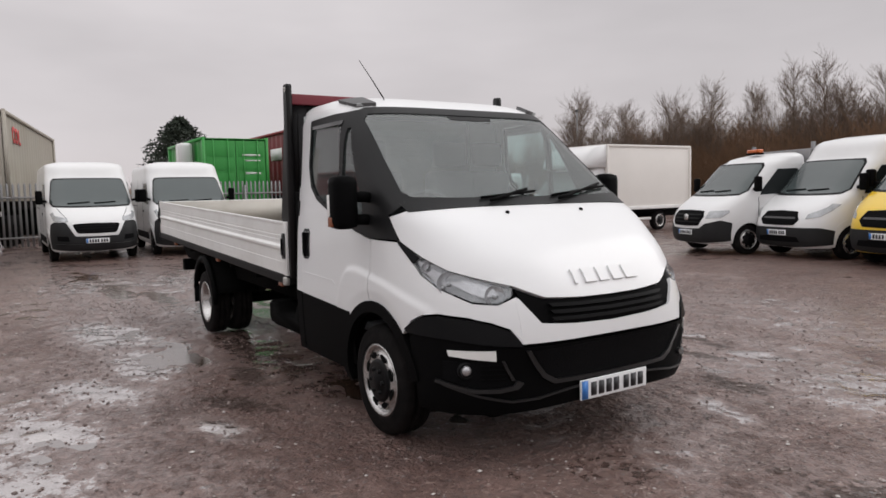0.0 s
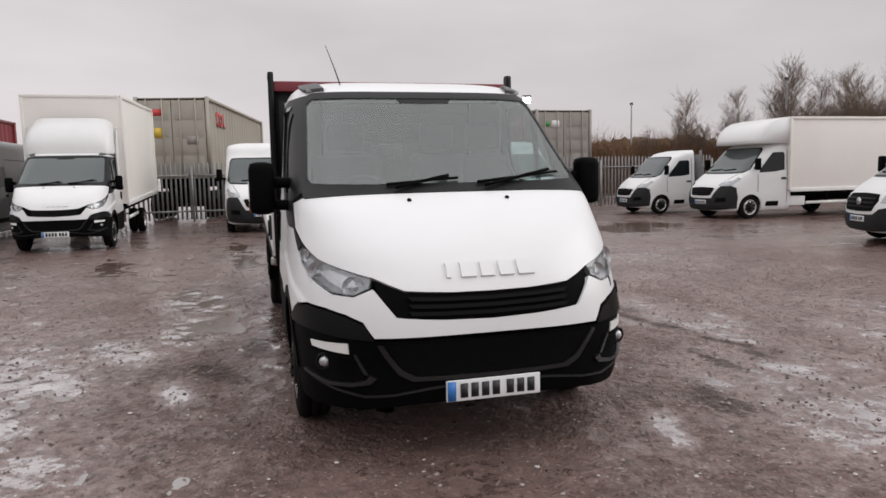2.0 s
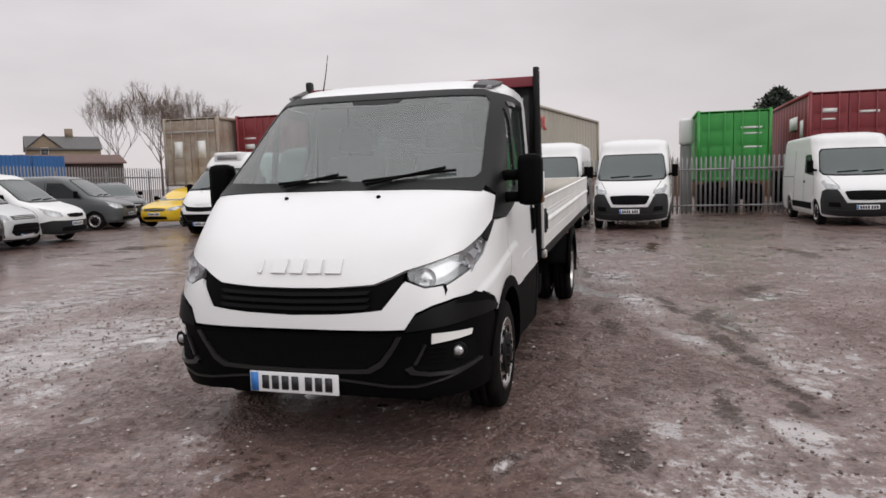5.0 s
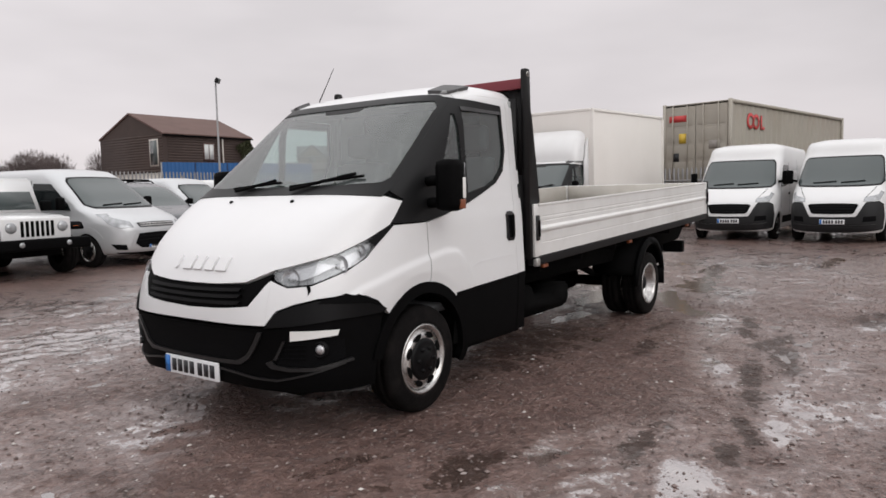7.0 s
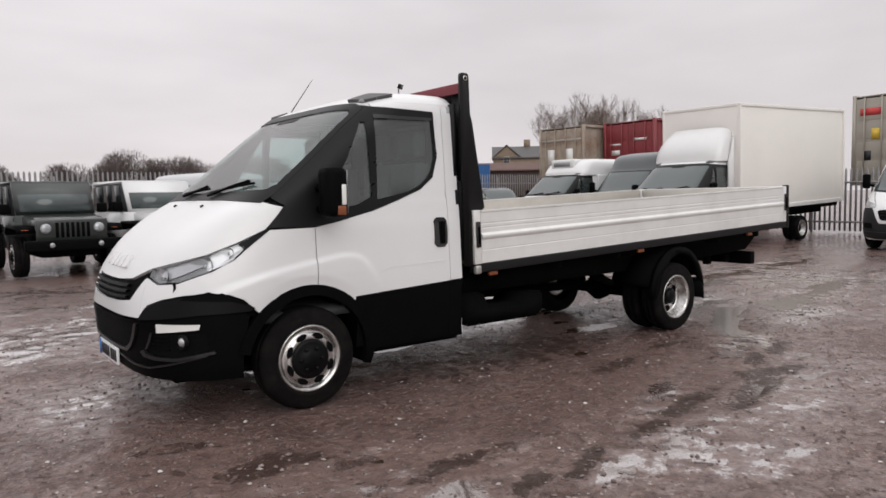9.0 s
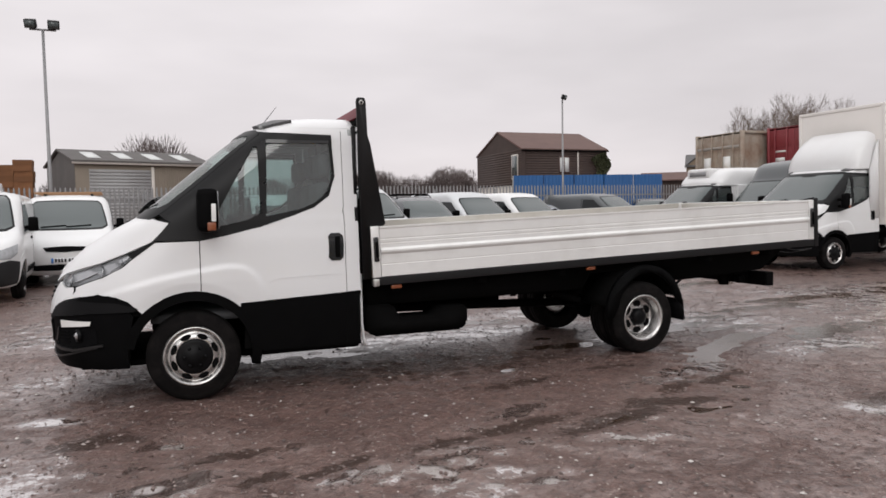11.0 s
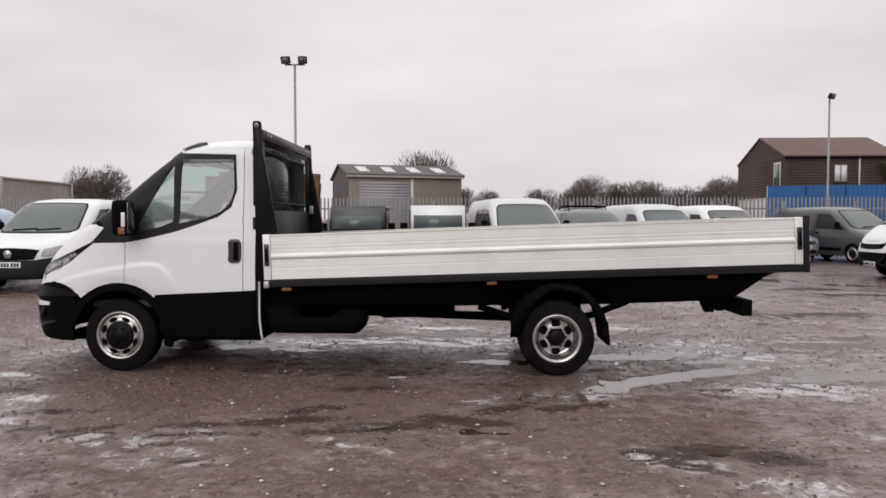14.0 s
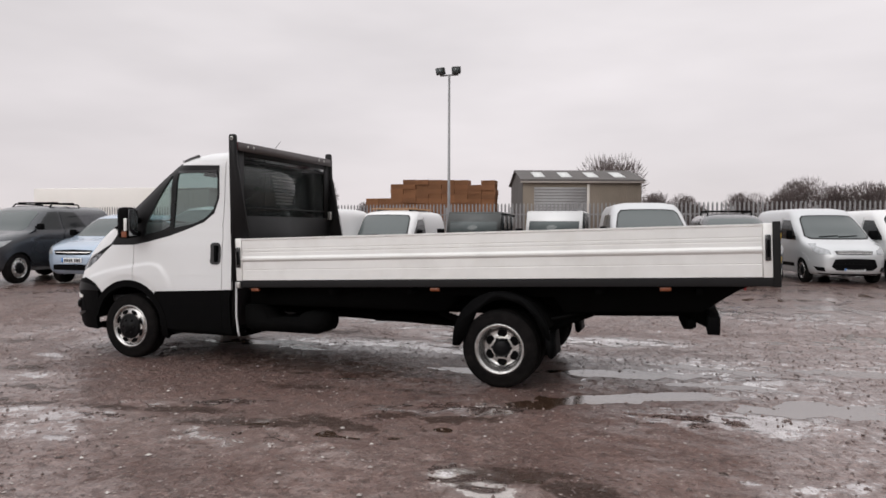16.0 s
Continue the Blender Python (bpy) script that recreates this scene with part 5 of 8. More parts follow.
    # sloped under-bed brace and rear lamp
    part("rear_lamp", box(6.04, 6.06, *yy(0.50, 0.70), 0.90, 0.945, 0.006), "red_lens", truck, "red rear lamp cluster")
    part("mud_flap_stay", tube([(4.5, s * 0.9, 0.62), (4.75, s * 0.7, 0.66)], 0.014, 6), "dark", truck)
    part("sill_step", box(0.50, 1.28, *yy(0.70, 0.93), 0.30, 0.36, 0.02), "black", truck)
# headboard with dark mesh window, red top rail
hb = part("headboard_panel", box(1.325, 1.350, -0.965, 0.965, 0.90, 1.52), "charcoal", truck, "charcoal steel headboard")
for y0, y1, z0, z1 in ((-0.965, -0.84, 1.52, 2.20), (0.84, 0.965, 1.52, 2.20), (-0.84, 0.84, 2.12, 2.20)):
    part("headboard_frame", box(1.325, 1.350, y0, y1, z0, z1), "charcoal", hb)
for y in (-0.40, 0.42):
    part("guard_post", box(1.296, 1.312, y - 0.012, y + 0.012, 1.52, 2.12), "charcoal", hb)
for z in (1.60, 2.07):
    part("guard_rail", box(1.330, 1.345, -0.84, 0.84, z - 0.008, z + 0.008), "charcoal", hb)
for k in range(9):
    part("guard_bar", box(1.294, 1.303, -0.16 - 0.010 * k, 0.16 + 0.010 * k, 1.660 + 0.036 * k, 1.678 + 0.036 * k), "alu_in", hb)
part("mesh_pane", box(1.318, 1.322, -0.84, 0.84, 1.52, 2.12), "mesh_pane", hb, "dark see-through mesh of the headboard")
part("strap_hook", box(1.352, 1.40, 0.90, 0.94, 1.50, 1.60, 0.008), "bolt", hb, "bright steel strap hook")
rail = part("headboard_rail", box(1.300, 1.365, -0.965, 0.965, 2.175, 2.255, 0.008), "red_rail", truck, "dark red headboard top rail")
part("rail_plate", box(1.3665, 1.3705, -0.962, 0.962, 2.165, 2.252), "rail_grey", rail, "dull grey rear face of the rail")
for y in (-0.80, -0.70, 0.66, 0.78):
    part("rail_hole", lathe([(0.001, 0), (0.014, 0), (0.014, 0.004), (0.001, 0.004)], 12, None, Matrix.Translation((1.3708, y, 2.215)) @ Euler((0, 0, radians(-90))).to_matrix().to_4x4()), "bolt", rail)
part("tail_board", tilted(box(LB - 0.03, LB, -0.99, 0.99, 0.0, 0.415, 0.006)), "alu", truck, "aluminium tail board")
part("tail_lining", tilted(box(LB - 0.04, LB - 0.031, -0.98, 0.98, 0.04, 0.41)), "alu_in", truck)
part("underrun_bar", box(5.76, 5.86, -0.84, 0.84, 0.54, 0.69, 0.012), "black", truck, "black rear underrun bar")
for s in (-1, 1):
    part("underrun_stay", prism([(5.45, 0.80), (5.70, 0.84), (5.78, 0.70), (5.78, 0.56), (5.69, 0.60)], s * 0.55 - 0.03, s * 0.55 + 0.03), "dark", truck)
part("tow_bracket", prism([(5.52, 0.70), (5.60, 0.70), (5.66, 0.60), (5.66, 0.52), (5.58, 0.52), (5.54, 0.60)], -0.40, -0.34), "dark", truck)
part("wiring_socket", box(5.60, 5.68, -0.62, -0.54, 0.56, 0.64, 0.015), "black", truck)
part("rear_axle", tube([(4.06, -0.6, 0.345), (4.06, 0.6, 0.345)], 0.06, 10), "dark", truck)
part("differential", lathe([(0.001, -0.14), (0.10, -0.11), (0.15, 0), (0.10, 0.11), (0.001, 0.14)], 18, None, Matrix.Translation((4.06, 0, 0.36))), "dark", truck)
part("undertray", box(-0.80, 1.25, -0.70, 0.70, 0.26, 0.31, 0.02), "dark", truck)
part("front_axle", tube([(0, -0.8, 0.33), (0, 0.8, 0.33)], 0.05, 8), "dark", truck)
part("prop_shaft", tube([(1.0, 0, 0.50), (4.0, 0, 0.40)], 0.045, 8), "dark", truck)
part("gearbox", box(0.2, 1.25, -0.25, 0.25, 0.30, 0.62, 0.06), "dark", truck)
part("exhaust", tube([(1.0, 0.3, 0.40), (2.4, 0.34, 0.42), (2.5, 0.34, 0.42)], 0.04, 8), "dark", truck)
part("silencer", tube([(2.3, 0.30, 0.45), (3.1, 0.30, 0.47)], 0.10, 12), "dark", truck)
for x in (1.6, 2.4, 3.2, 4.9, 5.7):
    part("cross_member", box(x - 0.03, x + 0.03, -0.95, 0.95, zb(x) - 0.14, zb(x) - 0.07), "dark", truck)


# ---- ground: one sheet to the horizon, uneven where the camera walks, with standing water in its hollows ----
rng_g = np.random.default_rng(4)
LATTICE = rng_g.random((256, 256))


def value_noise(x, y, cell):
    u, v = np.asarray(x) / cell + 500.37, np.asarray(y) / cell + 500.71
    i, j = np.floor(u).astype(int), np.floor(v).astype(int)
    a, b = u - i, v - j
    a, b = a * a * (3 - 2 * a), b * b * (3 - 2 * b)
    g = lambda p, q: LATTICE[(i + p) % 256, (j + q) % 256]
    return g(0, 0) * (1 - a) * (1 - b) + g(1, 0) * a * (1 - b) + g(0, 1) * (1 - a) * b + g(1, 1) * a * b


# hollows with standing water, damp films and patches of dark mud: x, y, half lengths, turn, depth or strength
POOLS = [
    (4.78, -3.06, 0.12, 0.05, 12, 0.019), (2.6, -2.62, 0.14, 0.04, 12, 0.018),
    (2.53, -1.03, 0.30, 0.10, 15, 0.029), (2.75, -0.98, 0.16, 0.07, 40, 0.020), (3.44, -0.93, 0.20, 0.08, 10, 0.022), (4.70, -1.17, 0.30, 0.14, 35, 0.031), (5.0, -0.95, 0.40, 0.14, 20, 0.031), (5.6, -0.70, 0.55, 0.16, 15, 0.031),
    (5.2, 0.1, 0.9, 0.20, 10, 0.029), (5.9, 0.6, 1.0, 0.18, -10, 0.029), (7.1, 0.8, 1.3, 0.22, 5, 0.029), (6.7, -0.8, 0.8, 0.24, 10, 0.029), (8.4, 1.3, 1.5, 0.25, 0, 0.029), (8.2, -0.6, 1.3, 0.25, 12, 0.029), (6.1, -0.2, 0.6, 0.12, 0, 0.02),
    (0.75, 0.55, 0.6, 0.14, 5, 0.022), (1.5, 0.3, 0.4, 0.12, 0, 0.022), (2.7, 1.45, 0.9, 0.20, 5, 0.022), (3.6, 1.45, 0.6, 0.16, 0, 0.022), (3.7, -0.3, 0.5, 0.14, 0, 0.022), (-0.94, -1.15, 0.10, 0.03, -30, 0.017),
    (4.5, 1.75, 0.6, 0.22, 10, 0.020), (3.0, 1.75, 0.4, 0.16, 0, 0.020), (11.6, -8.0, 1.1, 0.9, 0, 0.040), (12.4, -9.2, 1.0, 0.8, 0, 0.036), (10.2, 7.6, 1.2, 0.4, 10, 0.028), (10.6, 6.6, 0.8, 0.25, 0, 0.026),
    (10.0, 10.0, 1.2, 0.4, 0, 0.028), (11.8, 8.6, 1.0, 0.3, 0, 0.026), (9.6, -4.5, 1.2, 0.22, 10, 0.022), (10.5, -2.0, 1.4, 0.25, 0, 0.022), (11.5, 1.5, 1.2, 0.25, 0, 0.022), (9.0, 3.6, 1.4, 0.25, 10, 0.022), (7.8, 8.4, 1.2, 0.25, 0, 0.022),
]
FILMS = [
    (4.7, 1.9, 1.2, 0.5, 10, 0.9), (3.0, 1.85, 0.8, 0.35, 0, 0.9), (2.2, 2.35, 0.7, 0.3, 30, 0.85), (1.3, 2.7, 0.6, 0.25, 30, 0.85), (0.4, 2.8, 0.5, 0.25, 20, 0.8), (0.76, 1.78, 0.45, 0.14, 15, 0.8), (-0.4, 2.4, 0.6, 0.22, 10, 0.75), (-0.1, 3.9, 0.8, 0.35, 60, 0.75),
    (0.75, -2.9, 0.5, 0.14, 20, 0.70), (-0.22, -2.66, 0.42, 0.18, 12, 0.95), (2.1, -2.2, 0.7, 0.16, 22, 0.78), (-0.95, -1.12, 0.30, 0.12, -20, 0.85), (-0.25, -1.95, 0.4, 0.16, 0, 0.7), (-0.2, -2.75, 0.35, 0.16, 0, 0.85), (1.65, -3.37, 0.22, 0.08, 0, 0.8), (1.3, -3.3, 1.0, 0.3, 8, 0.52), (3.0, -2.75, 2.2, 0.7, 14, 0.46), (1.2, -3.0, 1.4, 0.45, 12, 0.50), (3.9, -1.75, 1.0, 0.3, 15, 0.66), (-0.1, -3.1, 0.9, 0.5, 0, 0.48),
    (4.45, -3.20, 0.50, 0.20, -30, 0.95), (5.0, -3.62, 0.6, 0.24, -10, 0.62), (6.4, -2.7, 0.8, 0.3, 10, 0.55), (4.2, -1.75, 0.5, 0.14, 45, 0.8), (6.1, -1.4, 1.3, 0.5, 10, 0.70), (6.3, 0.2, 2.6, 1.5, 0, 0.56), (2.5, 0.8, 2.2, 0.5, 0, 0.78),
    (10, 0, 5, 5, 0, 0.64), (7, 6, 6, 3, 0, 0.62), (0, 7, 6, 2.5, 0, 0.60), (1.4, -5.2, 2.0, 0.6, 10, 0.50), (8, -5, 5, 2.5, 0, 0.54), (-3.5, 4.5, 2, 1, 20, 0.5), (0.5, 3.4, 3.5, 1.2, 0, 0.76), (0.2, -4.2, 3.0, 0.8, 0, 0.46), (-1.25, 0.0, 0.55, 1.1, 0, 0.50), (-2.4, 0.4, 1.2, 2.4, 0, 0.40), (-1.0, -2.4, 1.6, 0.9, 0, 0.64), (-1.5, 2.4, 1.5, 0.9, 0, 0.66), (2, 5.5, 6, 1.5, 0, 0.66),
]
MUD = [
    (4.66, -3.05, 0.27, 0.13, 12, 1.0), (5.10, -3.17, 0.20, 0.11, -12, 1.0), (2.0, -2.50, 0.42, 0.09, 10, 0.85), (2.6, -2.62, 0.45, 0.11, 12, 0.95), (3.2, -2.42, 0.42, 0.11, -10, 0.9), (3.55, -2.12, 0.26, 0.09, 30, 0.85), (1.4, -2.62, 0.30, 0.07, 15, 0.8), (0.72, -2.74, 0.26, 0.06, 20, 0.8), (0.27, -2.74, 0.2, 0.06, 5, 0.75), (4.0, -2.05, 0.32, 0.08, 15, 0.8),
    (0.2, -2.3, 0.3, 0.1, 0, 0.7), (-0.6, -1.7, 0.3, 0.14, 0, 0.8), (1.9, 1.2, 0.4, 0.12, 0, 0.8), (2.5, -1.5, 0.5, 0.1, 5, 0.7), (3.4, -1.35, 0.3, 0.08, 0, 0.7), (1.2, 1.5, 0.4, 0.14, 20, 0.8), (2.2, -0.6, 1.6, 0.5, 0, 0.6), (-2.2, -0.5, 0.5, 0.2, 10, 0.5),
]


def spots(x, y, rows):
    """The strongest of the listed soft oval patches at a place."""
    out = np.zeros_like(x)
    for cx, cy, lx, ly, turn, amount in rows:
        c, s = math.cos(radians(turn)), math.sin(radians(turn))
        u, v = (c * (x - cx) + s * (y - cy)) / lx, (-s * (x - cx) + c * (y - cy)) / ly
        out = np.maximum(out, amount * np.exp(-(u * u + v * v) * 0.9))
    return out


def ground_height(x, y):
    x, y = np.asarray(x, float), np.asarray(y, float)
    h = 0.010 * (value_noise(x, y, 2.6) - 0.5) + 0.012 * (value_noise(x * 0.7 + 31, y, 0.8) - 0.5) + 0.014 * (value_noise(x * 0.8, y + 57, 0.30) - 0.5) + 0.016 * (value_noise(x + 11, y + 3, 0.13) - 0.5) + 0.012 * (value_noise(x * 0.7 + 77, y + 5, 0.085) - 0.5)
    return h * np.clip(1.4 - np.hypot(x - 4, y) / 40, 0, 1) - 0.95 * spots(x, y, POOLS)


def graded(lo, hi, mid0, mid1, step, far_step):
    """Grid lines, close between mid0 and mid1 and widening outwards."""
    line = list(np.arange(mid0, mid1 + 1e-6, step))
    for sgn, end, base in ((1, hi, line[-1]), (-1, lo, line[0])):
        s, p = step, base
        while (p < end) if sgn > 0 else (p > end):
            s = min(s * 1.10, far_step)
            p += sgn * s
            line.append(p)
    return np.array(sorted(line))


gx, gy = graded(-600, 600, -5, 10.5, 0.04, 60), graded(-600, 600, -6, 5, 0.04, 60)
GX, GY = np.meshgrid(gx, gy, indexing="ij")
GZ = ground_height(GX, GY)
nx, ny = GX.shape
co = np.stack([GX, GY, GZ], -1).reshape(-1, 3)
ii = np.arange(nx * ny).reshape(nx, ny)
quads = np.stack([ii[:-1, :-1], ii[1:, :-1], ii[1:, 1:], ii[:-1, 1:]], -1).reshape(-1, 4)
gme = bpy.data.meshes.new("ground")
gme.vertices.add(len(co))
gme.vertices.foreach_set("co", co.ravel())
gme.loops.add(quads.size)
gme.loops.foreach_set("vertex_index", quads.ravel().astype(np.int32))
gme.polygons.add(len(quads))
gme.polygons.foreach_set("loop_start", np.arange(0, quads.size, 4, dtype=np.int32))
gme.polygons.foreach_set("use_smooth", np.ones(len(quads), bool))
gme.update(calc_edges=True)
for layer, rows in (("film", FILMS), ("mud", MUD)):
    value = spots(GX, GY, rows)
    if layer == "film":  # the whole far yard is damp
        value = np.maximum(value, 0.54 * np.clip((np.hypot(GX - 2, GY + 0.5) - 6.5) / 4, 0, 1))
    gme.attributes.new(layer, "FLOAT", "POINT").data.foreach_set("value", value.astype(np.float32).ravel())
gme.materials.append(M["ground"])
tagged(new("ground", gme), "wet brown gravel yard with mud and puddles", "ground", kind="structure")

wbm = bmesh.new()
wv = [wbm.verts.new((x, y, -0.0145)) for x, y in ((-14, -16), (26, -16), (26, 18), (-14, 18))]
wbm.faces.new(wv)
puddles = part("water", wbm, "water")
tagged(puddles, "shallow rain puddles lying in the gravel", "water", kind="structure")

prng = random.Random(11)


def pebbles():
    """Loose wet stones over the near ground."""
    bm_v, bm_f = [], []
    base = [(1, 0, 0), (0, 1, 0), (-1, 0, 0), (0, -1, 0), (0, 0, 0.7), (0, 0, -0.5)]
    tri = [(0, 1, 4), (1, 2, 4), (2, 3, 4), (3, 0, 4), (1, 0, 5), (2, 1, 5), (3, 2, 5), (0, 3, 5)]
    pts = [(prng.uniform(-6.5, 11), prng.uniform(-7, 5.5)) for _ in range(60000)]
    hs = ground_height([p[0] for p in pts], [p[1] for p in pts])
    for (x, y), h in zip(pts, hs):
        r = 0.004 + 0.013 * prng.random() ** 4
        a, k = prng.uniform(0, 6.28), len(bm_v)
        sx, sy, sz = r * prng.uniform(0.7, 1.4), r * prng.uniform(0.7, 1.3), r * prng.uniform(0.5, 1.0)
        c, s = math.cos(a), math.sin(a)
        for u, v, w in base:
            u, v = u * sx * prng.uniform(0.8, 1.2), v * sy * prng.uniform(0.8, 1.2)
            bm_v.append((x + c * u - s * v, y + s * u + c * v, h + 0.25 * r + w * sz))
        bm_f += [(k + i, k + j, k + l) for i, j, l in tri]
    me = bpy.data.meshes.new("pebbles")
    me.from_pydata(bm_v, [], bm_f)
    me.materials.append(M["stone"])
    return tagged(new("pebbles", me), "loose wet grey and brown pebbles on the yard", "gravel", kind="stuff")


pebbles()


# ---- fences ----
def fence_run(x0, y0, x1, y1, height, label):
    """Palisade fence in panels: post, two rails and spiked pales."""
    d = Vector((x1 - x0, y1 - y0, 0))
    n = max(1, round(d.length / 2.75))
    u = d.normalized()
    turn = math.degrees(math.atan2(u.y, u.x))
    w = d.length / n
    first = None
    for k in range(n):
        p = Vector((x0, y0, 0)) + u * (w * k)
        m = pose(p.x, p.y, 0, 0, 0, turn)
        if first is None:
            first = thing("fence_panel", label, "fence", m, "palisade fence panels")
            part("post", box(-0.03, 0.03, 0.02, 0.08, -0.1, height - 0.15), "steel", first)
            for z in (0.35, height - 0.45):
                part("rail", box(0.0, w, 0.004, 0.04, z - 0.03, z + 0.03), "steel", first)
            np_ = int(w / 0.152)
            first_pale = part("pale", prism([(-0.034, 0.06), (0.034, 0.06), (0.034, height - 0.07), (0.016, height - 0.02), (0.012, height), (-0.012, height), (-0.016, height - 0.02), (-0.034, height - 0.07)], -0.004, 0.002), "steel", first)
            first_pale.location.x = 0.5 * w / np_
            for i in range(1, np_):
                pale = new("pale", first_pale.data)
                pale.parent = first
                pale.location.x = (i + 0.5) * w / np_
        else:
            copy_thing(first, m)


fence_run(21.6, -18, 21.6, 11, 2.05, "grey galvanised palisade fence panel beside the yard")
fence_run(-34, 20.5, 32, 20.5, 2.4, "grey galvanised palisade fence panel behind parked vehicles")


# ---- shipping containers on trailers behind the fence ----
def container(x, y, length, top, paint, label, signs=(), turn=0, base=1.5):
    """A steel container, door end at local x = 0, with corrugated sides, door bars and corner posts, on a skeletal trailer."""
    root = thing("shipping_container", label, "container", pose(x, y, 0, 0, 0, turn), "shipping containers")
    h0, h1, hw = base, top, 1.22
    prof = []
    n = int(length / 0.28)
    for i in range(n + 1):
        a = 0.06 + (length - 0.12) * i / n
        o = 0.0 if i % 2 else -0.035
        prof += [(a - 0.05, hw - 0.02 + o), (a + 0.05, hw - 0.02 + o)]
    body = bmesh.new()
    for s in (-1, 1):
        lo = [body.verts.new((a, s * o, h0 + 0.12)) for a, o in prof]
        hi = [body.verts.new((a, s * o, h1 - 0.08)) for a, o in prof]
        for i in range(len(prof) - 1):
            body.faces.new((lo[i], lo[i + 1], hi[i + 1], hi[i]))
    bmesh.ops.recalc_face_normals(body, faces=body.faces)
    part("corrugated_sides", body, paint, root, smooth=False)
    part("container_roof", box(0.03, length - 0.03, -hw + 0.03, hw - 0.03, h1 - 0.06, h1 - 0.03), paint, root)
    part("container_base", box(0.0, length, -hw, hw, h0, h0 + 0.14), paint, root)
    part("end_wall", box(length - 0.05, length, -hw, hw, h0, h1), paint, root)
    for s in (-1, 1):
        part("top_rail", box(0, length, s * hw - 0.04, s * hw + 0.04, h1 - 0.11, h1), paint, root)
        for xx in (0.0, length - 0.14):
            part("corner_post", box(xx - 0.005, xx + 0.145, s * hw - 0.07, s * hw + 0.03, h0, h1 + 0.005), paint, root)
        door = part("container_door", box(0.02, 0.07, min(s * 0.01, s * 1.16), max(s * 0.01, s * 1.16), h0 + 0.14, h1 - 0.12, 0.01), paint, root)
        for k in range(4):
            z = h0 + 0.3 + k * (h1 - h0 - 0.5) / 4
            part("door_panel", box(0.008, 0.022, min(s * 0.10, s * 1.08), max(s * 0.10, s * 1.08), z, z + (h1 - h0 - 0.5) / 4 - 0.12, 0.004), paint, door)
        for yb in (0.30, 0.85):
            part("lock_bar", tube([(-0.02, s * yb, h0 + 0.08), (-0.02, s * yb, h1 - 0.08)], 0.022, 6), paint, door)
        # trailer wheels and leg
        part("trailer_rail", box(0.2, length - 0.2, s * 0.45 - 0.07, s * 0.45 + 0.07, h0 - 0.35, h0), "dark", root)
        for xx in (1.2, 2.5):
            part("trailer_wheel", lathe([(0.25, -0.17), (0.50, -0.17), (0.52, 0), (0.50, 0.17), (0.25, 0.17)], 24, None, Matrix.Translation((xx, s * 0.95, 0.52))), "rubber", root)
    part("trailer_axle", box(1.0, 2.7, -0.9, 0.9, 0.45, 0.60), "dark", root)
    part("landing_leg", box(length - 2.2, length - 2.05, -0.7, 0.7, 0.0, h0 - 0.3), "dark", root)
    part("trailer_bogie", box(0.9, 2.8, -0.5, 0.5, 0.58, h0 - 0.33), "dark", root)
    for kind, a0, a1, z0, z1, m_ in signs:
        if kind == "end":
            part("marking_panel", box(0.002, 0.006, a0, a1, z0, z1), m_, root)
        elif kind == "ring":
            ring = lathe([(0.16, 0.0), (0.27, 0.0), (0.27, 0.012), (0.16, 0.012), (0.16, 0.0)], 20, None, Matrix.Translation(((a0 + a1) / 2, -hw - 0.006, (z0 + z1) / 2)) @ Matrix.Diagonal(((a1 - a0) / 0.54, 1, (z1 - z0) / 0.54, 1)))
            part("marking_ring", ring, m_, root)
        elif kind == "side":
            part("marking_panel", box(a0, a1, -hw - 0.004, -hw + 0.012, z0, z1), m_, root)
        else:
            part("marking_panel", box(a0, a1, hw - 0.012, hw + 0.004, z0, z1), m_, root)
    return root


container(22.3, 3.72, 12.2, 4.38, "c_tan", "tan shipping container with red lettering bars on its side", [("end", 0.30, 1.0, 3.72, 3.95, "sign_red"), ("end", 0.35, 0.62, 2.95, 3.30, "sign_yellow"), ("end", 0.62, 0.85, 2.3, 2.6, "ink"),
    ("ring", 1.50, 2.15, 3.42, 4.0, "sign_red"), ("ring", 2.0, 2.62, 3.42, 3.98, "sign_red"), ("side", 2.74, 2.86, 3.44, 3.96, "sign_red"), ("side", 2.87, 3.10, 3.44, 3.54, "sign_red"), ("end", -0.9, -0.5, 2.7, 3.0, "c_grey")], turn=-10)
container(23.3, -5.05, 6.1, 3.75, "c_green", "bright green shipping container behind the fence", [("end", -0.95, -0.25, 3.05, 3.12, "sign_white"), ("end", -0.95, -0.35, 2.85, 2.90, "sign_white"), ("end", -0.95, -0.35, 2.35, 2.42, "sign_white")], base=1.15)
reefer = thing("fridge_unit", "white refrigeration unit beside the green container", "machine", pose(25.0, -3.75, 0))
part("unit_body", box(-0.35, 0.35, -0.02, 0.5, 2.6, 3.62, 0.12), "van_white", reefer)
part("unit_stand", box(-0.25, 0.25, 0.05, 0.45, 0.0, 2.6, 0.02), "steel", reefer)
container(22.9, -8.68, 12.2, 4.2, "c_red", "maroon shipping container with white marking bars", [("end", 0.35, 0.85, 3.45, 3.6, "sign_white"), ("end", 0.4, 0.85, 3.2, 3.26, "sign_white"), ("end", -0.95, -0.3, 3.4, 3.48, "sign_white"), ("left", 2.0, 3.4, 3.0, 3.5, "sign_white"), ("left", 1.0, 1.5, 2.6, 3.3, "sign_white")])
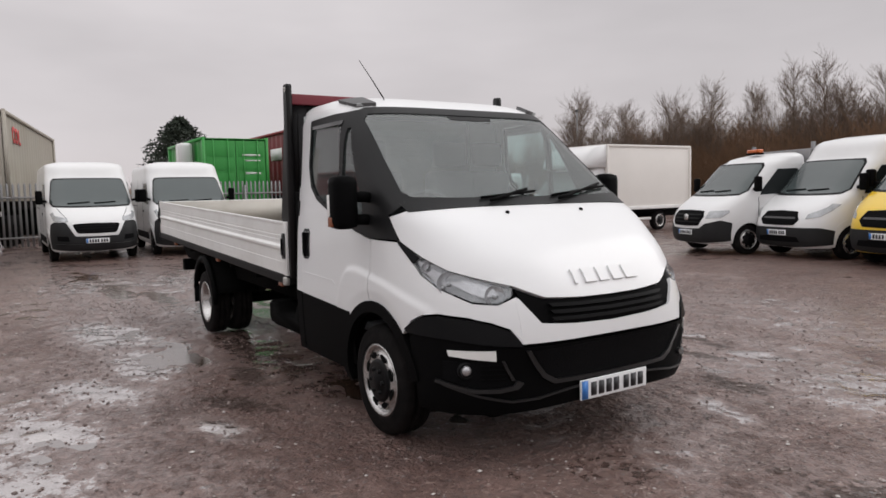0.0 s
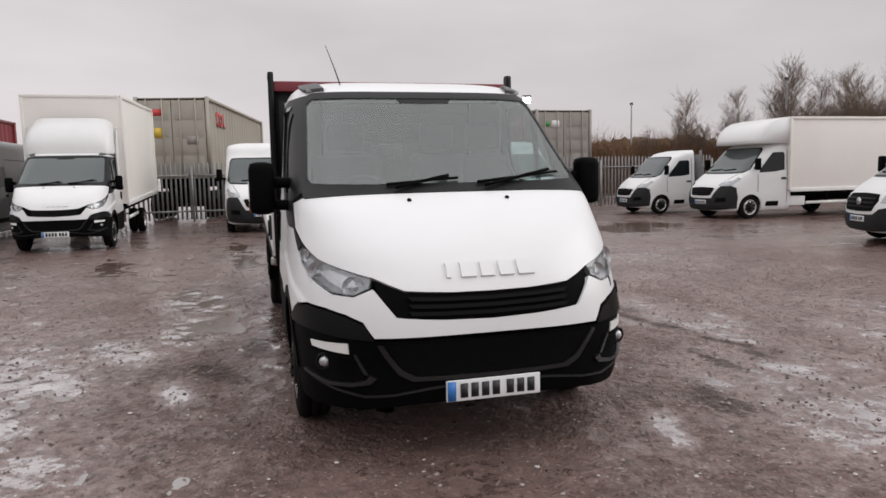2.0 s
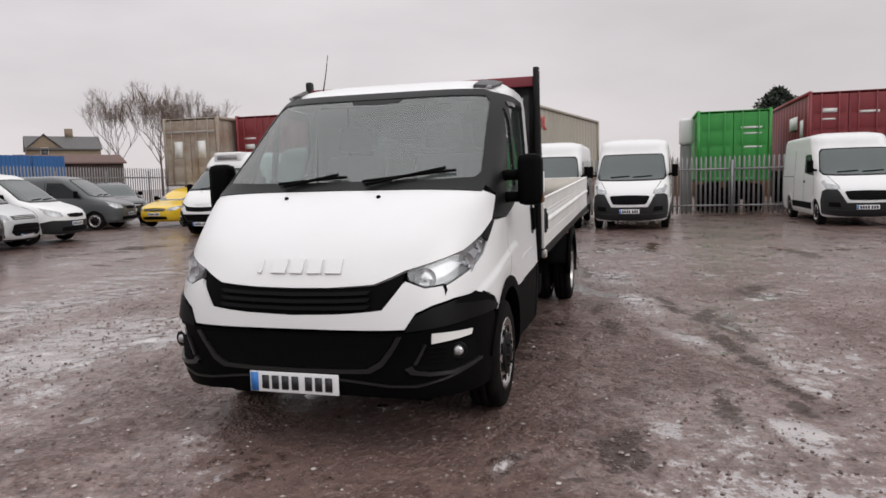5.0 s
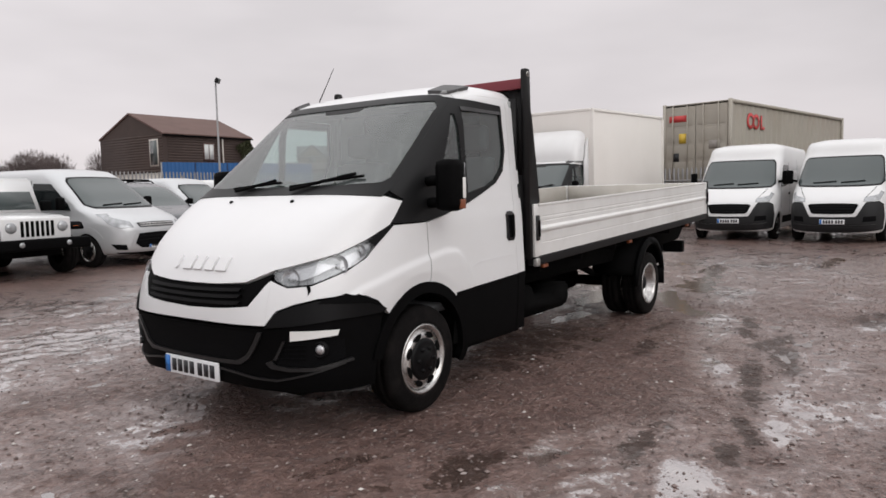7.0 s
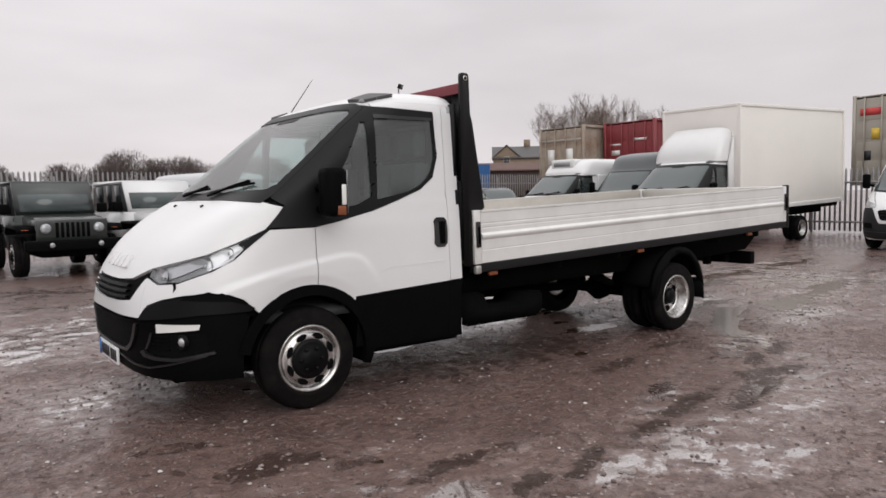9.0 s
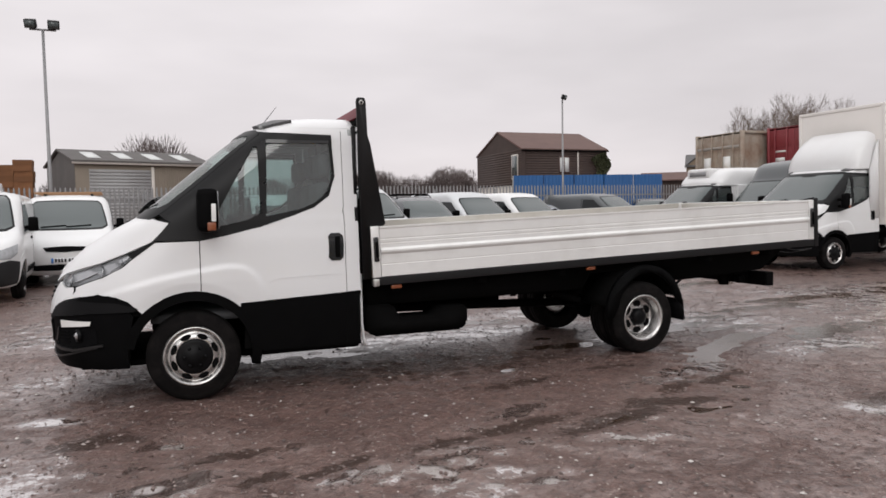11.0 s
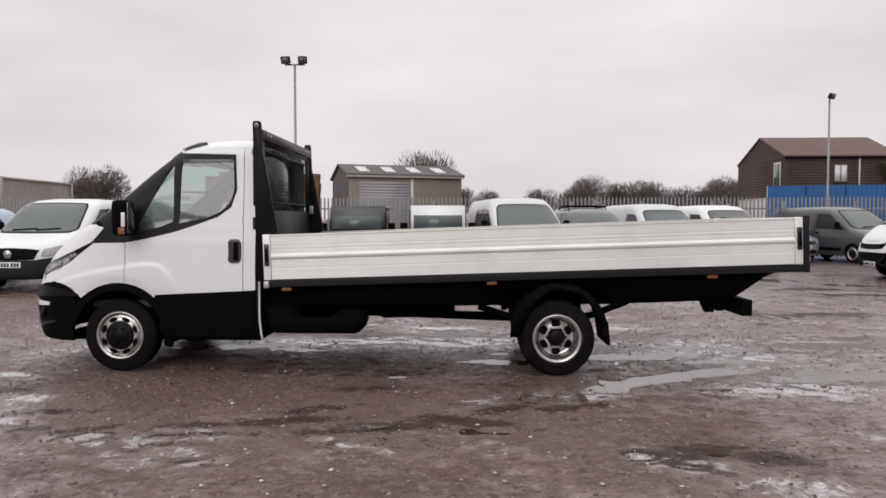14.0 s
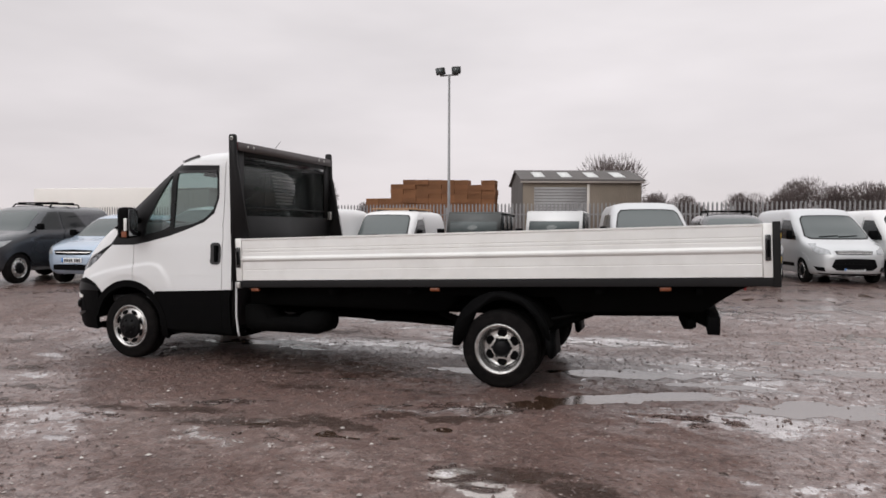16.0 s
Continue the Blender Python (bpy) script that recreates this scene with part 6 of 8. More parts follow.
container(22.9, -11.72, 12.2, 4.05, "c_grey", "grey brown weathered shipping container with two doors", [("end", 0.2, 0.55, 3.3, 3.6, "sign_white"), ("end", 0.65, 0.85, 3.35, 3.55, "c_green"), ("end", 0.3, 0.6, 2.2, 2.35, "sign_white")])
container(20.35, 15.75, 6.1, 4.25, "c_rust", "rusty tan shipping container with patched doors", [("end", 0.35, 0.75, 2.6, 3.3, "sign_white"), ("end", -0.7, -0.25, 2.6, 3.3, "sign_white"), ("end", -1.15, 1.15, 3.6, 3.72, "c_grey")])
container(21.5, 13.1, 12.2, 4.32, "c_red", "maroon shipping container with white lettering bars", [("end", 0.3, 0.9, 3.35, 3.42, "sign_white"), ("end", 0.4, 0.85, 2.95, 3.15, "sign_white"), ("end", -0.9, -0.3, 3.5, 3.6, "sign_white"), ("side", 6.0, 6.5, 2.35, 2.75, "sign_white"), ("side", 6.7, 9.5, 2.35, 2.75, "sign_white"), ("side", 7.2, 9.0, 2.9, 3.0, "sign_white")])


# ---- buildings ----
def barn():
    """Brown clad building with a tiled gable roof and a pale base, blue sheeting in front."""
    root = thing("brown_building", "dark brown clad building with a tiled pitched roof", "building", pose(23.2, 38, 0))
    part("base_wall", box(0.05, 7.0, 0.05, 7.6, -0.1, 3.1), "render_w", root, "pale rendered base wall")
    part("gable_wall", prism([(0, 3.1), (7.7, 3.1), (7.7, 5.6), (3.85, 7.1), (0, 5.6)], 0.0, 0.3, axis="x"), "brown_clad", root, smooth=False)
    part("long_wall", box(0.3, 7.1, 0.0, 7.7, 3.1, 5.62), "brown_clad", root)
    for k in range(14):
        z = 3.12 + k * 0.178
        part("cladding_board", box(0.31, 7.12, -0.028, -0.003, z, z + 0.174), "brown_clad", root)
        part("cladding_board", box(-0.028, -0.003, 0.0, 7.7, z, z + 0.174), "brown_clad", root)
    part("pitched_roof", prism([(-0.10, 5.55), (3.85, 7.12), (7.80, 5.55), (7.80, 5.66), (3.85, 7.24), (-0.10, 5.66)], -0.08, 7.2, axis="x"), "brown_roof", root, smooth=False)
    win = part("window", box(-0.07, -0.03, 0.5, 1.5, 3.5, 5.3), "render_w", root, "tall white framed window")
    part("pane", box(-0.078, -0.072, 0.6, 1.4, 3.6, 5.2), "far_glass", win)
    win = part("window", box(3.0, 3.9, -0.075, -0.03, 3.9, 5.1), "brown_roof", root)
    part("pane", box(3.08, 3.42, -0.085, -0.077, 4.0, 5.02), "skylight", win)
    part("pane", box(3.48, 3.82, -0.085, -0.077, 4.0, 5.02), "skylight", win)
    part("downpipe", tube([(4.6, -0.07, 3.1), (4.6, -0.07, 5.5)], 0.06, 6), "render_w", root)
    part("gutter", box(-0.08, 7.2, -0.20, -0.10, 5.48, 5.58), "dark", root)
    irnd, leaves = random.Random(91), bmesh.new()
    for _ in range(2600):
        u, z = irnd.random() ** 0.6, irnd.uniform(3.0, 5.5)
        p = Vector((5.9 + 1.25 * u + 0.25 * math.sin(z * 3.1), -0.04 - 0.16 * irnd.random(), z - 0.5 * (1 - u)))
        d, e = (Vector((irnd.uniform(-1, 1), irnd.uniform(-1, 1), irnd.uniform(-1, 1))).normalized() * 0.07 for _ in range(2))
        leaves.faces.new([leaves.verts.new(p + q) for q in (d, e, -d, -e)])
    tagged(part("ivy", leaves, "ivy", root, "dark green ivy on the wall end", False), kind="stuff")
    sh = thing("blue_sheet_fence", "bright blue painted sheet hoarding", "hoarding", pose(20.5, 34, 0, 0, 0, -12))
    for k in range(5):
        part("blue_panel", prism([(k * 2.06 + (i // 2) * 0.12 + (0.02 if i % 2 else 0), (0.03 if (i // 2) % 2 else 0) + (0 if i < 34 else 0)) for i in range(34)] + [(k * 2.06 + 2.04, 0.08), (k * 2.06, 0.08)], 0.1, 3.52, axis="z"), "blue_sheet", sh, smooth=False)
    part("sheet_post", box(-0.06, 0.0, -0.02, 0.08, 0, 3.5), "steel", sh)


barn()


def shed():
    root = thing("metal_shed", "low grey and brown sheet shed with a roller door", "building", pose(-6.05, 45.5, 0, 0, 0, 19.6) @ Matrix.Diagonal((0.94, 1, 1, 1)))
    part("shed_wall", box(0, 9.6, 0, 8, -0.1, 5.0), "brown_sheet", root)
    # End walls take the dark roof colour, which paints in the gable's shade.
    part("end_wall", prism([(0, -0.1), (8, -0.1), (8, 5.0), (4, 5.95), (0, 5.0)], -0.05, -0.003, axis="x"), "roof_and_shade", root, "sheeted end wall with its shade painted dark", False)
    part("end_wall", prism([(0, -0.1), (8, -0.1), (8, 5.0), (4, 5.95), (0, 5.0)], 9.603, 9.65, axis="x"), "roof_and_shade", root, smooth=False)
    for k in range(24):
        part("wall_rib", box(5.55 + k * 0.168, 5.6 + k * 0.168, -0.03, -0.003, 0, 4.9), "brown_sheet", root)
    part("roller_door", box(0.9, 5.2, -0.06, -0.004, 0, 4.55), "grey_sheet", root, "grey roller shutter door")
    for k in range(20):
        part("door_slat", box(0.92, 5.18, -0.075, -0.061, 0.05 + k * 0.225, 0.22 + k * 0.225), "grey_sheet", root)
    part("door_frame", box(5.2, 5.42, -0.08, -0.004, 0, 4.8), "render_w", root)
    part("eaves_gutter", box(-0.2, 9.8, -0.25, -0.08, 4.88, 5.08), "render_w", root)
    roof = prism([(-0.3, 5.02), (4.0, 6.05), (8.3, 5.02), (8.3, 5.14), (4.0, 6.17), (-0.3, 5.14)], -0.25, 9.85, axis="x")
    part("shed_roof", roof, "roof_and_shade", root, smooth=False)
    for k in range(4):
        x = 1.0 + k * 2.2
        part("skylight", prism([(0.5, 5.345), (2.8, 5.895), (2.8, 5.92), (0.5, 5.37)], x, x + 0.9, axis="x"), "skylight", root)


shed()


def pallet_stack():
    root = thing("timber_stack", "tall orange brown stack of timber pallets", "pallets", pose(-18.1, 48, 0))
    shared = None
    for lay in range(14):
        for k in range(8):
            if lay > 12 and k in (0, 6):
                continue
            z = (0.02 if k else 0.03) + lay * 0.392 * (1 - 0.006 * k)
            if shared is None:
                front = [(0.0, 0.0)]
                for j in range(3):
                    z0 = 0.130 * j
                    front += [(0.0, z0 + 0.024), (0.05, z0 + 0.026), (0.05, z0 + 0.092), (0.0, z0 + 0.094), (0.0, z0 + 0.124)] + ([(0.03, z0 + 0.125), (0.03, z0 + 0.129), (0.0, z0 + 0.130)] if j < 2 else [])
                bm = prism(front + [(1.0, 0.384), (1.0, 0.0)], 0, 1.14, axis="x")
                ob = part("pallet", bm, "pallet", root, smooth=False)
                shared = ob.data
            else:
                ob = new("pallet", shared)
                ob.parent = root
            ob.location = (k * 1.15 + prng.uniform(-0.05, 0.01), prng.uniform(-0.10, 0.06), z)
            ob.rotation_euler.z = prng.uniform(-0.02, 0.02)
    for k in range(2):
        for lay in range(10):
            ob = new("pallet", shared)
            ob.parent = root
            ob.location = (-1.2 - 1.17 * k + 0.02 * (lay % 3), 0.1 * (lay % 2), 0.02 + lay * 0.392)


pallet_stack()


def house():
    root = thing("stone_house", "small brown stone house with a slate roof", "house", pose(71.0, 77.1, 1.9, 0, 0, -42))
    part("house_wall", box(0, 9, 0, 7, -2.1, 5.2), "stone_wall", root)
    part("house_gable", prism([(0, 5.2), (4.2, 5.2), (2.1, 7.0)], -0.02, 3.0), "stone_wall", root, smooth=False)
    part("house_roof", prism([(-0.3, 5.1), (3.5, 7.0), (7.3, 5.1), (7.3, 5.25), (3.5, 7.15), (-0.3, 5.25)], -0.2, 9.2, axis="x"), "slate", root, smooth=False)
    part("gable_roof", prism([(-0.25, 5.1), (2.1, 7.1), (4.45, 5.1), (4.45, 5.25), (2.1, 7.25), (-0.25, 5.25)], -0.25, 3.0), "slate", root, smooth=False)
    part("chimney", box(4.9, 5.9, 3.2, 3.9, 6.8, 8.2), "stone_wall", root)
    win = part("window", box(1.6, 2.6, -0.08, -0.03, 4.0, 5.4), "render_w", root)
    part("pane", box(1.7, 2.5, -0.09, -0.082, 4.1, 5.3), "far_glass", win)
    for x in (4.9, 6.9):
        win = part("window", box(x, x + 0.9, -0.05, -0.005, 2.6, 3.9), "render_w", root)
        part("pane", box(x + 0.08, x + 0.82, -0.06, -0.052, 2.68, 3.82), "far_glass", win)
    low = thing("brown_outbuilding", "low brown outbuilding with a dark tiled roof", "building", pose(36.2, 41.4, 0, 0, 0, -38))
    part("outbuilding_wall", box(0, 7, 0, 4, -0.1, 3.5), "brown_clad", low)
    part("outbuilding_gable", prism([(0, 3.5), (4, 3.5), (2, 4.1)], 0, 7, axis="x"), "brown_clad", low, smooth=False)
    part("outbuilding_roof", prism([(-0.25, 3.42), (2, 4.1), (4.25, 3.42), (4.25, 3.52), (2, 4.2), (-0.25, 3.52)], -0.2, 7.2, axis="x"), "brown_roof", low, smooth=False)


house()


def lorry_trailer():
    root = thing("lorry_trailer", "long white box trailer behind the fence", "trailer", pose(-34, 27, 0, 0, 0, 8))
    part("trailer_box", box(0, 10.5, 0, 2.5, 1.2, 3.85, 0.04), "cream", root)
    part("trailer_frame", box(0.2, 10.3, 0.4, 2.1, 0.8, 1.2), "dark", root)
    for x in (1.5, 2.8, 8.6):
        part("trailer_wheel", lathe([(0.2, -0.15), (0.48, -0.15), (0.5, 0), (0.48, 0.15), (0.2, 0.15)], 20, None, Matrix.Translation((x, 0.3, 0.5))), "rubber", root)
        part("trailer_wheel", lathe([(0.2, -0.15), (0.48, -0.15), (0.5, 0), (0.48, 0.15), (0.2, 0.15)], 20, None, Matrix.Translation((x, 2.2, 0.5))), "rubber", root)


lorry_trailer()


# ---- lamp posts ----
def flood_lamp(x, y, h, turn, two=True, big=1.0, lit=False):
    root = thing("flood_lamp_post", "tall grey flood lamp post" + (" with two lamp heads" if two else " with a glowing lamp head" if lit else " with one lamp head"), "lamp post", pose(x, y, 0, 0, 0, turn))
    part("pole", tube([(0, 0, -0.1), (0, 0, 1.5), (0, 0, h - 0.15)], 0.085, 10, None, 0.55), "steel", root)
    part("base_door", box(-0.05, 0.05, -0.10, -0.08, 0.5, 1.1), "steel", root)
    if two:
        part("cross_arm", box(-0.42, 0.42, -0.03, 0.03, h - 0.2, h - 0.14), "steel", root)
    for s in ((-1, 1) if two else (0,)):
        m = Matrix.Translation((s * 0.36, -0.12, h)) @ Euler((radians(25), 0, radians(8 * s))).to_matrix().to_4x4()
        hd = part("lamp_head", box(-0.19 * big, 0.19 * big, -0.11 * big, 0.09 * big, -0.15 * big, 0.15 * big, 0.03 * big, None, m), "charcoal", root)
        part("lamp_glass", box(-0.16 * big, 0.16 * big, -0.118 * big, -0.111 * big, -0.12 * big, 0.12 * big, 0, None, m), "lamp_glow" if lit else "far_glass", hd)
        part("bracket", tube([(s * 0.36, 0, h - 0.2), (s * 0.36, -0.05, h)], 0.02, 5), "steel", root)


container(-20.4, 25.1, 6.0, 3.6, "c_grey", "grey box trailer parked behind the palisade fence", turn=90)
flood_lamp(-4.2, 22.2, 8.25, 0)
flood_lamp(22.6, 31.4, 8.2, 30, False)
flood_lamp(35.6, -22.4, 5.6, 60, False, 0.5)
flood_lamp(29.07, -28.4, 6.4, 60, False, 0.5)
flood_lamp(51.2, -21.7, 7.5, -111, False, 2.0, True)


# ---- trees and hedges ----
def bare_tree(name, h, seed, depth=5, spread=0.5, kind_label="tall bare winter tree with fine branches", trunk_r=None, upright=0.35, floor_r=0.0, wood="bark"):
    """A tapered trunk with forking limbs and twigs."""
    rnd = random.Random(seed)
    root = thing(name, kind_label, "tree", None, "bare winter trees")
    trunk, limbs = bmesh.new(), bmesh.new()
    r0 = trunk_r or h * 0.016
    top = Vector((rnd.uniform(-0.3, 0.3), rnd.uniform(-0.3, 0.3), h * 0.42))
    mid = Vector((rnd.uniform(-0.15, 0.15), rnd.uniform(-0.15, 0.15), h * 0.2))
    tube([(0, 0, -0.2), mid, top], r0, 7, trunk, 0.6)

    def grow(p, d, ln, r, lev):
        q = p + d * ln * 0.5 + Vector((rnd.uniform(-1, 1), rnd.uniform(-1, 1), rnd.uniform(-0.3, 1))) * ln * 0.07
        e = q + (d + Vector((0, 0, 0.12))).normalized() * ln * 0.5
        tube([p, q, e], max(r, floor_r), 3, limbs, 0.55)
        if lev >= depth:
            for _ in range(3):
                w = (d + Vector((rnd.uniform(-1, 1), rnd.uniform(-1, 1), rnd.uniform(-0.3, 0.9))) * 0.5).normalized() * ln * rnd.uniform(0.8, 1.8)
                o = Vector((rnd.uniform(-1, 1), rnd.uniform(-1, 1), 0)).normalized() * max(0.006, floor_r * 0.8)
                limbs.faces.new([limbs.verts.new(v) for v in (e - o, e + o, e + w)])
            return
        for k in range(rnd.choice((2, 3, 3)) if lev > 0 else 3):
            ax = Vector((rnd.uniform(-1, 1), rnd.uniform(-1, 1), rnd.uniform(-0.2, 1.0) + upright)).normalized()
            nd = (d * (1 - spread) + ax * spread).normalized()
            grow(q.lerp(e, rnd.uniform(0.3, 1)), nd, ln * rnd.uniform(0.58, 0.80), r * 0.58, lev + 1)

    for k in range(6):
        a = 2 * math.pi * k / 6 + rnd.uniform(-0.4, 0.4)
        d = Vector((math.cos(a) * 0.6, math.sin(a) * 0.6, 0.8)).normalized() if k else Vector((0, 0, 1))
        grow(mid.lerp(top, rnd.uniform(0.3, 1.0)), d, h * 0.22, r0 * 0.45, 1)
    part("trunk", trunk, wood, root)
    tagged(part("branch_work", limbs, wood, root), kind="stuff")
    return root


def thicket(name, x0, y0, x1, y1, h0, h1, count, wide, seed, material, label, lean=0.35, thick=0.045):
    """A hedge or scrub of many thin stems between two points."""
    rnd = random.Random(seed)
    vs, fs = [], []
    for _ in range(count):
        t = rnd.random()
        x, y = x0 + (x1 - x0) * t + rnd.uniform(-wide, wide), y0 + (y1 - y0) * t + rnd.uniform(-wide, wide)
        wob = 0.5 + 0.5 * math.sin(t * 37 + seed) * math.sin(t * 11.3)
        h = (h0 + (h1 - h0) * rnd.random() ** 1.5) * (0.7 + 0.45 * wob)
        z0 = 0 if rnd.random() < 0.4 else rnd.uniform(0, 0.6) * h
        ln = min(h - z0, rnd.uniform(0.5, 1.3) + 0.35 * (h - z0))
        dx, dy = rnd.uniform(-lean, lean) * ln, rnd.uniform(-lean, lean) * ln
        r = rnd.uniform(0.3, 1.0) * thick * (1.4 if z0 == 0 else 1)
        k = len(vs)
        for i in range(3):
            a = 2.1 * i
            vs.append((x + r * math.cos(a), y + r * math.sin(a), z0))
        vs.append((x + dx, y + dy, z0 + ln))
        fs += [(k, k + 1, k + 3), (k + 1, k + 2, k + 3), (k + 2, k, k + 3)]
    me = bpy.data.meshes.new(name)
    me.from_pydata(vs, [], fs)
    me.materials.append(M[material])
    return tagged(new(name, me), label, "hedge", kind="stuff")


def hedge_bank(x0, y0, x1, y1, h, seed):
    """A dense overgrown bank: an uneven rounded mound."""
    rnd = random.Random(seed)
    d = Vector((x1 - x0, y1 - y0, 0))
    u = d.normalized()
    w = Vector((-u.y, u.x, 0))
    n = int(d.length / 0.22)
    bm, rows = bmesh.new(), []
    for i in range(n + 1):
        row = []
        for k in range(9):
            a = math.pi * k / 8
            q = 1 + 0.03 * math.sin(i * 0.13 + seed) + rnd.uniform(-0.06, 0.06)
            p = Vector((x0, y0, -0.1)) + u * (0.22 * i) + w * (2.2 * math.cos(a) + rnd.uniform(-0.15, 0.15)) + Vector((0, 0, max(0, h * math.sin(a) ** 0.6 * q)))
            row.append(bm.verts.new(p))
        rows.append(row)
    for p, q in zip(rows, rows[1:]):
        for k in range(8):
            bm.faces.new((p[k], p[k + 1], q[k + 1], q[k]))
    bmesh.ops.recalc_face_normals(bm, faces=bm.faces)
    tagged(part("hedge_bank", bm, "bank", None, "", False), "dense russet brown scrub bank behind the fence", "hedge")


hedge_bank(43, -14, 30, -33, 3.5, 1)
hedge_bank(30.5, -34, 2, -41, 4.2, 2)
thicket("scrub_hedge", 43, -13, 29, -32, 2.8, 4.6, 60000, 1.8, 3, "twig", "russet leafless scrub hedge beyond the yard", 0.9, 0.024)
thicket("scrub_hedge", 30, -33, 2, -40, 3.4, 6.6, 100000, 2.0, 5, "twig", "russet leafless scrub hedge beyond the yard", 0.9, 0.022)
thicket("pale_scrub", 31, -33, 2, -41, 5.0, 8.2, 30000, 2.0, 15, "pale_bark", "tall pale saplings above the scrub", 0.22, 0.018)
thicket("scrub_hedge", 40, -14, 52, 0, 1.6, 3.2, 9000, 2.2, 6, "twig", "low brown scrub beyond the containers")
thicket("far_hedge", -60, 86, 60, 86, 1.4, 2.9, 24000, 3.0, 8, "far_twig", "distant leafless field hedge", thick=0.05)
def sapling(h, seed, stems):
    """A slender upright tree: a few rising stems with side branches and twigs all the way up."""
    rnd = random.Random(seed)
    root = thing("bare_tree", "tall slender bare tree with fine upright branches", "tree", None, "bare winter trees")
    trunk, limbs = bmesh.new(), bmesh.new()

    def side(p, d, ln, r, lev):
        e = p + d * ln + Vector((rnd.uniform(-1, 1), rnd.uniform(-1, 1), rnd.uniform(0, 1.5))) * ln * 0.10
        o = d.cross(Vector((rnd.uniform(-1, 1), rnd.uniform(-1, 1), rnd.uniform(-1, 1)))).normalized() * r
        w = d.cross(o)
        ring = [limbs.verts.new(p + v) for v in (o, -0.5 * o + 0.8 * w, -0.5 * o - 0.8 * w)]
        tip = limbs.verts.new(e)
        for i in range(3):
            limbs.faces.new((ring[i], ring[(i + 1) % 3], tip))
        if lev < 3:
            for _ in range(7 if lev == 1 else 4):
                t = rnd.uniform(0.2, 0.95)
                nd = (d + Vector((rnd.uniform(-1, 1), rnd.uniform(-1, 1), rnd.uniform(-0.2, 0.8))) * 0.75).normalized()
                side(p.lerp(e, t), nd, ln * rnd.uniform(0.35, 0.65), max(0.0055, r * 0.62), lev + 1)

    for k in range(stems):
        a = 2 * math.pi * k / stems + rnd.uniform(-0.5, 0.5)
        hh = h * (1 if k == 0 else rnd.uniform(0.6, 0.95))
        lean = Vector((math.cos(a), math.sin(a), 0)) * (0.04 if k == 0 else rnd.uniform(0.12, 0.25)) * hh
        pts = [Vector((0, 0, -0.2)) + lean * (t ** 0.8) + Vector((rnd.uniform(-1, 1), rnd.uniform(-1, 1), 0)) * 0.02 * h * t + Vector((0, 0, hh * t)) for t in (0, 0.2, 0.4, 0.6, 0.8, 1.0)]
        tube(pts, h * 0.0085, 5, trunk, 0.12)
        for i in range(95):
            t = rnd.uniform(0.30, 0.98)
            j = min(4, int(t * 5))
            p = pts[j].lerp(pts[j + 1], t * 5 - j)
            b = rnd.uniform(0, 6.283)
            d = Vector((math.cos(b) * 0.65, math.sin(b) * 0.65, rnd.uniform(0.5, 1.1))).normalized()
            side(p, d, hh * rnd.uniform(0.09, 0.26) * (1.25 - 0.6 * t), 0.011, 1)
    part("trunk", trunk, "pale_bark", root)
    tagged(part("branch_work", limbs, "pale_bark", root), kind="stuff")
    return root


tree_a, tree_b, tree_c = sapling(7.3, 21, 4), sapling(7.8, 22, 3), sapling(6.3, 23, 5)
tree_a.matrix_world, tree_b.matrix_world, tree_c.matrix_world = pose(15.5, -38.5, 0), pose(19.5, -36.5, 0, 0, 0, 40), pose(23, -34, 0)
for k, (x, y, s, src) in enumerate([(12, -38, 0.95, tree_b), (17.5, -36, 1.0, tree_b), (21.3, -35.5, 0.92, tree_a), (25, -31.8, 0.85, tree_b), (27.2, -30.5, 0.8, tree_c), (29, -28.5, 0.9, tree_b), (31, -26.5, 0.78, tree_a), (32.6, -24.5, 0.72, tree_b),
        (13.6, -36.8, 0.9, tree_c), (34.5, -23, 0.6, tree_c), (9, -38.5, 1.0, tree_a), (6, -38, 0.9, tree_b), (24, -34.5, 0.95, tree_b), (28.2, -31.5, 0.9, tree_a), (37, -19.5, 0.55, tree_b), (30, -29.5, 0.86, tree_b), (14.4, -39, 0.85, tree_b), (16.4, -37.5, 1.05, tree_c), (18.6, -38.2, 0.9, tree_a), (20.4, -37.4, 1.0, tree_c), (22.2, -36.4, 0.9, tree_b), (26, -34, 0.9, tree_c), (10.6, -38.2, 1.0, tree_c), (7.6, -39, 1.0, tree_c), (33.6, -25.6, 0.7, tree_c)]):
    t = copy_thing(src, pose(x, y, 0, 0, 0, 47 * k))
    t.scale = (s, s, s)
def bushy_tree(name, h, wide, seed, label, n=15000):
    """A far leafless tree: trunk, some limbs and a round, open crown of fine twigs."""
    rnd = random.Random(seed)
    root = thing(name, label, "tree", None, "bare winter trees")
    trunk = tube([(0, 0, -0.2), (0.1, 0, h * 0.3), (0, 0.1, h * 0.55)], h * 0.016, 6, None, 0.5)
    for k in range(9):
        a = 2 * math.pi * k / 9
        tube([(0, 0, h * 0.25), (wide * 0.25 * math.cos(a), wide * 0.25 * math.sin(a), h * 0.5), (wide * 0.4 * math.cos(a), wide * 0.4 * math.sin(a), h * rnd.uniform(0.65, 0.85))], h * 0.007, 4, trunk, 0.4)
    part("trunk", trunk, "far_twig", root)
    lumps = [(Vector((rnd.uniform(-0.3, 0.3) * wide, rnd.uniform(-0.3, 0.3) * wide, h * rnd.uniform(0.45, 0.72))), rnd.uniform(0.22, 0.34) * wide) for _ in range(9)]
    vs, fs = [], []
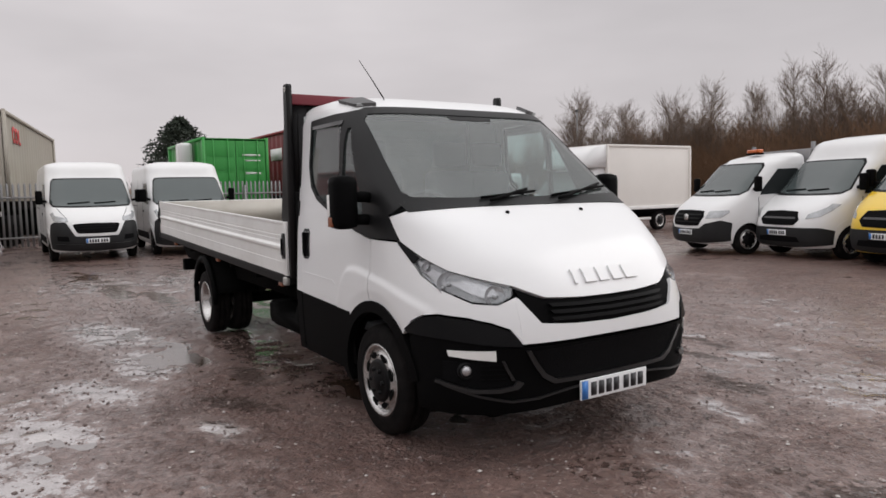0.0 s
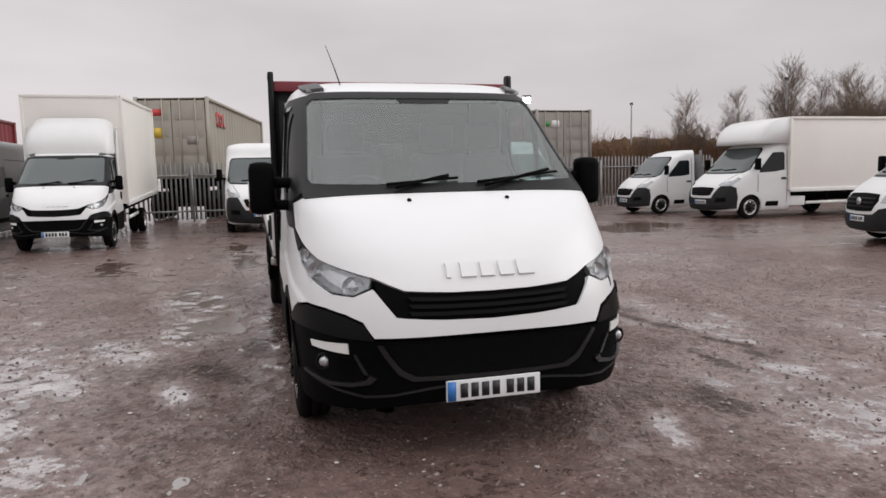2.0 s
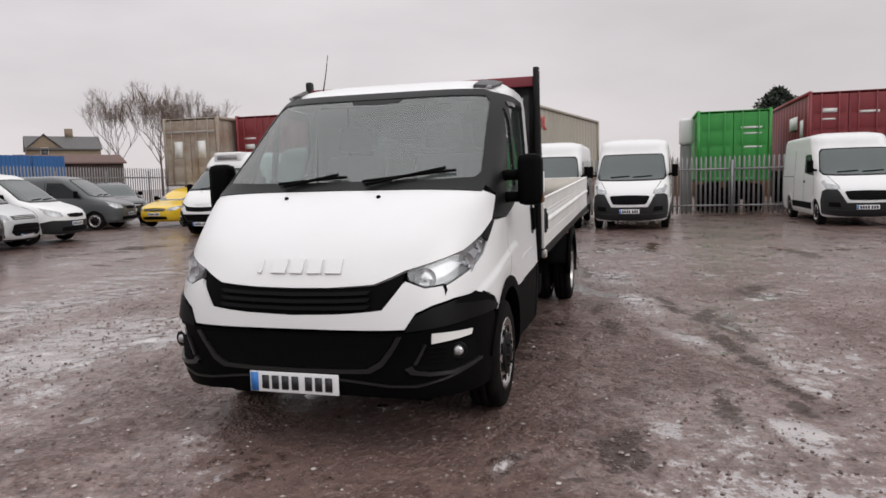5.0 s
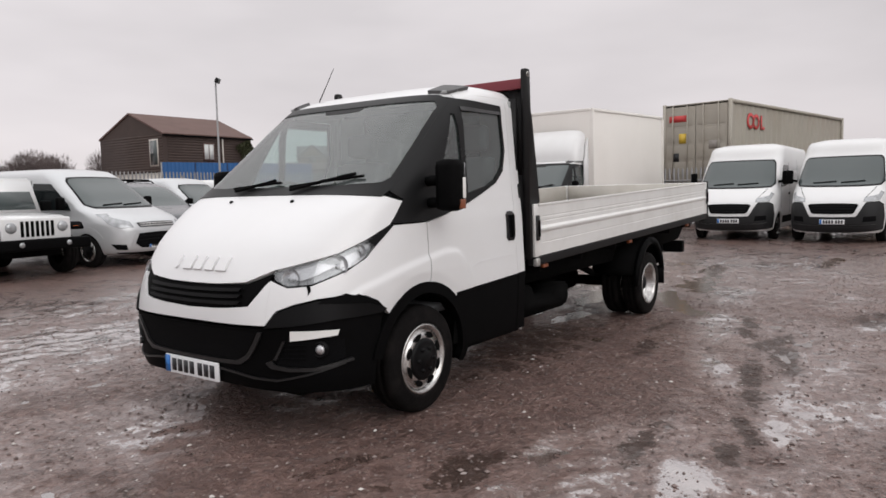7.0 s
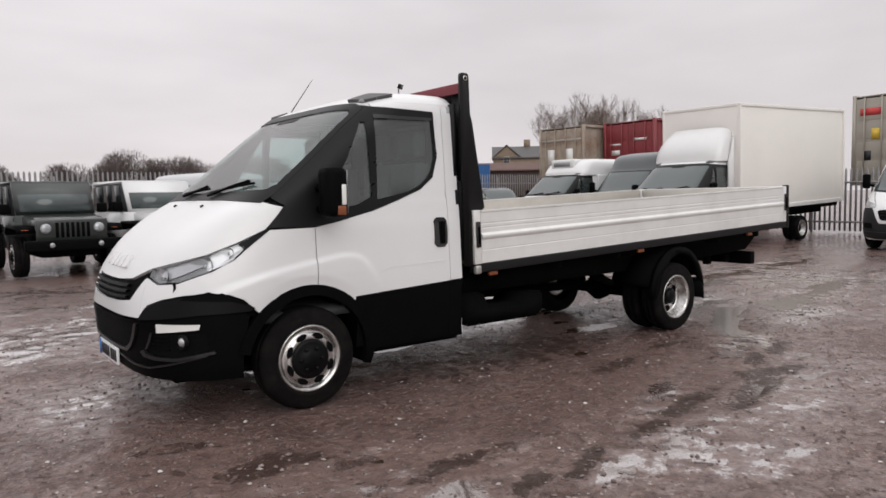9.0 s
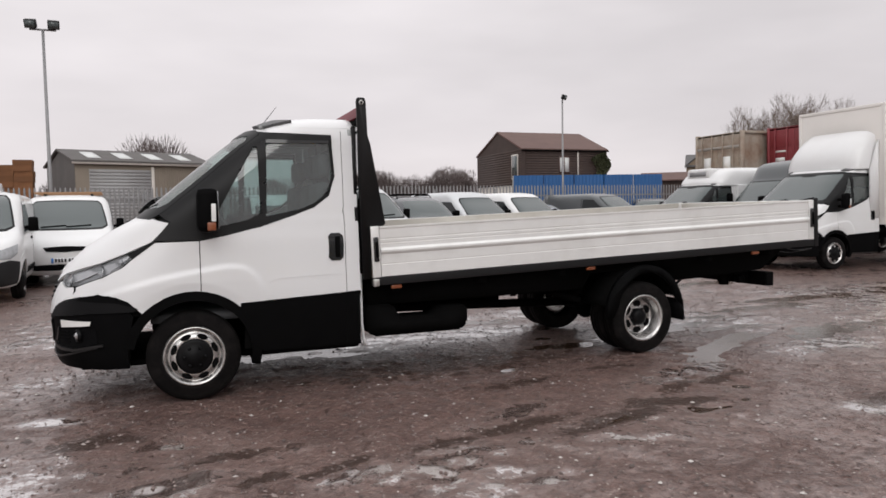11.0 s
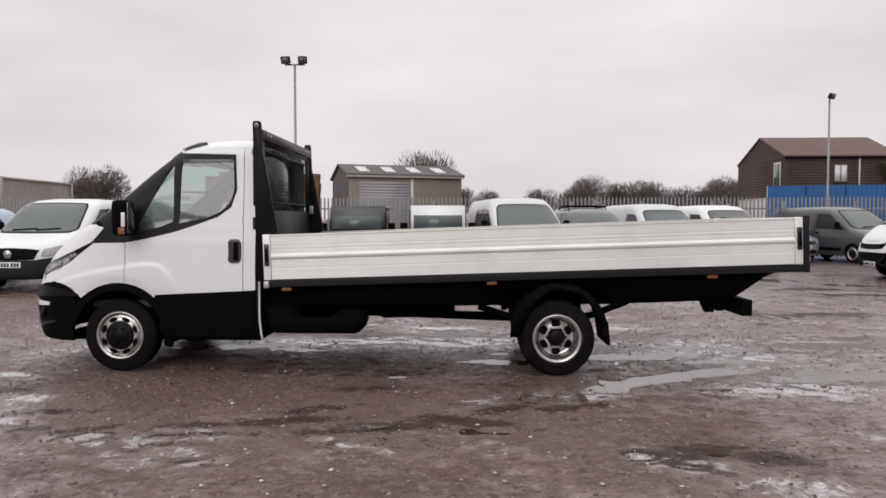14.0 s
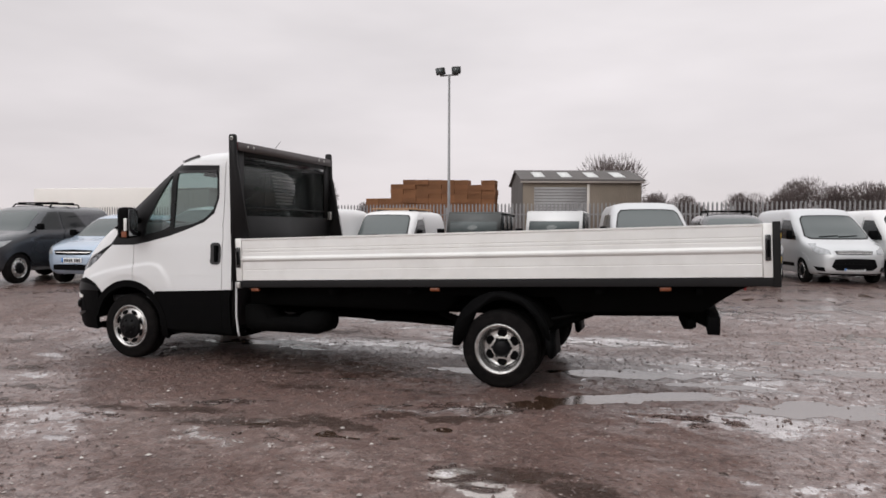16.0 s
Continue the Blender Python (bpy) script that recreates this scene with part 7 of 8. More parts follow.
    for _ in range(n):
        c, r = rnd.choice(lumps)
        u = Vector((rnd.gauss(0, 1), rnd.gauss(0, 1), rnd.gauss(0, 1))).normalized()
        p = c + u * r * rnd.random() ** 0.5
        e = p + (u + Vector((0, 0, 0.5))).normalized() * rnd.uniform(0.3, 0.8) * r * 0.4
        o = Vector((rnd.uniform(-1, 1), rnd.uniform(-1, 1), rnd.uniform(-1, 1))).normalized() * h * 0.0048
        k = len(vs)
        vs += [p - o, p + o, e]
        fs.append((k, k + 1, k + 2))
    me = bpy.data.meshes.new("crown")
    me.from_pydata(vs, [], fs)
    me.materials.append(M["far_twig"])
    ob = new("crown", me)
    ob.parent = root
    tagged(ob, kind="stuff")
    return root


srnd = random.Random(77)
for k in range(24):
    u = srnd.random()
    t = copy_thing(srnd.choice((tree_a, tree_b, tree_c)), pose(31 - 27 * u, -33.5 - 6.5 * u + srnd.uniform(-1.5, 1.5), 0, 0, 0, 33 * k))
    w = srnd.uniform(0.55, 0.85)
    t.scale = (w, w, w)
round_a = bare_tree("bare_tree", 12.4, 31, 6, 0.5, "round bare winter tree far off", floor_r=0.011, trunk_r=0.13, wood="pale_bark")
round_b = bushy_tree("bare_tree", 6.4, 6.6, 32, "low bushy bare tree on the skyline")
round_c = bushy_tree("bare_tree", 6.6, 5.4, 34, "open grey bare tree on the skyline", 9500)
round_a.matrix_world, round_b.matrix_world, round_c.matrix_world = pose(63.5, 56, 0), pose(17.9, 85, 0), pose(26.6, 86, 0)
round_b.scale, round_c.scale = (0.98, 0.98, 1.15), (1.05, 1.05, 1.22)
for k, (x, y, s, src) in enumerate([(66.3, 52.5, 1.08, round_a), (69.3, 49, 0.98, round_a), (52, 41, 0.8, round_a), (22.4, 86, 0.98, round_c), (30.4, 87, 0.80, round_b), (34.7, 85, 0.95, round_b), (39.2, 86, 1.05, round_c), (12.8, 85, 0.86, round_c), (6.2, 86, 0.74, round_b),
        (1.6, 85, 0.88, round_c), (-2.6, 68, 1.16, round_b), (-5.5, 86, 0.62, round_c), (47, 86, 1.0, round_b), (-12, 86, 0.7, round_b), (-27, 84, 1.0, round_b), (-47, 85, 1.15, round_b), (-50.5, 86, 1.0, round_b), (-38, 86, 0.7, round_b)]):
    t = copy_thing(src, pose(x, y, 0, 0, 0, 67 * k))
    t.scale = (s, s, s * (1 if src is round_a else 1.18))


def conifer(x, y, h, seed):
    """An evergreen: trunk and many drooping sprays with an uneven outline."""
    rnd = random.Random(seed)
    root = thing("evergreen_tree", "dark evergreen tree behind the containers", "tree", pose(x, y, 0))
    part("trunk", tube([(0, 0, -0.2), (0, 0, h * 0.95)], 0.25, 8, None, 0.15), "bark", root)
    vs, fs = [], []
    for _ in range(9000):
        z = h * (0.18 + 0.82 * rnd.random())
        rad = (1 - abs(z / h - 0.35) ** 2.2 * 2.4) * h * 0.44 * (0.35 + 0.68 * rnd.random()) + 0.15
        a = rnd.uniform(0, 6.283)
        rad *= 0.85 + 0.2 * math.sin(5 * a + 2.3 * z)
        c = Vector((rad * math.cos(a), rad * math.sin(a), z))
        u = Vector((rnd.uniform(-1, 1), rnd.uniform(-1, 1), rnd.uniform(-0.4, 0.9))).normalized() * rnd.uniform(0.15, 0.42) * h / 7
        v = Vector((rnd.uniform(-1, 1), rnd.uniform(-1, 1), rnd.uniform(-1, 1))).normalized() * rnd.uniform(0.05, 0.13) * h / 7
        k = len(vs)
        vs += [c - v, c + v, c + u]
        fs.append((k, k + 1, k + 2))
    me = bpy.data.meshes.new("crown")
    me.from_pydata(vs, [], fs)
    me.materials.append(M["conifer"])
    ob = new("crown", me)
    ob.parent = root
    tagged(ob, kind="stuff")


conifer(98, -19.3, 12.4, 5)
conifer(60, -18, 4.2, 6)
conifer(60, -21, 3.8, 7)


# ---- parked vehicles ----
class Vehicle:
    """A parked vehicle on a Shell: body, panels laid on it, glass, lamps, mirrors and wheels."""

    def __init__(self, name, label, category, rows, paint, arches, z1, group="", z0=0.24):
        self.sh, self.paint = Shell(rows), paint
        self.root = thing(name, label, category, None, group)
        part("body", self.sh.solid(z0, z1, 34, 12, arches=arches, step=0.09), paint, self.root)
        for x, z, r in arches:
            ring = [(math.cos(radians(a)), math.sin(radians(a))) for a in range(198, -19, -9)]
            lip = [("s", x + (r + 0.085) * c, max(z0 + 0.02, z + (r + 0.085) * t)) for c, t in ring] + [("s", x + (r - 0.05) * c, max(z0 + 0.02, z + (r - 0.05) * t)) for c, t in ring[::-1]]
            self.both("arch_lip", paint, lip, 0.005, 0.03)
        part("inner_body", self.sh.solid(z0 + 0.12, min(1.0, z1 - 0.2), 6, 6, off=-0.16), "dark", self.root)

    def at(self, p, side=1):
        a, z = self.sh.f(p[1], p[2]) if p[0] == "f" else self.sh.s(p[1], p[2])
        return (side * a, z)

    def mid(self, name, material, half, off=0.006, depth=0.02, label="", parent=None):
        poly = mirror_poly([self.at(p) for p in half])
        return part(name, self.sh.patch(poly, off, depth, 0.08, 0.08), material, parent or self.root, label)

    def both(self, name, material, pts, off=0.006, depth=0.02, label=""):
        if all(p[0] == "s" for p in pts):
            dense = []
            for i, p in enumerate(pts):
                q = pts[(i + 1) % len(pts)]
                n = max(1, math.ceil(math.dist(p[1:], q[1:]) / 0.12)) if abs(p[2] - q[2]) > 0.05 else 1
                dense += [("s", p[1] + (q[1] - p[1]) * k / n, p[2] + (q[2] - p[2]) * k / n) for k in range(n)]
            pts = dense
        for s in (1, -1):
            part(name, self.sh.patch([self.at(p, s) for p in pts], off, depth, 0.08, 0.08), material, self.root, label)

    def mirrors(self, x, z, h=0.26, y=None):
        w = (y or self.sh.ev(z)[2])
        for s in (1, -1):
            part("mirror_housing", box(x - 0.07, x + 0.05, min(s * (w + 0.06), s * (w + 0.22)), max(s * (w + 0.06), s * (w + 0.22)), z, z + h, 0.04), "black", self.root)
            part("mirror_arm", tube([(x + 0.02, s * (w - 0.03), z + 0.06), (x, s * (w + 0.1), z + 0.09)], 0.035, 6), "black", self.root)

    def wheels(self, axles, r=0.34, width=0.2, y=None, style="steel"):
        for x in axles:
            for s in (1, -1):
                wheel(self.root, x, s * ((y or self.sh.ev(0.5)[2]) - width / 2 - 0.015), r, width, r * 0.62, style)

    def plate(self, z):
        plate(self.root, self.sh.pt(0, z).x - 0.008, z)

    def wipers(self, y0, y1, z):
        for a, b in ((y0, y0 - 0.5), (y1 + 0.5, y1)):
            pts = [self.sh.pt(*self.sh.f(a + (b - a) * t, z + 0.03 * t)) + Vector((-0.02, 0, 0.012)) for t in (0, 0.5, 1)]
            part("wiper", tube(pts, 0.012, 5), "black", self.root)


def f_(y, z):
    return ("f", y, z)


def s_(x, z):
    return ("s", x, z)


def van_rows(top, xr, up=1.0):
    """Large panel van or its cab: up lifts what stands above the windscreen."""
    t = top - 2.50
    return [(0.22, -0.78, -0.10, 0.90, 2.2, 4, xr), (0.32, -0.90, -0.10, 0.98, 2.2, 4, xr), (0.55, -0.945, -0.05, 1.01, 2.2, 4, xr), (0.72, -0.935, 0.0, 1.02, 2.2, 4, xr),
            (0.85, -0.89, 0.0, 1.02, 2.2, 4, xr), (0.95, -0.83, 0.05, 1.02, 2.2, 4.2, xr), (1.05, -0.73, 0.10, 1.02, 2.2, 4.6, xr), (1.15, -0.59, 0.15, 1.02, 2.2, 5, xr), (1.25, -0.43, 0.20, 1.015, 2.2, 5.5, xr),
            (1.33, -0.28, 0.30, 1.01, 2.2, 6, xr), (1.40, -0.18, 0.35, 1.0, 2.2, 6, xr), (1.70, 0.12, 0.62, 0.985, 2.2, 6, xr), (2.00, 0.42, 0.90, 0.965, 2.2, 6, xr), (2.06, 0.49, 0.96, 0.96, 2.2, 6, xr),
            (2.16 + t * 0.4, 0.56, 1.05, 0.95, 2.2, 5, xr), (2.34 + t * 0.8, 0.68, 1.2, 0.935, 2.2, 5, xr), (2.43 + t, 0.84, 1.35, 0.89, 2.2, 4.5, xr), (2.47 + t, 1.00, 1.40, 0.81, 2.2, 4, xr), (2.50 + t, 1.2, 1.5, 0.62, 2.2, 4, xr)]


def van_glass(v, last=1.36):
    v.mid("windscreen_surround", "satin", [f_(0, 1.300), f_(0.86, 1.325), f_(0.925, 1.42), f_(0.845, 1.97), f_(0.785, 2.045), f_(0, 2.055)], 0.004, 0.004, "black windscreen edge")
    v.mid("windscreen", "far_glass", [f_(0, 1.335), f_(0.84, 1.36), f_(0.90, 1.43), f_(0.82, 1.95), f_(0.76, 2.01), f_(0, 2.02)], 0.008, 0.01, "dark windscreen reflecting the sky")
    v.both("door_window", "cab_glass", [s_(0.27, 1.33), s_(0.32, 1.44), s_(0.74, 1.90), s_(last - 0.05, 1.91), s_(last, 1.85), s_(last, 1.40), s_(0.8, 1.35)], 0.008, 0.01)
    v.both("door_gap", "dark", [s_(last + 0.08, 0.45), s_(last + 0.095, 0.45), s_(last + 0.095, 1.98), s_(last + 0.08, 1.98)], 0.003, 0.002)
    v.both("door_gap", "dark", [s_(0.22, 0.55), s_(0.235, 0.55), s_(0.235, 1.28), s_(0.22, 1.28)], 0.003, 0.002)
    v.both("door_handle", "black", [s_(last - 0.12, 1.12), s_(last + 0.05, 1.12), s_(last + 0.05, 1.18), s_(last - 0.12, 1.18)], 0.012, 0.012)
    v.mirrors(0.12, 1.40, 0.34)
    v.wipers(0.55, -0.55, 1.40)


def boxer(kind="panel", paint="van_white", label="white panel van with black bumper parked by the fence", top=2.50, name="panel_van"):
    xr = {"panel": 4.45, "cab": 1.35}[kind]
    v = Vehicle(name, label, "van", van_rows(top, xr), paint, ((0, 0.34, 0.42), (3.45, 0.34, 0.42)) if kind == "panel" else ((0, 0.34, 0.42),), top, "parked vans")
    van_glass(v, 1.36 if kind == "panel" else 1.14)
    v.mid("front_bumper", "bumper_grey", [f_(0, 0.25), f_(0.6, 0.27), f_(0.85, 0.30), s_(-0.42, 0.32), s_(-0.41, 0.62), s_(-0.44, 0.90), s_(-0.56, 0.965), f_(0.86, 0.965), f_(0.66, 0.955), f_(0.47, 0.615), f_(0, 0.605)], 0.008, 0.03, "black plastic bumper")
    v.mid("grille_frame", paint, [f_(0, 0.615), f_(0.43, 0.625), f_(0.49, 0.66), f_(0.585, 0.90), f_(0.54, 0.965), f_(0, 0.985)], 0.014, 0.02)
    v.mid("grille", "mesh_dark", [f_(0, 0.675), f_(0.40, 0.685), f_(0.44, 0.71), f_(0.515, 0.875), f_(0.48, 0.905), f_(0, 0.92)], 0.019, 0.01)
    for z in (0.73, 0.79, 0.85):
        v.mid("grille_slat", "satin", [f_(0, z), f_(0.44, z), f_(0.45, z + 0.016), f_(0, z + 0.016)], 0.026, 0.01)
    v.mid("bumper_crease", "crease", [f_(0, 0.405), f_(0.6, 0.415), f_(0.86, 0.44), f_(0.86, 0.455), f_(0.6, 0.43), f_(0, 0.42)], 0.014, 0.01)
    for s in (1, -1):
        part("fog_recess", v.sh.patch([v.at(p, s) for p in (f_(0.60, 0.50), f_(0.84, 0.52), f_(0.84, 0.63), f_(0.62, 0.62))], 0.011, 0.004, 0.08, 0.08), "mesh_dark", v.root)
        part("bonnet_gap", v.sh.patch([v.at(p, s) for p in (f_(0.62, 1.05), f_(0.632, 1.05), f_(0.80, 1.30), f_(0.788, 1.30))], 0.003, 0.002, 0.08, 0.08), "dark", v.root)
    v.both("headlamp", "far_lamp", [f_(0.60, 0.965), f_(0.80, 0.975), s_(-0.54, 0.985), s_(-0.28, 1.16), s_(-0.34, 1.20), f_(0.86, 1.12), f_(0.61, 1.05)], 0.010, 0.02, "swept headlamp")
    if kind == "cab":
        v.both("step_recess", "black", [s_(0.50, 0.36), s_(0.95, 0.36), s_(0.95, 0.50), s_(0.53, 0.50)], 0.006, 0.006, "black cab step")
    if kind == "panel":
        v.both("side_moulding", "black", [s_(0.47, 0.40), s_(2.95, 0.40), s_(2.95, 0.58), s_(0.47, 0.58)], 0.014, 0.02)
        v.both("door_gap", "dark", [s_(2.75, 0.45), s_(2.765, 0.45), s_(2.765, 2.05), s_(2.75, 2.05)], 0.003, 0.002)
        v.both("rear_panel_line", "dark", [s_(2.75, 1.28), s_(4.3, 1.28), s_(4.3, 1.295), s_(2.75, 1.295)], 0.002, 0.002)
        v.wheels((0, 3.45))
    v.plate(0.50)
    return v


def crafter():
    v = Vehicle("panel_van", "dark grey panel van with a wide black grille", "van", van_rows(2.62, 4.6), "grey_paint", ((0, 0.34, 0.42), (3.6, 0.34, 0.42)), 2.62, "parked vans")
    van_glass(v)
    v.mid("front_bumper", "black", [f_(0, 0.25), f_(0.85, 0.30), s_(-0.42, 0.32), s_(-0.41, 0.52), f_(0.85, 0.56), f_(0.5, 0.46), f_(0, 0.45)], 0.008, 0.03, "black lower bumper")
    v.mid("grille", "mesh_dark", [f_(0, 0.78), f_(0.55, 0.80), f_(0.62, 0.98), f_(0, 1.02)], 0.010, 0.02, "black horizontal grille")
    for z in (0.83, 0.89, 0.95):
        v.mid("grille_slat", "satin", [f_(0, z), f_(0.56, z), f_(0.57, z + 0.022), f_(0, z + 0.022)], 0.018, 0.01)
    v.mid("lower_intake", "mesh_dark", [f_(0, 0.60), f_(0.62, 0.60), f_(0.58, 0.70), f_(0, 0.70)], 0.008, 0.01)
    part("round_badge", lathe([(0.001, 0), (0.075, 0), (0.075, 0.02), (0.001, 0.02)], 20, None, Matrix.Translation((v.sh.pt(0, 0.90).x - 0.005, 0, 0.90)) @ Euler((0, 0, radians(90))).to_matrix().to_4x4()), "chrome", v.root)
    v.both("headlamp", "far_lamp", [f_(0.68, 0.80), f_(0.92, 0.82), s_(-0.42, 0.95), s_(-0.42, 1.08), f_(0.70, 1.0)], 0.010, 0.02)
    v.both("side_moulding", "black", [s_(0.47, 0.48), s_(3.1, 0.48), s_(3.1, 0.60), s_(0.47, 0.60)], 0.014, 0.02)
    v.both("roof_line", "dark", [s_(1.5, 2.08), s_(4.4, 2.08), s_(4.4, 2.095), s_(1.5, 2.095)], 0.002, 0.002)
    v.wheels((0, 3.6))
    v.plate(0.53)
    return v


def transit(top, xr, label, name="panel_van", paint="van_white"):
    v = Vehicle(name, label, "van", van_rows(top, xr), paint, ((0, 0.34, 0.42), (3.5, 0.34, 0.42)), top, "parked vans")
    van_glass(v)
    v.mid("front_bumper", "bumper_grey", [f_(0, 0.25), f_(0.85, 0.30), s_(-0.42, 0.32), s_(-0.41, 0.60), f_(0.86, 0.66), f_(0.5, 0.66), f_(0, 0.66)], 0.008, 0.03, "black plastic bumper")
    v.mid("lower_intake", "mesh_dark", [f_(0, 0.36), f_(0.55, 0.37), f_(0.50, 0.47), f_(0, 0.48)], 0.012, 0.01)
    v.mid("grille", "mesh_dark", [f_(0, 0.70), f_(0.42, 0.71), f_(0.52, 0.82), f_(0.42, 0.98), f_(0, 1.0)], 0.012, 0.02, "black hexagonal grille")
    v.mid("grille_bar", "gloss_black", [f_(0, 0.83), f_(0.44, 0.83), f_(0.43, 0.87), f_(0, 0.87)], 0.020, 0.02)
    v.both("headlamp", "far_lamp", [f_(0.64, 0.84), f_(0.84, 0.88), s_(-0.48, 0.98), s_(-0.26, 1.12), s_(-0.40, 1.14), f_(0.86, 1.06), f_(0.66, 0.93)], 0.010, 0.02)
    v.both("side_moulding", "black", [s_(0.47, 0.42), s_(3.0, 0.42), s_(3.0, 0.56), s_(0.47, 0.56)], 0.014, 0.02)
    v.wheels((0, 3.5))
    v.plate(0.55)
    return v


def sprinter_tipper():
    v = Vehicle("tipper_truck", "white tipper truck with an amber beacon and black grille", "truck", [r[:6] + (1.45,) for r in van_rows(2.28, 1.45)], "van_white", ((0, 0.34, 0.42),), 2.28, "parked vans")
    van_glass(v, 1.30)
    v.mid("front_bumper", "bumper_grey", [f_(0, 0.25), f_(0.85, 0.30), s_(-0.42, 0.32), s_(-0.41, 0.72), f_(0.88, 0.78), f_(0.62, 0.70), f_(0.5, 0.60), f_(0, 0.58)], 0.008, 0.03, "dark grey plastic bumper")
    v.mid("grille", "mesh_dark", [f_(0, 0.64), f_(0.46, 0.66), f_(0.56, 0.86), f_(0.50, 0.98), f_(0, 1.0)], 0.010, 0.02)
    for z in (0.72, 0.80, 0.88):
        v.mid("grille_slat", "satin", [f_(0, z), f_(0.48, z), f_(0.48, z + 0.03), f_(0, z + 0.03)], 0.02, 0.02)
    part("round_badge", lathe([(0.001, 0), (0.085, 0), (0.085, 0.02), (0.001, 0.02)], 20, None, Matrix.Translation((v.sh.pt(0, 0.83).x - 0.02, 0, 0.83)) @ Euler((0, 0, radians(90))).to_matrix().to_4x4()), "chrome", v.root)
    v.both("headlamp", "far_lamp", [f_(0.62, 0.82), f_(0.88, 0.84), s_(-0.46, 0.94), s_(-0.45, 1.0), f_(0.64, 0.98)], 0.010, 0.02)
    part("beacon_base", box(0.80, 1.00, -0.20, 0.20, 2.26, 2.30, 0.015), "black", v.root)
    part("amber_beacon", box(0.81, 0.99, -0.19, 0.19, 2.30, 2.385, 0.03), "amber", v.root, "amber beacon bar")
    tip_body(v.root, 1.55, 4.9, 0.95, 0.40, "steel", 1.55)
    v.wheels((0, 3.6))
    v.plate(0.50)
    return v


def tip_body(root, x0, x1, z, h, material, head):
    """A dropside tipper body with a headboard on two rails."""
    part("tipper_floor", box(x0, x1, -1.02, 1.02, z, z + 0.06), material, root)
    part("tipper_headboard", box(x0, x0 + 0.05, -1.02, 1.02, z, z + head - 0.15, 0.01), material, root)
    part("tipper_tail", box(x1 - 0.04, x1, -1.0, 1.0, z, z + h, 0.01), material, root)
    for s in (-1, 1):
        part("tipper_side", box(x0 + 0.06, x1 - 0.05, s * 1.0 - 0.02, s * 1.0 + 0.02, z + 0.01, z + h, 0.008), material, root)
        part("head_post", box(x0 + 0.06, x0 + 0.13, s * 1.0 - 0.035, s * 1.0 + 0.035, z, z + head, 0.008), material, root)
        for k in range(4):
            xx = x0 + 0.3 + (x1 - x0 - 0.6) * k / 3
            part("side_rib", box(xx - 0.03, xx + 0.03, s * 1.035 - 0.012, s * 1.035 + 0.012, z, z + h), material, root)
        part("chassis_rail", box(0.9, x1, s * 0.42 - 0.05, s * 0.42 + 0.05, z - 0.35, z - 0.02), "dark", root)


def luton():
    v = boxer("cab", "van_white", "white luton box van with a rounded roof pod", 2.30, "luton_van")
    r = v.root
    v.wheels((0, 3.9))
    box_body(r, 1.25, 5.4, 0.80, 2.90, 1.06, luton_pod=True)
    part("cab_step", box(1.2, 1.9, -1.0, 1.0, 0.35, 0.62, 0.02), "van_white", r)
    return v


def box_body(root, x0, x1, z0, z1, hw, luton_pod=False, fairing=False, rake=0.0):
    """A box body: panels between edge trims, roof, door frame and underframe; rake lifts its rear."""
    def part(name, bm, material, parent=None, label="", smooth=True):
        bmesh.ops.transform(bm, matrix=Matrix.Translation((x0, 0, z0)) @ Euler((0, -math.atan(rake), 0)).to_matrix().to_4x4() @ Matrix.Translation((-x0, 0, -z0)), verts=bm.verts)
        return mesh_part(name, bm, material, parent, label, smooth)
    part("box_shell", box(x0, x1, -hw, hw, z0, z1, 0.012), "cream", root, "cream white box body")
    for s in (-1, 1):
        part("edge_trim", box(x0 - 0.01, x1 + 0.01, s * hw - 0.035, s * hw + 0.018, z1 - 0.06, z1 + 0.015, 0.01), "cream", root)
        part("edge_trim", box(x0 - 0.012, x0 + 0.06, s * hw - 0.05, s * hw + 0.018, z0, z1 - 0.061, 0.01), "cream", root)
        part("edge_trim", box(x1 - 0.06, x1 + 0.012, s * hw - 0.05, s * hw + 0.018, z0, z1 - 0.061, 0.01), "cream", root)
        part("lower_rail", box(x0 + 0.06, x1 - 0.06, s * hw - 0.03, s * hw + 0.02, z0 - 0.05, z0 + 0.06, 0.008), "alu", root)
        part("chassis_rail", box(x0 - 0.3, x1, s * 0.42 - 0.05, s * 0.42 + 0.05, z0 - 0.35, z0 - 0.05), "dark", root)
        part("side_guard", box(x0 + 0.7, x0 + 2.2, s * (hw - 0.08) - 0.015, s * (hw - 0.08) + 0.015, z0 - 0.42, z0 - 0.34), "alu", root)
        part("guard_stay", box(x0 + 1.4, x0 + 1.46, s * (hw - 0.08) - 0.01, s * (hw - 0.08) + 0.01, z0 - 0.34, z0 - 0.02), "dark", root)
    part("front_trim", box(x0 - 0.014, x0 + 0.03, -hw + 0.05, hw - 0.05, z1 - 0.06, z1 + 0.015, 0.01), "cream", root)
    part("underframe", box(x0, x1 - 0.1, -hw + 0.1, hw - 0.1, z0 - 0.16, z0 - 0.06), "dark", root)
    if luton_pod:
        n, bm = 10, bmesh.new()
        rows = []
        for k in range(n + 1):
            a = k / n * math.pi / 2
            x, z = x0 - 1.15 * math.cos(a) ** 0.95, 2.16 + (z1 - 2.17) * math.sin(a) ** 0.95
            rows.append([bm.verts.new((x + 0.25 * (abs(y) / hw) ** 3 * math.cos(a), y, z)) for y in np.linspace(-hw + 0.02, hw - 0.02, 9)])
        for p, q in zip(rows, rows[1:]):
            for i in range(8):
                bm.faces.new((p[i], p[i + 1], q[i + 1], q[i]))
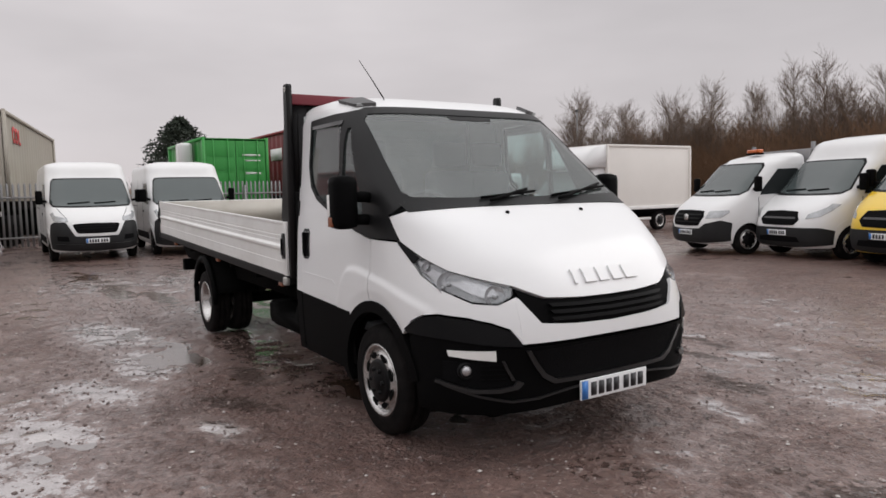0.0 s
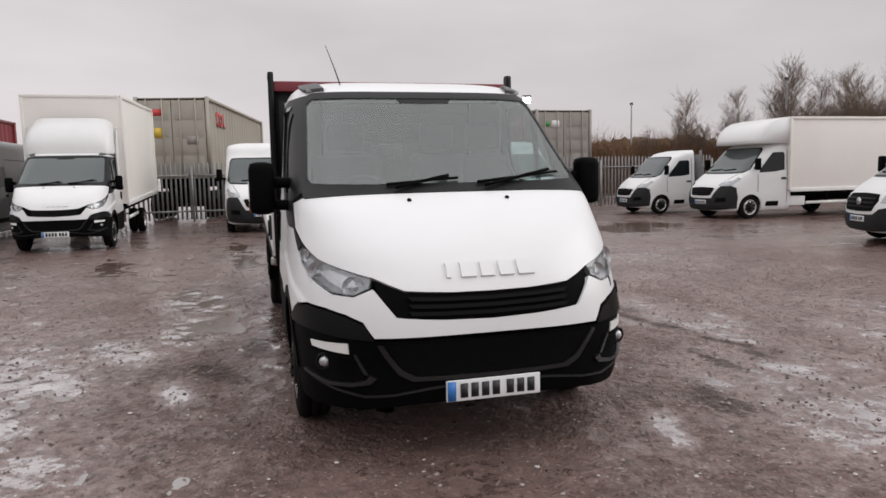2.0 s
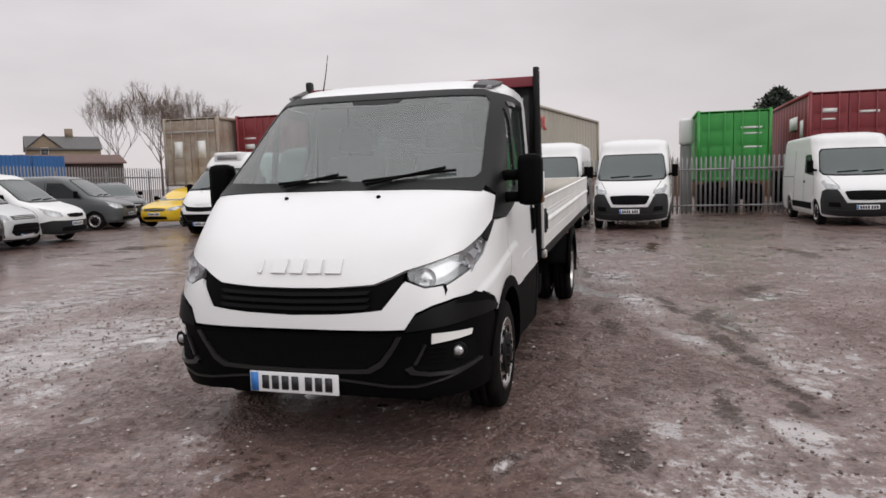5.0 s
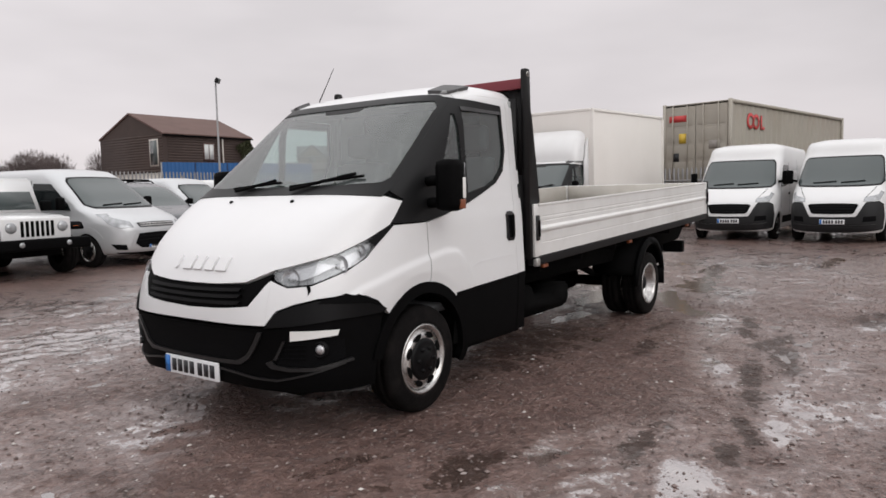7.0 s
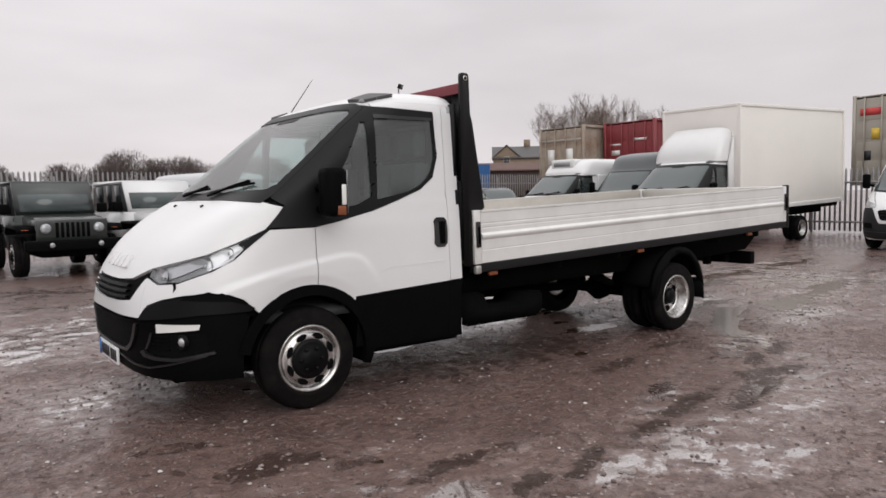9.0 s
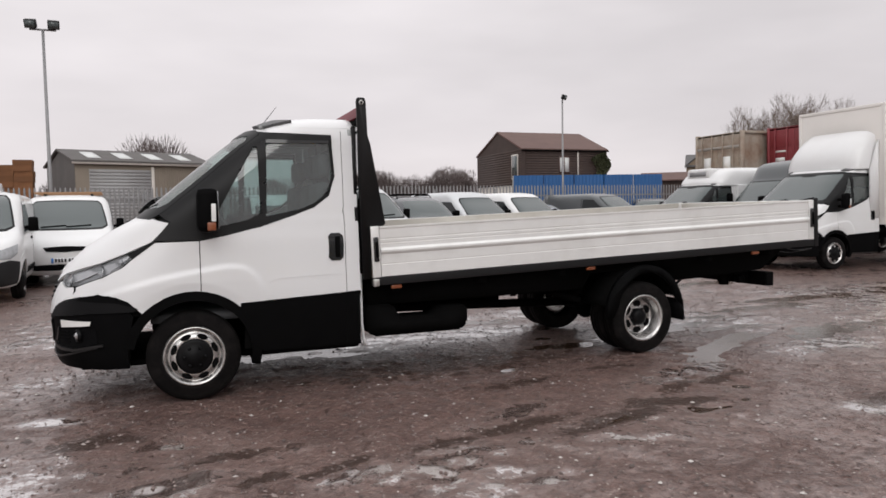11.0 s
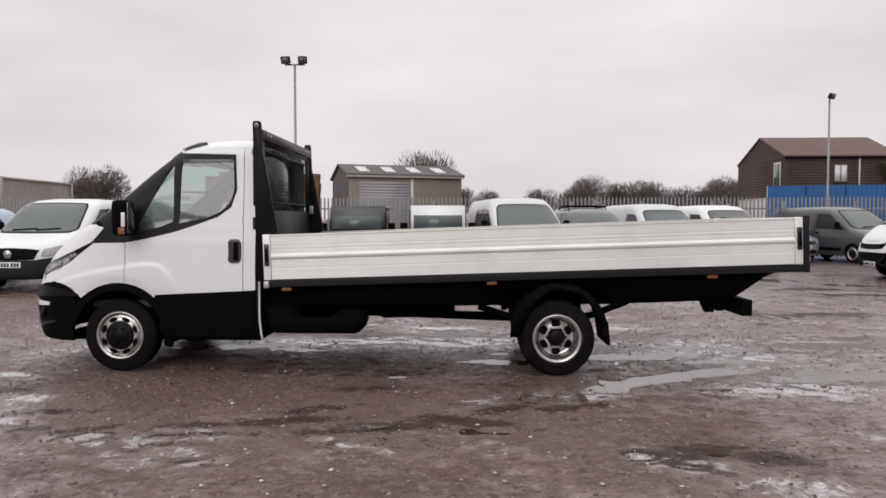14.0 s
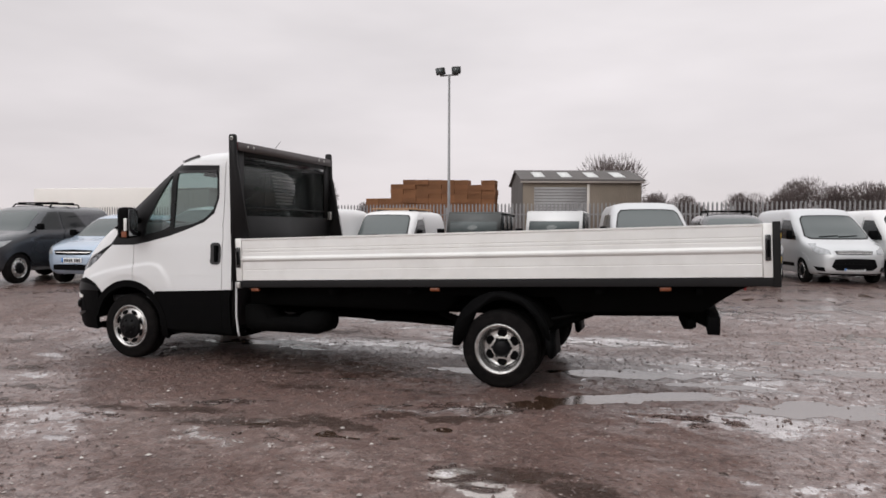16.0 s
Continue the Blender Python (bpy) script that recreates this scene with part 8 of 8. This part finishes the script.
        back = [[bm.verts.new((x0, s * (hw - 0.02), 2.16)), bm.verts.new((x0, s * (hw - 0.02), z1 - 0.03))] for s in (-1, 1)]
        for s, e in ((0, 0), (1, 8)):
            bm.faces.new([r[e] for r in rows] + [back[s][0]])
        bm.faces.new(rows[0] + [back[1][0], back[0][0]])
        bmesh.ops.recalc_face_normals(bm, faces=bm.faces)
        part("roof_pod", bm, "van_white", root, "rounded white roof pod")
    if fairing:
        n, bm = 8, bmesh.new()
        rows = []
        for k in range(n + 1):
            t = k / n
            x, z = x0 - 0.72 + 0.60 * t ** 1.8, 2.14 + 0.84 * t ** 0.85
            rows.append([bm.verts.new((x + 0.16 * abs(y / 0.9) ** 5, y * (1 - 0.06 * t ** 3), z - 0.08 * t * abs(y / 0.9) ** 8)) for y in np.linspace(-0.92, 0.92, 13)])
        for p, q in zip(rows, rows[1:]):
            for i in range(12):
                bm.faces.new((p[i], p[i + 1], q[i + 1], q[i]))
        for e in (0, 12):
            lo = bm.verts.new((x0 - 0.05, (-0.92, 0.92)[e // 12], 2.14))
            bm.faces.new([r[e] for r in rows] + [lo])
        bmesh.ops.recalc_face_normals(bm, faces=bm.faces)
        part("roof_fairing", bm, "van_white", root, "white roof air deflector")
        part("side_fairing", prism([(x0 - 0.28, 0.9), (x0 - 0.02, 0.9), (x0 - 0.02, 2.75), (x0 - 0.10, 2.6), (x0 - 0.28, 2.1)], -0.97, -0.93), "van_white", root)
        part("side_fairing", prism([(x0 - 0.28, 0.9), (x0 - 0.02, 0.9), (x0 - 0.02, 2.75), (x0 - 0.10, 2.6), (x0 - 0.28, 2.1)], 0.93, 0.97), "van_white", root)


def cab_side_glass(root):
    """Dark interior block behind the glass of a parked cab."""
    part("cab_interior", box(0.15, 1.22, -0.80, 0.80, 0.9, 1.75, 0.05), "interior", root)


def box_truck():
    r = thing("box_truck", "white box truck with a tall cream box body", "truck", None, "parked vans")
    daily_cab(r, False)
    cab_side_glass(r)
    box_body(r, 1.32, 7.0, 0.92, 3.52, 1.07, fairing=True, rake=0.03)
    for s in (-1, 1):
        wheel(r, 0, s * 0.865, 0.345, 0.20, 0.215, "steel", "front_wheel")
        wheel(r, 4.75, s * 0.90, 0.345, 0.19, 0.215, "dish", "rear_wheel")
        wheel(r, 4.75, s * 0.68, 0.345, 0.19, 0.215, "dish", "rear_wheel")
    return r


def fridge_van():
    r = thing("fridge_van", "white high roof fridge van with a roof unit", "van", None, "parked vans")
    daily_cab(r, False)
    cab_side_glass(r)
    rows = [(0.40, 0.9, 1.2, 0.985, 2.2, 4, 5.6), (1.4, 0.9, 1.2, 0.97, 2.2, 5, 5.6), (2.0, 0.55, 0.95, 0.93, 2.2, 6, 5.6), (2.12, 0.50, 0.95, 0.92, 2.2, 5, 5.6), (2.3, 0.60, 1.1, 0.90, 2.2, 5, 5.6), (2.48, 0.80, 1.3, 0.86, 2.2, 4.5, 5.6), (2.58, 1.05, 1.5, 0.76, 2.2, 4, 5.6), (2.62, 1.4, 1.8, 0.55, 2.2, 4, 5.6)]
    sh = Shell(rows)
    part("high_roof", sh.solid(2.06, 2.62, 12, 12), "van_white", r)
    part("load_body", box(1.29, 5.6, -0.985, 0.985, 0.55, 2.07, 0.03), "van_white", r)
    part("fridge_unit", box(0.60, 1.25, -0.50, 0.50, 2.28, 2.60, 0.07), "van_white", r, "white roof refrigeration unit")
    part("unit_grille", box(0.588, 0.598, -0.36, 0.36, 2.36, 2.50), "steel", r)
    part("sill", box(1.3, 5.5, -0.94, 0.94, 0.35, 0.56), "black", r)
    for s in (-1, 1):
        wheel(r, 0, s * 0.865, 0.345, 0.20, 0.215, "steel", "front_wheel")
        wheel(r, 4.1, s * 0.905, 0.345, 0.19, 0.215, "steel", "rear_wheel")
    return r


def mid_rows(top, xr):
    t = top - 1.97
    return [(0.22, -0.72, 0.0, 0.85, 2.2, 4, xr), (0.32, -0.88, 0.0, 0.94, 2.2, 4, xr), (0.55, -0.93, 0.05, 0.98, 2.2, 4, xr), (0.75, -0.92, 0.10, 0.99, 2.2, 4, xr), (0.88, -0.84, 0.10, 0.99, 2.2, 4.2, xr),
            (0.98, -0.68, 0.15, 0.98, 2.2, 4.6, xr), (1.06, -0.45, 0.2, 0.97, 2.2, 5, xr), (1.13, -0.18, 0.3, 0.96, 2.2, 5.5, xr), (1.20, 0.0, 0.45, 0.95, 2.2, 6, xr - 0.02), (1.50, 0.42, 0.85, 0.91, 2.2, 6, xr - 0.05),
            (1.75, 0.78, 1.2, 0.86, 2.2, 6, xr - 0.1), (1.84 + t * 0.5, 0.93, 1.4, 0.82, 2.2, 5, xr - 0.15), (1.92 + t, 1.12, 1.6, 0.74, 2.2, 4.5, xr - 0.2), (1.955 + t, 1.3, 1.8, 0.62, 2.2, 4, xr - 0.25), (1.97 + t, 1.45, 1.9, 0.50, 2.2, 4, xr - 0.3)]


def mid_van(label, paint="van_white", style="ford", glazed=False, bumper=None, name="small_van", top=1.97, roof=None):
    v = Vehicle(name, label, "van", mid_rows(top, 4.0), paint, ((0, 0.33, 0.41), (2.95, 0.33, 0.41)), top, "parked vans")
    v.mid("windscreen_surround", "satin", [f_(0, 1.165), f_(0.72, 1.175), f_(0.835, 1.25), f_(0.725, 1.735), f_(0.64, 1.83), f_(0, 1.85)], 0.004, 0.004, "black windscreen edge")
    v.mid("windscreen", "far_glass", [f_(0, 1.20), f_(0.70, 1.21), f_(0.80, 1.26), f_(0.70, 1.72), f_(0.62, 1.80), f_(0, 1.82)], 0.008, 0.01, "dark windscreen reflecting the sky")
    v.both("door_window", "cab_glass", [s_(0.42, 1.15), s_(0.52, 1.28), s_(1.08, 1.70), s_(1.62, 1.72), s_(1.66, 1.18)], 0.008, 0.01)
    if glazed:
        v.both("side_window", "cab_glass", [s_(1.74, 1.19), s_(1.74, 1.72), s_(2.62, 1.72), s_(2.66, 1.20)], 0.008, 0.01)
    v.both("door_gap", "dark", [s_(1.69, 0.42), s_(1.705, 0.42), s_(1.705, 1.78), s_(1.69, 1.78)], 0.003, 0.002)
    v.both("door_handle", "black" if style != "ford" else paint, [s_(1.46, 1.0), s_(1.64, 1.0), s_(1.64, 1.05), s_(1.46, 1.05)], 0.016, 0.016)
    low = bumper or ("bumper_grey" if style == "merc" else paint)
    v.mid("front_bumper", low, [f_(0, 0.25), f_(0.75, 0.28), s_(-0.42, 0.30), s_(-0.40, 0.60), f_(0.80, 0.66), f_(0, 0.64)], 0.010, 0.03)
    if style == "ford":
        v.mid("grille_surround", low, [f_(0, 0.335), f_(0.46, 0.345), f_(0.62, 0.46), f_(0.53, 0.715), f_(0, 0.735)], 0.020, 0.02)
        v.mid("lower_grille", "mesh_dark", [f_(0, 0.375), f_(0.43, 0.385), f_(0.555, 0.475), f_(0.48, 0.665), f_(0, 0.685)], 0.026, 0.02, "black trapezoid grille")
        for z in (0.53, 0.60):
            v.mid("grille_slat", "satin", [f_(0, z), f_(0.49, z), f_(0.49, z + 0.018), f_(0, z + 0.018)], 0.032, 0.01)
        v.mid("upper_grille", "gloss_black", [f_(0, 0.785), f_(0.43, 0.79), f_(0.47, 0.875), f_(0, 0.89)], 0.012, 0.02)
        for z in (0.805, 0.845):
            v.mid("chrome_bar", "chrome", [f_(0, z), f_(0.42, z), f_(0.42, z + 0.013), f_(0, z + 0.013)], 0.02, 0.02)
        for s in (1, -1):
            part("fog_recess", v.sh.patch([v.at(p, s) for p in (f_(0.66, 0.345), f_(0.80, 0.36), f_(0.87, 0.47), f_(0.70, 0.455))], 0.016, 0.006, 0.08, 0.08), "mesh_dark", v.root)
        v.mid("chin", "black", [f_(0, 0.25), f_(0.75, 0.28), f_(0.80, 0.305), f_(0, 0.285)], 0.014, 0.02)
        hl = [f_(0.56, 0.79), f_(0.78, 0.78), s_(-0.52, 0.86), s_(-0.20, 1.06), s_(-0.34, 1.07), f_(0.80, 1.0), f_(0.58, 0.90)]
    elif style == "merc":
        v.mid("bumper_cover", "bumper_grey", [f_(0, 0.30), f_(0.75, 0.31), s_(-0.42, 0.33), s_(-0.40, 0.66), f_(0.82, 0.70), f_(0.60, 0.66), f_(0.52, 0.64), f_(0, 0.63)], 0.012, 0.02, "black lower nose and bumper")
        v.mid("upper_grille", "mesh_dark", [f_(0, 0.64), f_(0.50, 0.66), f_(0.58, 0.84), f_(0, 0.88)], 0.012, 0.02, "black star badge grille")
        part("round_badge", lathe([(0.001, 0), (0.085, 0), (0.085, 0.02), (0.001, 0.02)], 20, None, Matrix.Translation((v.sh.pt(0, 0.76).x - 0.01, 0, 0.76)) @ Euler((0, 0, radians(90))).to_matrix().to_4x4()), "chrome", v.root)
        hl = [f_(0.62, 0.72), f_(0.82, 0.72), s_(-0.48, 0.80), s_(-0.34, 0.96), f_(0.78, 0.90), f_(0.64, 0.86)]
    else:
        v.mid("upper_grille", "mesh_dark", [f_(0, 0.72), f_(0.34, 0.74), f_(0.40, 0.82), f_(0, 0.84)], 0.012, 0.02)
        v.mid("lower_grille", "mesh_dark", [f_(0, 0.34), f_(0.6, 0.35), f_(0.6, 0.46), f_(0, 0.47)], 0.014, 0.02)
        hl = [f_(0.56, 0.76), f_(0.80, 0.76), s_(-0.52, 0.86), s_(-0.34, 1.02), f_(0.82, 0.98), f_(0.58, 0.88)]
    v.both("headlamp", "far_lamp", hl, 0.012, 0.02)
    v.both("side_moulding", "black", [s_(0.46, 0.42), s_(2.48, 0.42), s_(2.48, 0.52), s_(0.46, 0.52)], 0.014, 0.02)
    v.mirrors(0.55, 1.16, 0.26)
    v.wipers(0.5, -0.5, 1.235)
    v.wheels((0, 2.95), 0.33, 0.2)
    v.plate(0.55 if style != "ford" else 0.42)
    if roof == "fridge":
        part("fridge_unit", box(1.25, 1.95, -0.50, 0.50, top - 0.03, top + 0.17, 0.05), "van_white", v.root, "white roof refrigeration unit")
        part("unit_grille", box(1.238, 1.248, -0.36, 0.36, top + 0.02, top + 0.10), "steel", v.root)
    if roof == "rack":
        for x in (1.5, 2.3, 3.1):
            part("rack_bar", box(x - 0.03, x + 0.03, -0.72, 0.72, top + 0.03, top + 0.08, 0.01), "orange_rack", v.root)
        for y in (-0.5, 0.5):
            part("rack_foot", box(1.45, 3.15, y - 0.02, y + 0.02, top - 0.04, top + 0.03), "black", v.root)
    return v


def car_rows(k, xr, w=1.0):
    """Hatchback or estate, k: heights are stretched by it."""
    base = [(0.20, -0.62, 0.0, 0.74, 0.0), (0.30, -0.75, 0.0, 0.83, 0.0), (0.50, -0.80, 0.05, 0.87, 0.0), (0.65, -0.78, 0.10, 0.88, 0.0), (0.75, -0.68, 0.10, 0.88, 0.0), (0.83, -0.45, 0.15, 0.87, 0.0), (0.90, -0.10, 0.30, 0.85, 0.05),
            (0.96, 0.25, 0.60, 0.83, 0.08), (1.15, 0.58, 0.95, 0.75, 0.16), (1.30, 0.86, 1.22, 0.69, 0.28), (1.39, 1.10, 1.45, 0.62, 0.36), (1.45, 1.40, 1.75, 0.48, 0.45)]
    return [(z * k, a, b, y * w, 2.2, 4.5, xr - d) for z, a, b, y, d in base]


def car(label, paint, k=1.0, xr=3.1, wb=2.5, w=1.0, name="car", alloy="alloy", r=0.31, grille="mesh_dark", rack=False):
    v = Vehicle(name, label, "car", car_rows(k, xr, w), paint, ((0, r, r + 0.07), (wb, r, r + 0.07)), 1.45 * k, "parked cars", z0=0.22 * k)
    v.mid("windscreen", "far_glass", [f_(0, 0.965 * k), f_(0.64 * w, 0.97 * k), f_(0.68 * w, 1.02 * k), f_(0.60 * w, 1.29 * k), f_(0.52 * w, 1.34 * k), f_(0, 1.35 * k)], 0.006, 0.01)
    v.both("front_side_window", "cab_glass", [s_(0.62, 0.98 * k), s_(0.95, 1.20 * k), s_(1.18, 1.32 * k), s_(1.50, 1.34 * k), s_(1.50, 0.99 * k)], 0.006, 0.01)
    v.both("rear_side_window", "cab_glass", [s_(1.58, 0.99 * k), s_(1.58, 1.34 * k), s_(2.15, 1.33 * k), s_(2.45, 1.04 * k)], 0.006, 0.01)
    v.both("door_gap", "dark", [s_(1.535, 0.32 * k), s_(1.55, 0.32 * k), s_(1.55, 1.33 * k), s_(1.535, 1.33 * k)], 0.003, 0.002)
    v.mid("upper_grille", grille, [f_(0, 0.60 * k), f_(0.42 * w, 0.61 * k), f_(0.48 * w, 0.69 * k), f_(0, 0.71 * k)], 0.010, 0.02)
    v.mid("chrome_bar", "chrome", [f_(0, 0.645 * k), f_(0.44 * w, 0.65 * k), f_(0.44 * w, 0.662 * k), f_(0, 0.66 * k)], 0.018, 0.02)
    v.mid("lower_intake", "mesh_dark", [f_(0, 0.30 * k), f_(0.52 * w, 0.31 * k), f_(0.48 * w, 0.41 * k), f_(0, 0.42 * k)], 0.010, 0.02)
    v.both("headlamp", "far_lamp", [f_(0.52 * w, 0.62 * k), f_(0.72 * w, 0.63 * k), s_(-0.40, 0.70 * k), s_(-0.20, 0.79 * k), f_(0.70 * w, 0.76 * k), f_(0.54 * w, 0.70 * k)], 0.010, 0.02)
    v.mirrors(0.62, 0.98 * k, 0.16, 0.80 * w)
    v.wheels((0, wb), r, 0.2, 0.87 * w, alloy)
    v.plate(0.50 * k)
    if rack:
        for s in (-1, 1):
            part("roof_rail", tube([(1.45, s * 0.56, 1.43 * k), (1.55, s * 0.57, 1.49 * k), (2.5, s * 0.57, 1.49 * k), (2.6, s * 0.56, 1.43 * k)], 0.02, 6), "black", v.root)
        for x in (1.7, 2.3):
            part("rack_bar", box(x - 0.03, x + 0.03, -0.60, 0.60, 1.50 * k, 1.53 * k), "black", v.root)
    return v


def jeep(paint, top_mat, label):
    """Boxy off-road car: slotted grille, round lamps, flat wings, upright screen and hard top."""
    r = thing("off_road_car", label, "car", None, "parked cars")
    part("bonnet", prism([(-0.62, 0.86), (-0.60, 1.08), (-0.45, 1.13), (0.62, 1.19), (0.62, 0.86)], -0.62, 0.62, None, 0.04), paint, r)
    g = part("grille_panel", box(-0.66, -0.60, -0.62, 0.62, 0.68, 1.10, 0.03), paint, r, "upright slotted grille panel")
    for k in range(7):
        y = -0.27 + 0.09 * k
        part("grille_slot", box(-0.668, -0.661, y - 0.027, y + 0.027, 0.76, 1.04, 0), "dark", g)
    for s in (-1, 1):
        part("round_headlamp", lathe([(0.001, 0.035), (0.07, 0.025), (0.095, 0.005), (0.10, -0.02), (0.001, -0.02)], 22, None, Matrix.Translation((-0.67, s * 0.46, 0.93)) @ Euler((0, 0, radians(90))).to_matrix().to_4x4()), "far_lamp", g)
        part("front_wing", prism([(-0.60, 0.86), (-0.50, 0.99), (0.42, 0.99), (0.58, 0.80), (0.52, 0.80), (0.38, 0.93), (-0.46, 0.93), (-0.55, 0.84)], min(s * 0.60, s * 0.93), max(s * 0.60, s * 0.93), None, 0.015), "black", r)
        part("rear_wing", prism([(1.82, 0.80), (2.0, 0.99), (2.85, 0.99), (3.0, 0.80), (2.94, 0.80), (2.80, 0.93), (2.04, 0.93), (1.88, 0.80)], min(s * 0.74, s * 0.93), max(s * 0.74, s * 0.93), None, 0.015), "black", r)
        part("door_window", prism([(0.82, 1.20), (1.00, 1.74), (1.50, 1.76), (1.50, 1.20)], s * 0.752 - 0.006, s * 0.752 + 0.006), "cab_glass", r)
        part("door_window", prism([(1.60, 1.20), (1.60, 1.76), (2.12, 1.76), (2.12, 1.20)], s * 0.752 - 0.006, s * 0.752 + 0.006), "cab_glass", r)
        part("door_window", prism([(2.24, 1.20), (2.24, 1.74), (2.95, 1.74), (2.98, 1.20)], s * 0.752 - 0.006, s * 0.752 + 0.006), "cab_glass", r)
        part("mirror_housing", box(0.62, 0.72, min(s * 0.80, s * 1.0), max(s * 0.80, s * 1.0), 1.20, 1.40, 0.03), "black", r)
        part("wing_lamp", box(-0.56, -0.50, s * 0.78 - 0.06, s * 0.78 + 0.06, 0.87, 0.92, 0.01), "amber", r)
    part("body_tub", prism([(0.5, 0.48), (0.5, 1.17), (3.1, 1.17), (3.1, 0.55), (2.9, 0.48)], -0.745, 0.745, None, 0.02), paint, r)
    part("chassis", box(-0.5, 3.0, -0.5, 0.5, 0.38, 0.62), "dark", r)
    part("front_bumper", box(-0.92, -0.72, -0.85, 0.85, 0.52, 0.72, 0.03), "black", r, "black steel front bumper")
    part("plate_carrier", box(-0.74, -0.55, -0.3, 0.3, 0.5, 0.7), "dark", r)
    part("screen_frame", prism([(0.52, 1.18), (0.58, 1.18), (0.92, 1.80), (0.86, 1.82)], -0.72, 0.72), paint, r)
    part("windscreen", prism([(0.538, 1.245), (0.546, 1.24), (0.850, 1.765), (0.842, 1.77)], -0.64, 0.64), "far_glass", r)
    part("hard_top", prism([(0.88, 1.805), (0.92, 1.855), (3.05, 1.87), (3.10, 1.78), (3.10, 1.17), (3.02, 1.17), (2.98, 1.78)], -0.735, 0.735, None, 0.02), top_mat, r)
    part("cabin_block", box(0.95, 3.0, -0.70, 0.70, 1.0, 1.79), "interior", r)
    for x, s in ((0, 1), (0, -1), (2.42, 1), (2.42, -1)):
        wheel(r, x, s * 0.80, 0.39, 0.24, 0.23, "alloy")
    for s in (-1, 1):
        part("fog_lamp", lathe([(0.001, 0.02), (0.045, 0.012), (0.05, -0.01), (0.001, -0.01)], 16, None, Matrix.Translation((-0.925, s * 0.42, 0.63)) @ Euler((0, 0, radians(90))).to_matrix().to_4x4()), "far_lamp", r)
    return r


def put(v, x, y, rz, z=0):
    r = v.root if isinstance(v, Vehicle) else v
    r.matrix_world = pose(x, y, z, 0, 0, rz)
    return r


def scaled(v, x, y, rz, k=1.0):
    r = put(v, x, y, rz)
    r.matrix_world = r.matrix_world @ Matrix.Diagonal((k, k, k, 1))
    return r


# east row, facing the yard
put(box_truck(), 12.85, 5.15, 0)
put(crafter(), 14.9, 8.3, 0)
scaled(fridge_van(), 14.2, 10.5, 0, 0.96)
b1 = put(boxer(), 16.0, 0.83, 0)
copy_thing(b1, pose(15.84, -1.55, 0, 0, 0, -3))
copy_thing(b1, pose(16.6, -7.35, 0, 0, 0, 0))
put(car("bright yellow hatchback parked beside a fridge van", "yellow"), 18.1, 15.3, 0)
# south row
mov = boxer("cab", "van_white", "white tipper truck with black bumper", 2.28, "tipper_truck")
tip_body(mov.root, 1.5, 4.6, 0.95, 0.4, "steel", 1.3)
mov.wheels((0, 3.5))
scaled(mov, 16.8, -11.9, -90, 0.92)
put(luton(), 13.6, -12.7, -90)
scaled(sprinter_tipper(), 6.14, -10.97, -109, 0.96)
scaled(transit(2.55, 4.5, "white panel van with a black hexagonal grille"), 4.18, -11.25, -106, 0.96)
put(transit(2.2, 4.2, "yellow van with dark bumper at the row's end", paint="yellow"), 1.96, -10.8, -104)
# north row
scaled(mid_van("white van with a roof refrigeration unit", style="merc", roof="fridge", top=1.92), -3.55, 7.5, 95)
scaled(mid_van("white van with a black bumper and badge", style="merc", top=1.95), -6.0, 7.15, 92)
scaled(car("pale blue silver off-road estate car", "suv_blue", 1.20, 3.5, 2.67, 1.04, "estate_car", r=0.34), -8.4, 6.75, 101)
scaled(car("dark blue grey off-road estate car with roof rails", "suv_dark", 1.35, 3.8, 2.88, 1.10, "estate_car", r=0.38, rack=True), -10.75, 5.75, 98)
scaled(mid_van("white van with timber roof rack bars", style="vauxhall", roof="rack", top=1.98), -2.25, 10.3, 94, 0.96)
scaled(mid_van("plain white van parked by the fence", style="vauxhall", bumper="bumper_grey", top=2.02), 11.6, 14.4, 103, 0.97)
scaled(jeep("green_paint", "green_paint", "dark green off-road car with slotted grille"), 0.34, 10.2, 94, 0.99)
scaled(jeep("van_white", "van_white", "white off-road car with slotted grille"), 2.45, 10.4, 94, 1.0)
scaled(mid_van("silver crew van with side windows", "silver", style="ford", glazed=True, top=2.03), 4.85, 10.9, 101, 1.03)
scaled(car("dark estate car with roof bars", "suv_dark", 1.25, 3.4, 2.6, 1.08, "estate_car", rack=True), 6.95, 12.2, 98)
scaled(mid_van("silver van with a black trapezoid grille", "silver", "ford", top=2.05), 9.45, 13.9, 103, 0.97)
scaled(car("silver grey small hatchback car", "blue_car", 1.08), 14.6, 18.0, 105)
scaled(mid_van("dark grey van with clear lamps", "grey_paint", "vauxhall"), 17.2, 17.3, 108)
scaled(car("black estate car parked by the fence", "suv_dark", 1.2, 3.5, 2.7, 1.05, "estate_car"), 19.6, 18.6, 60)
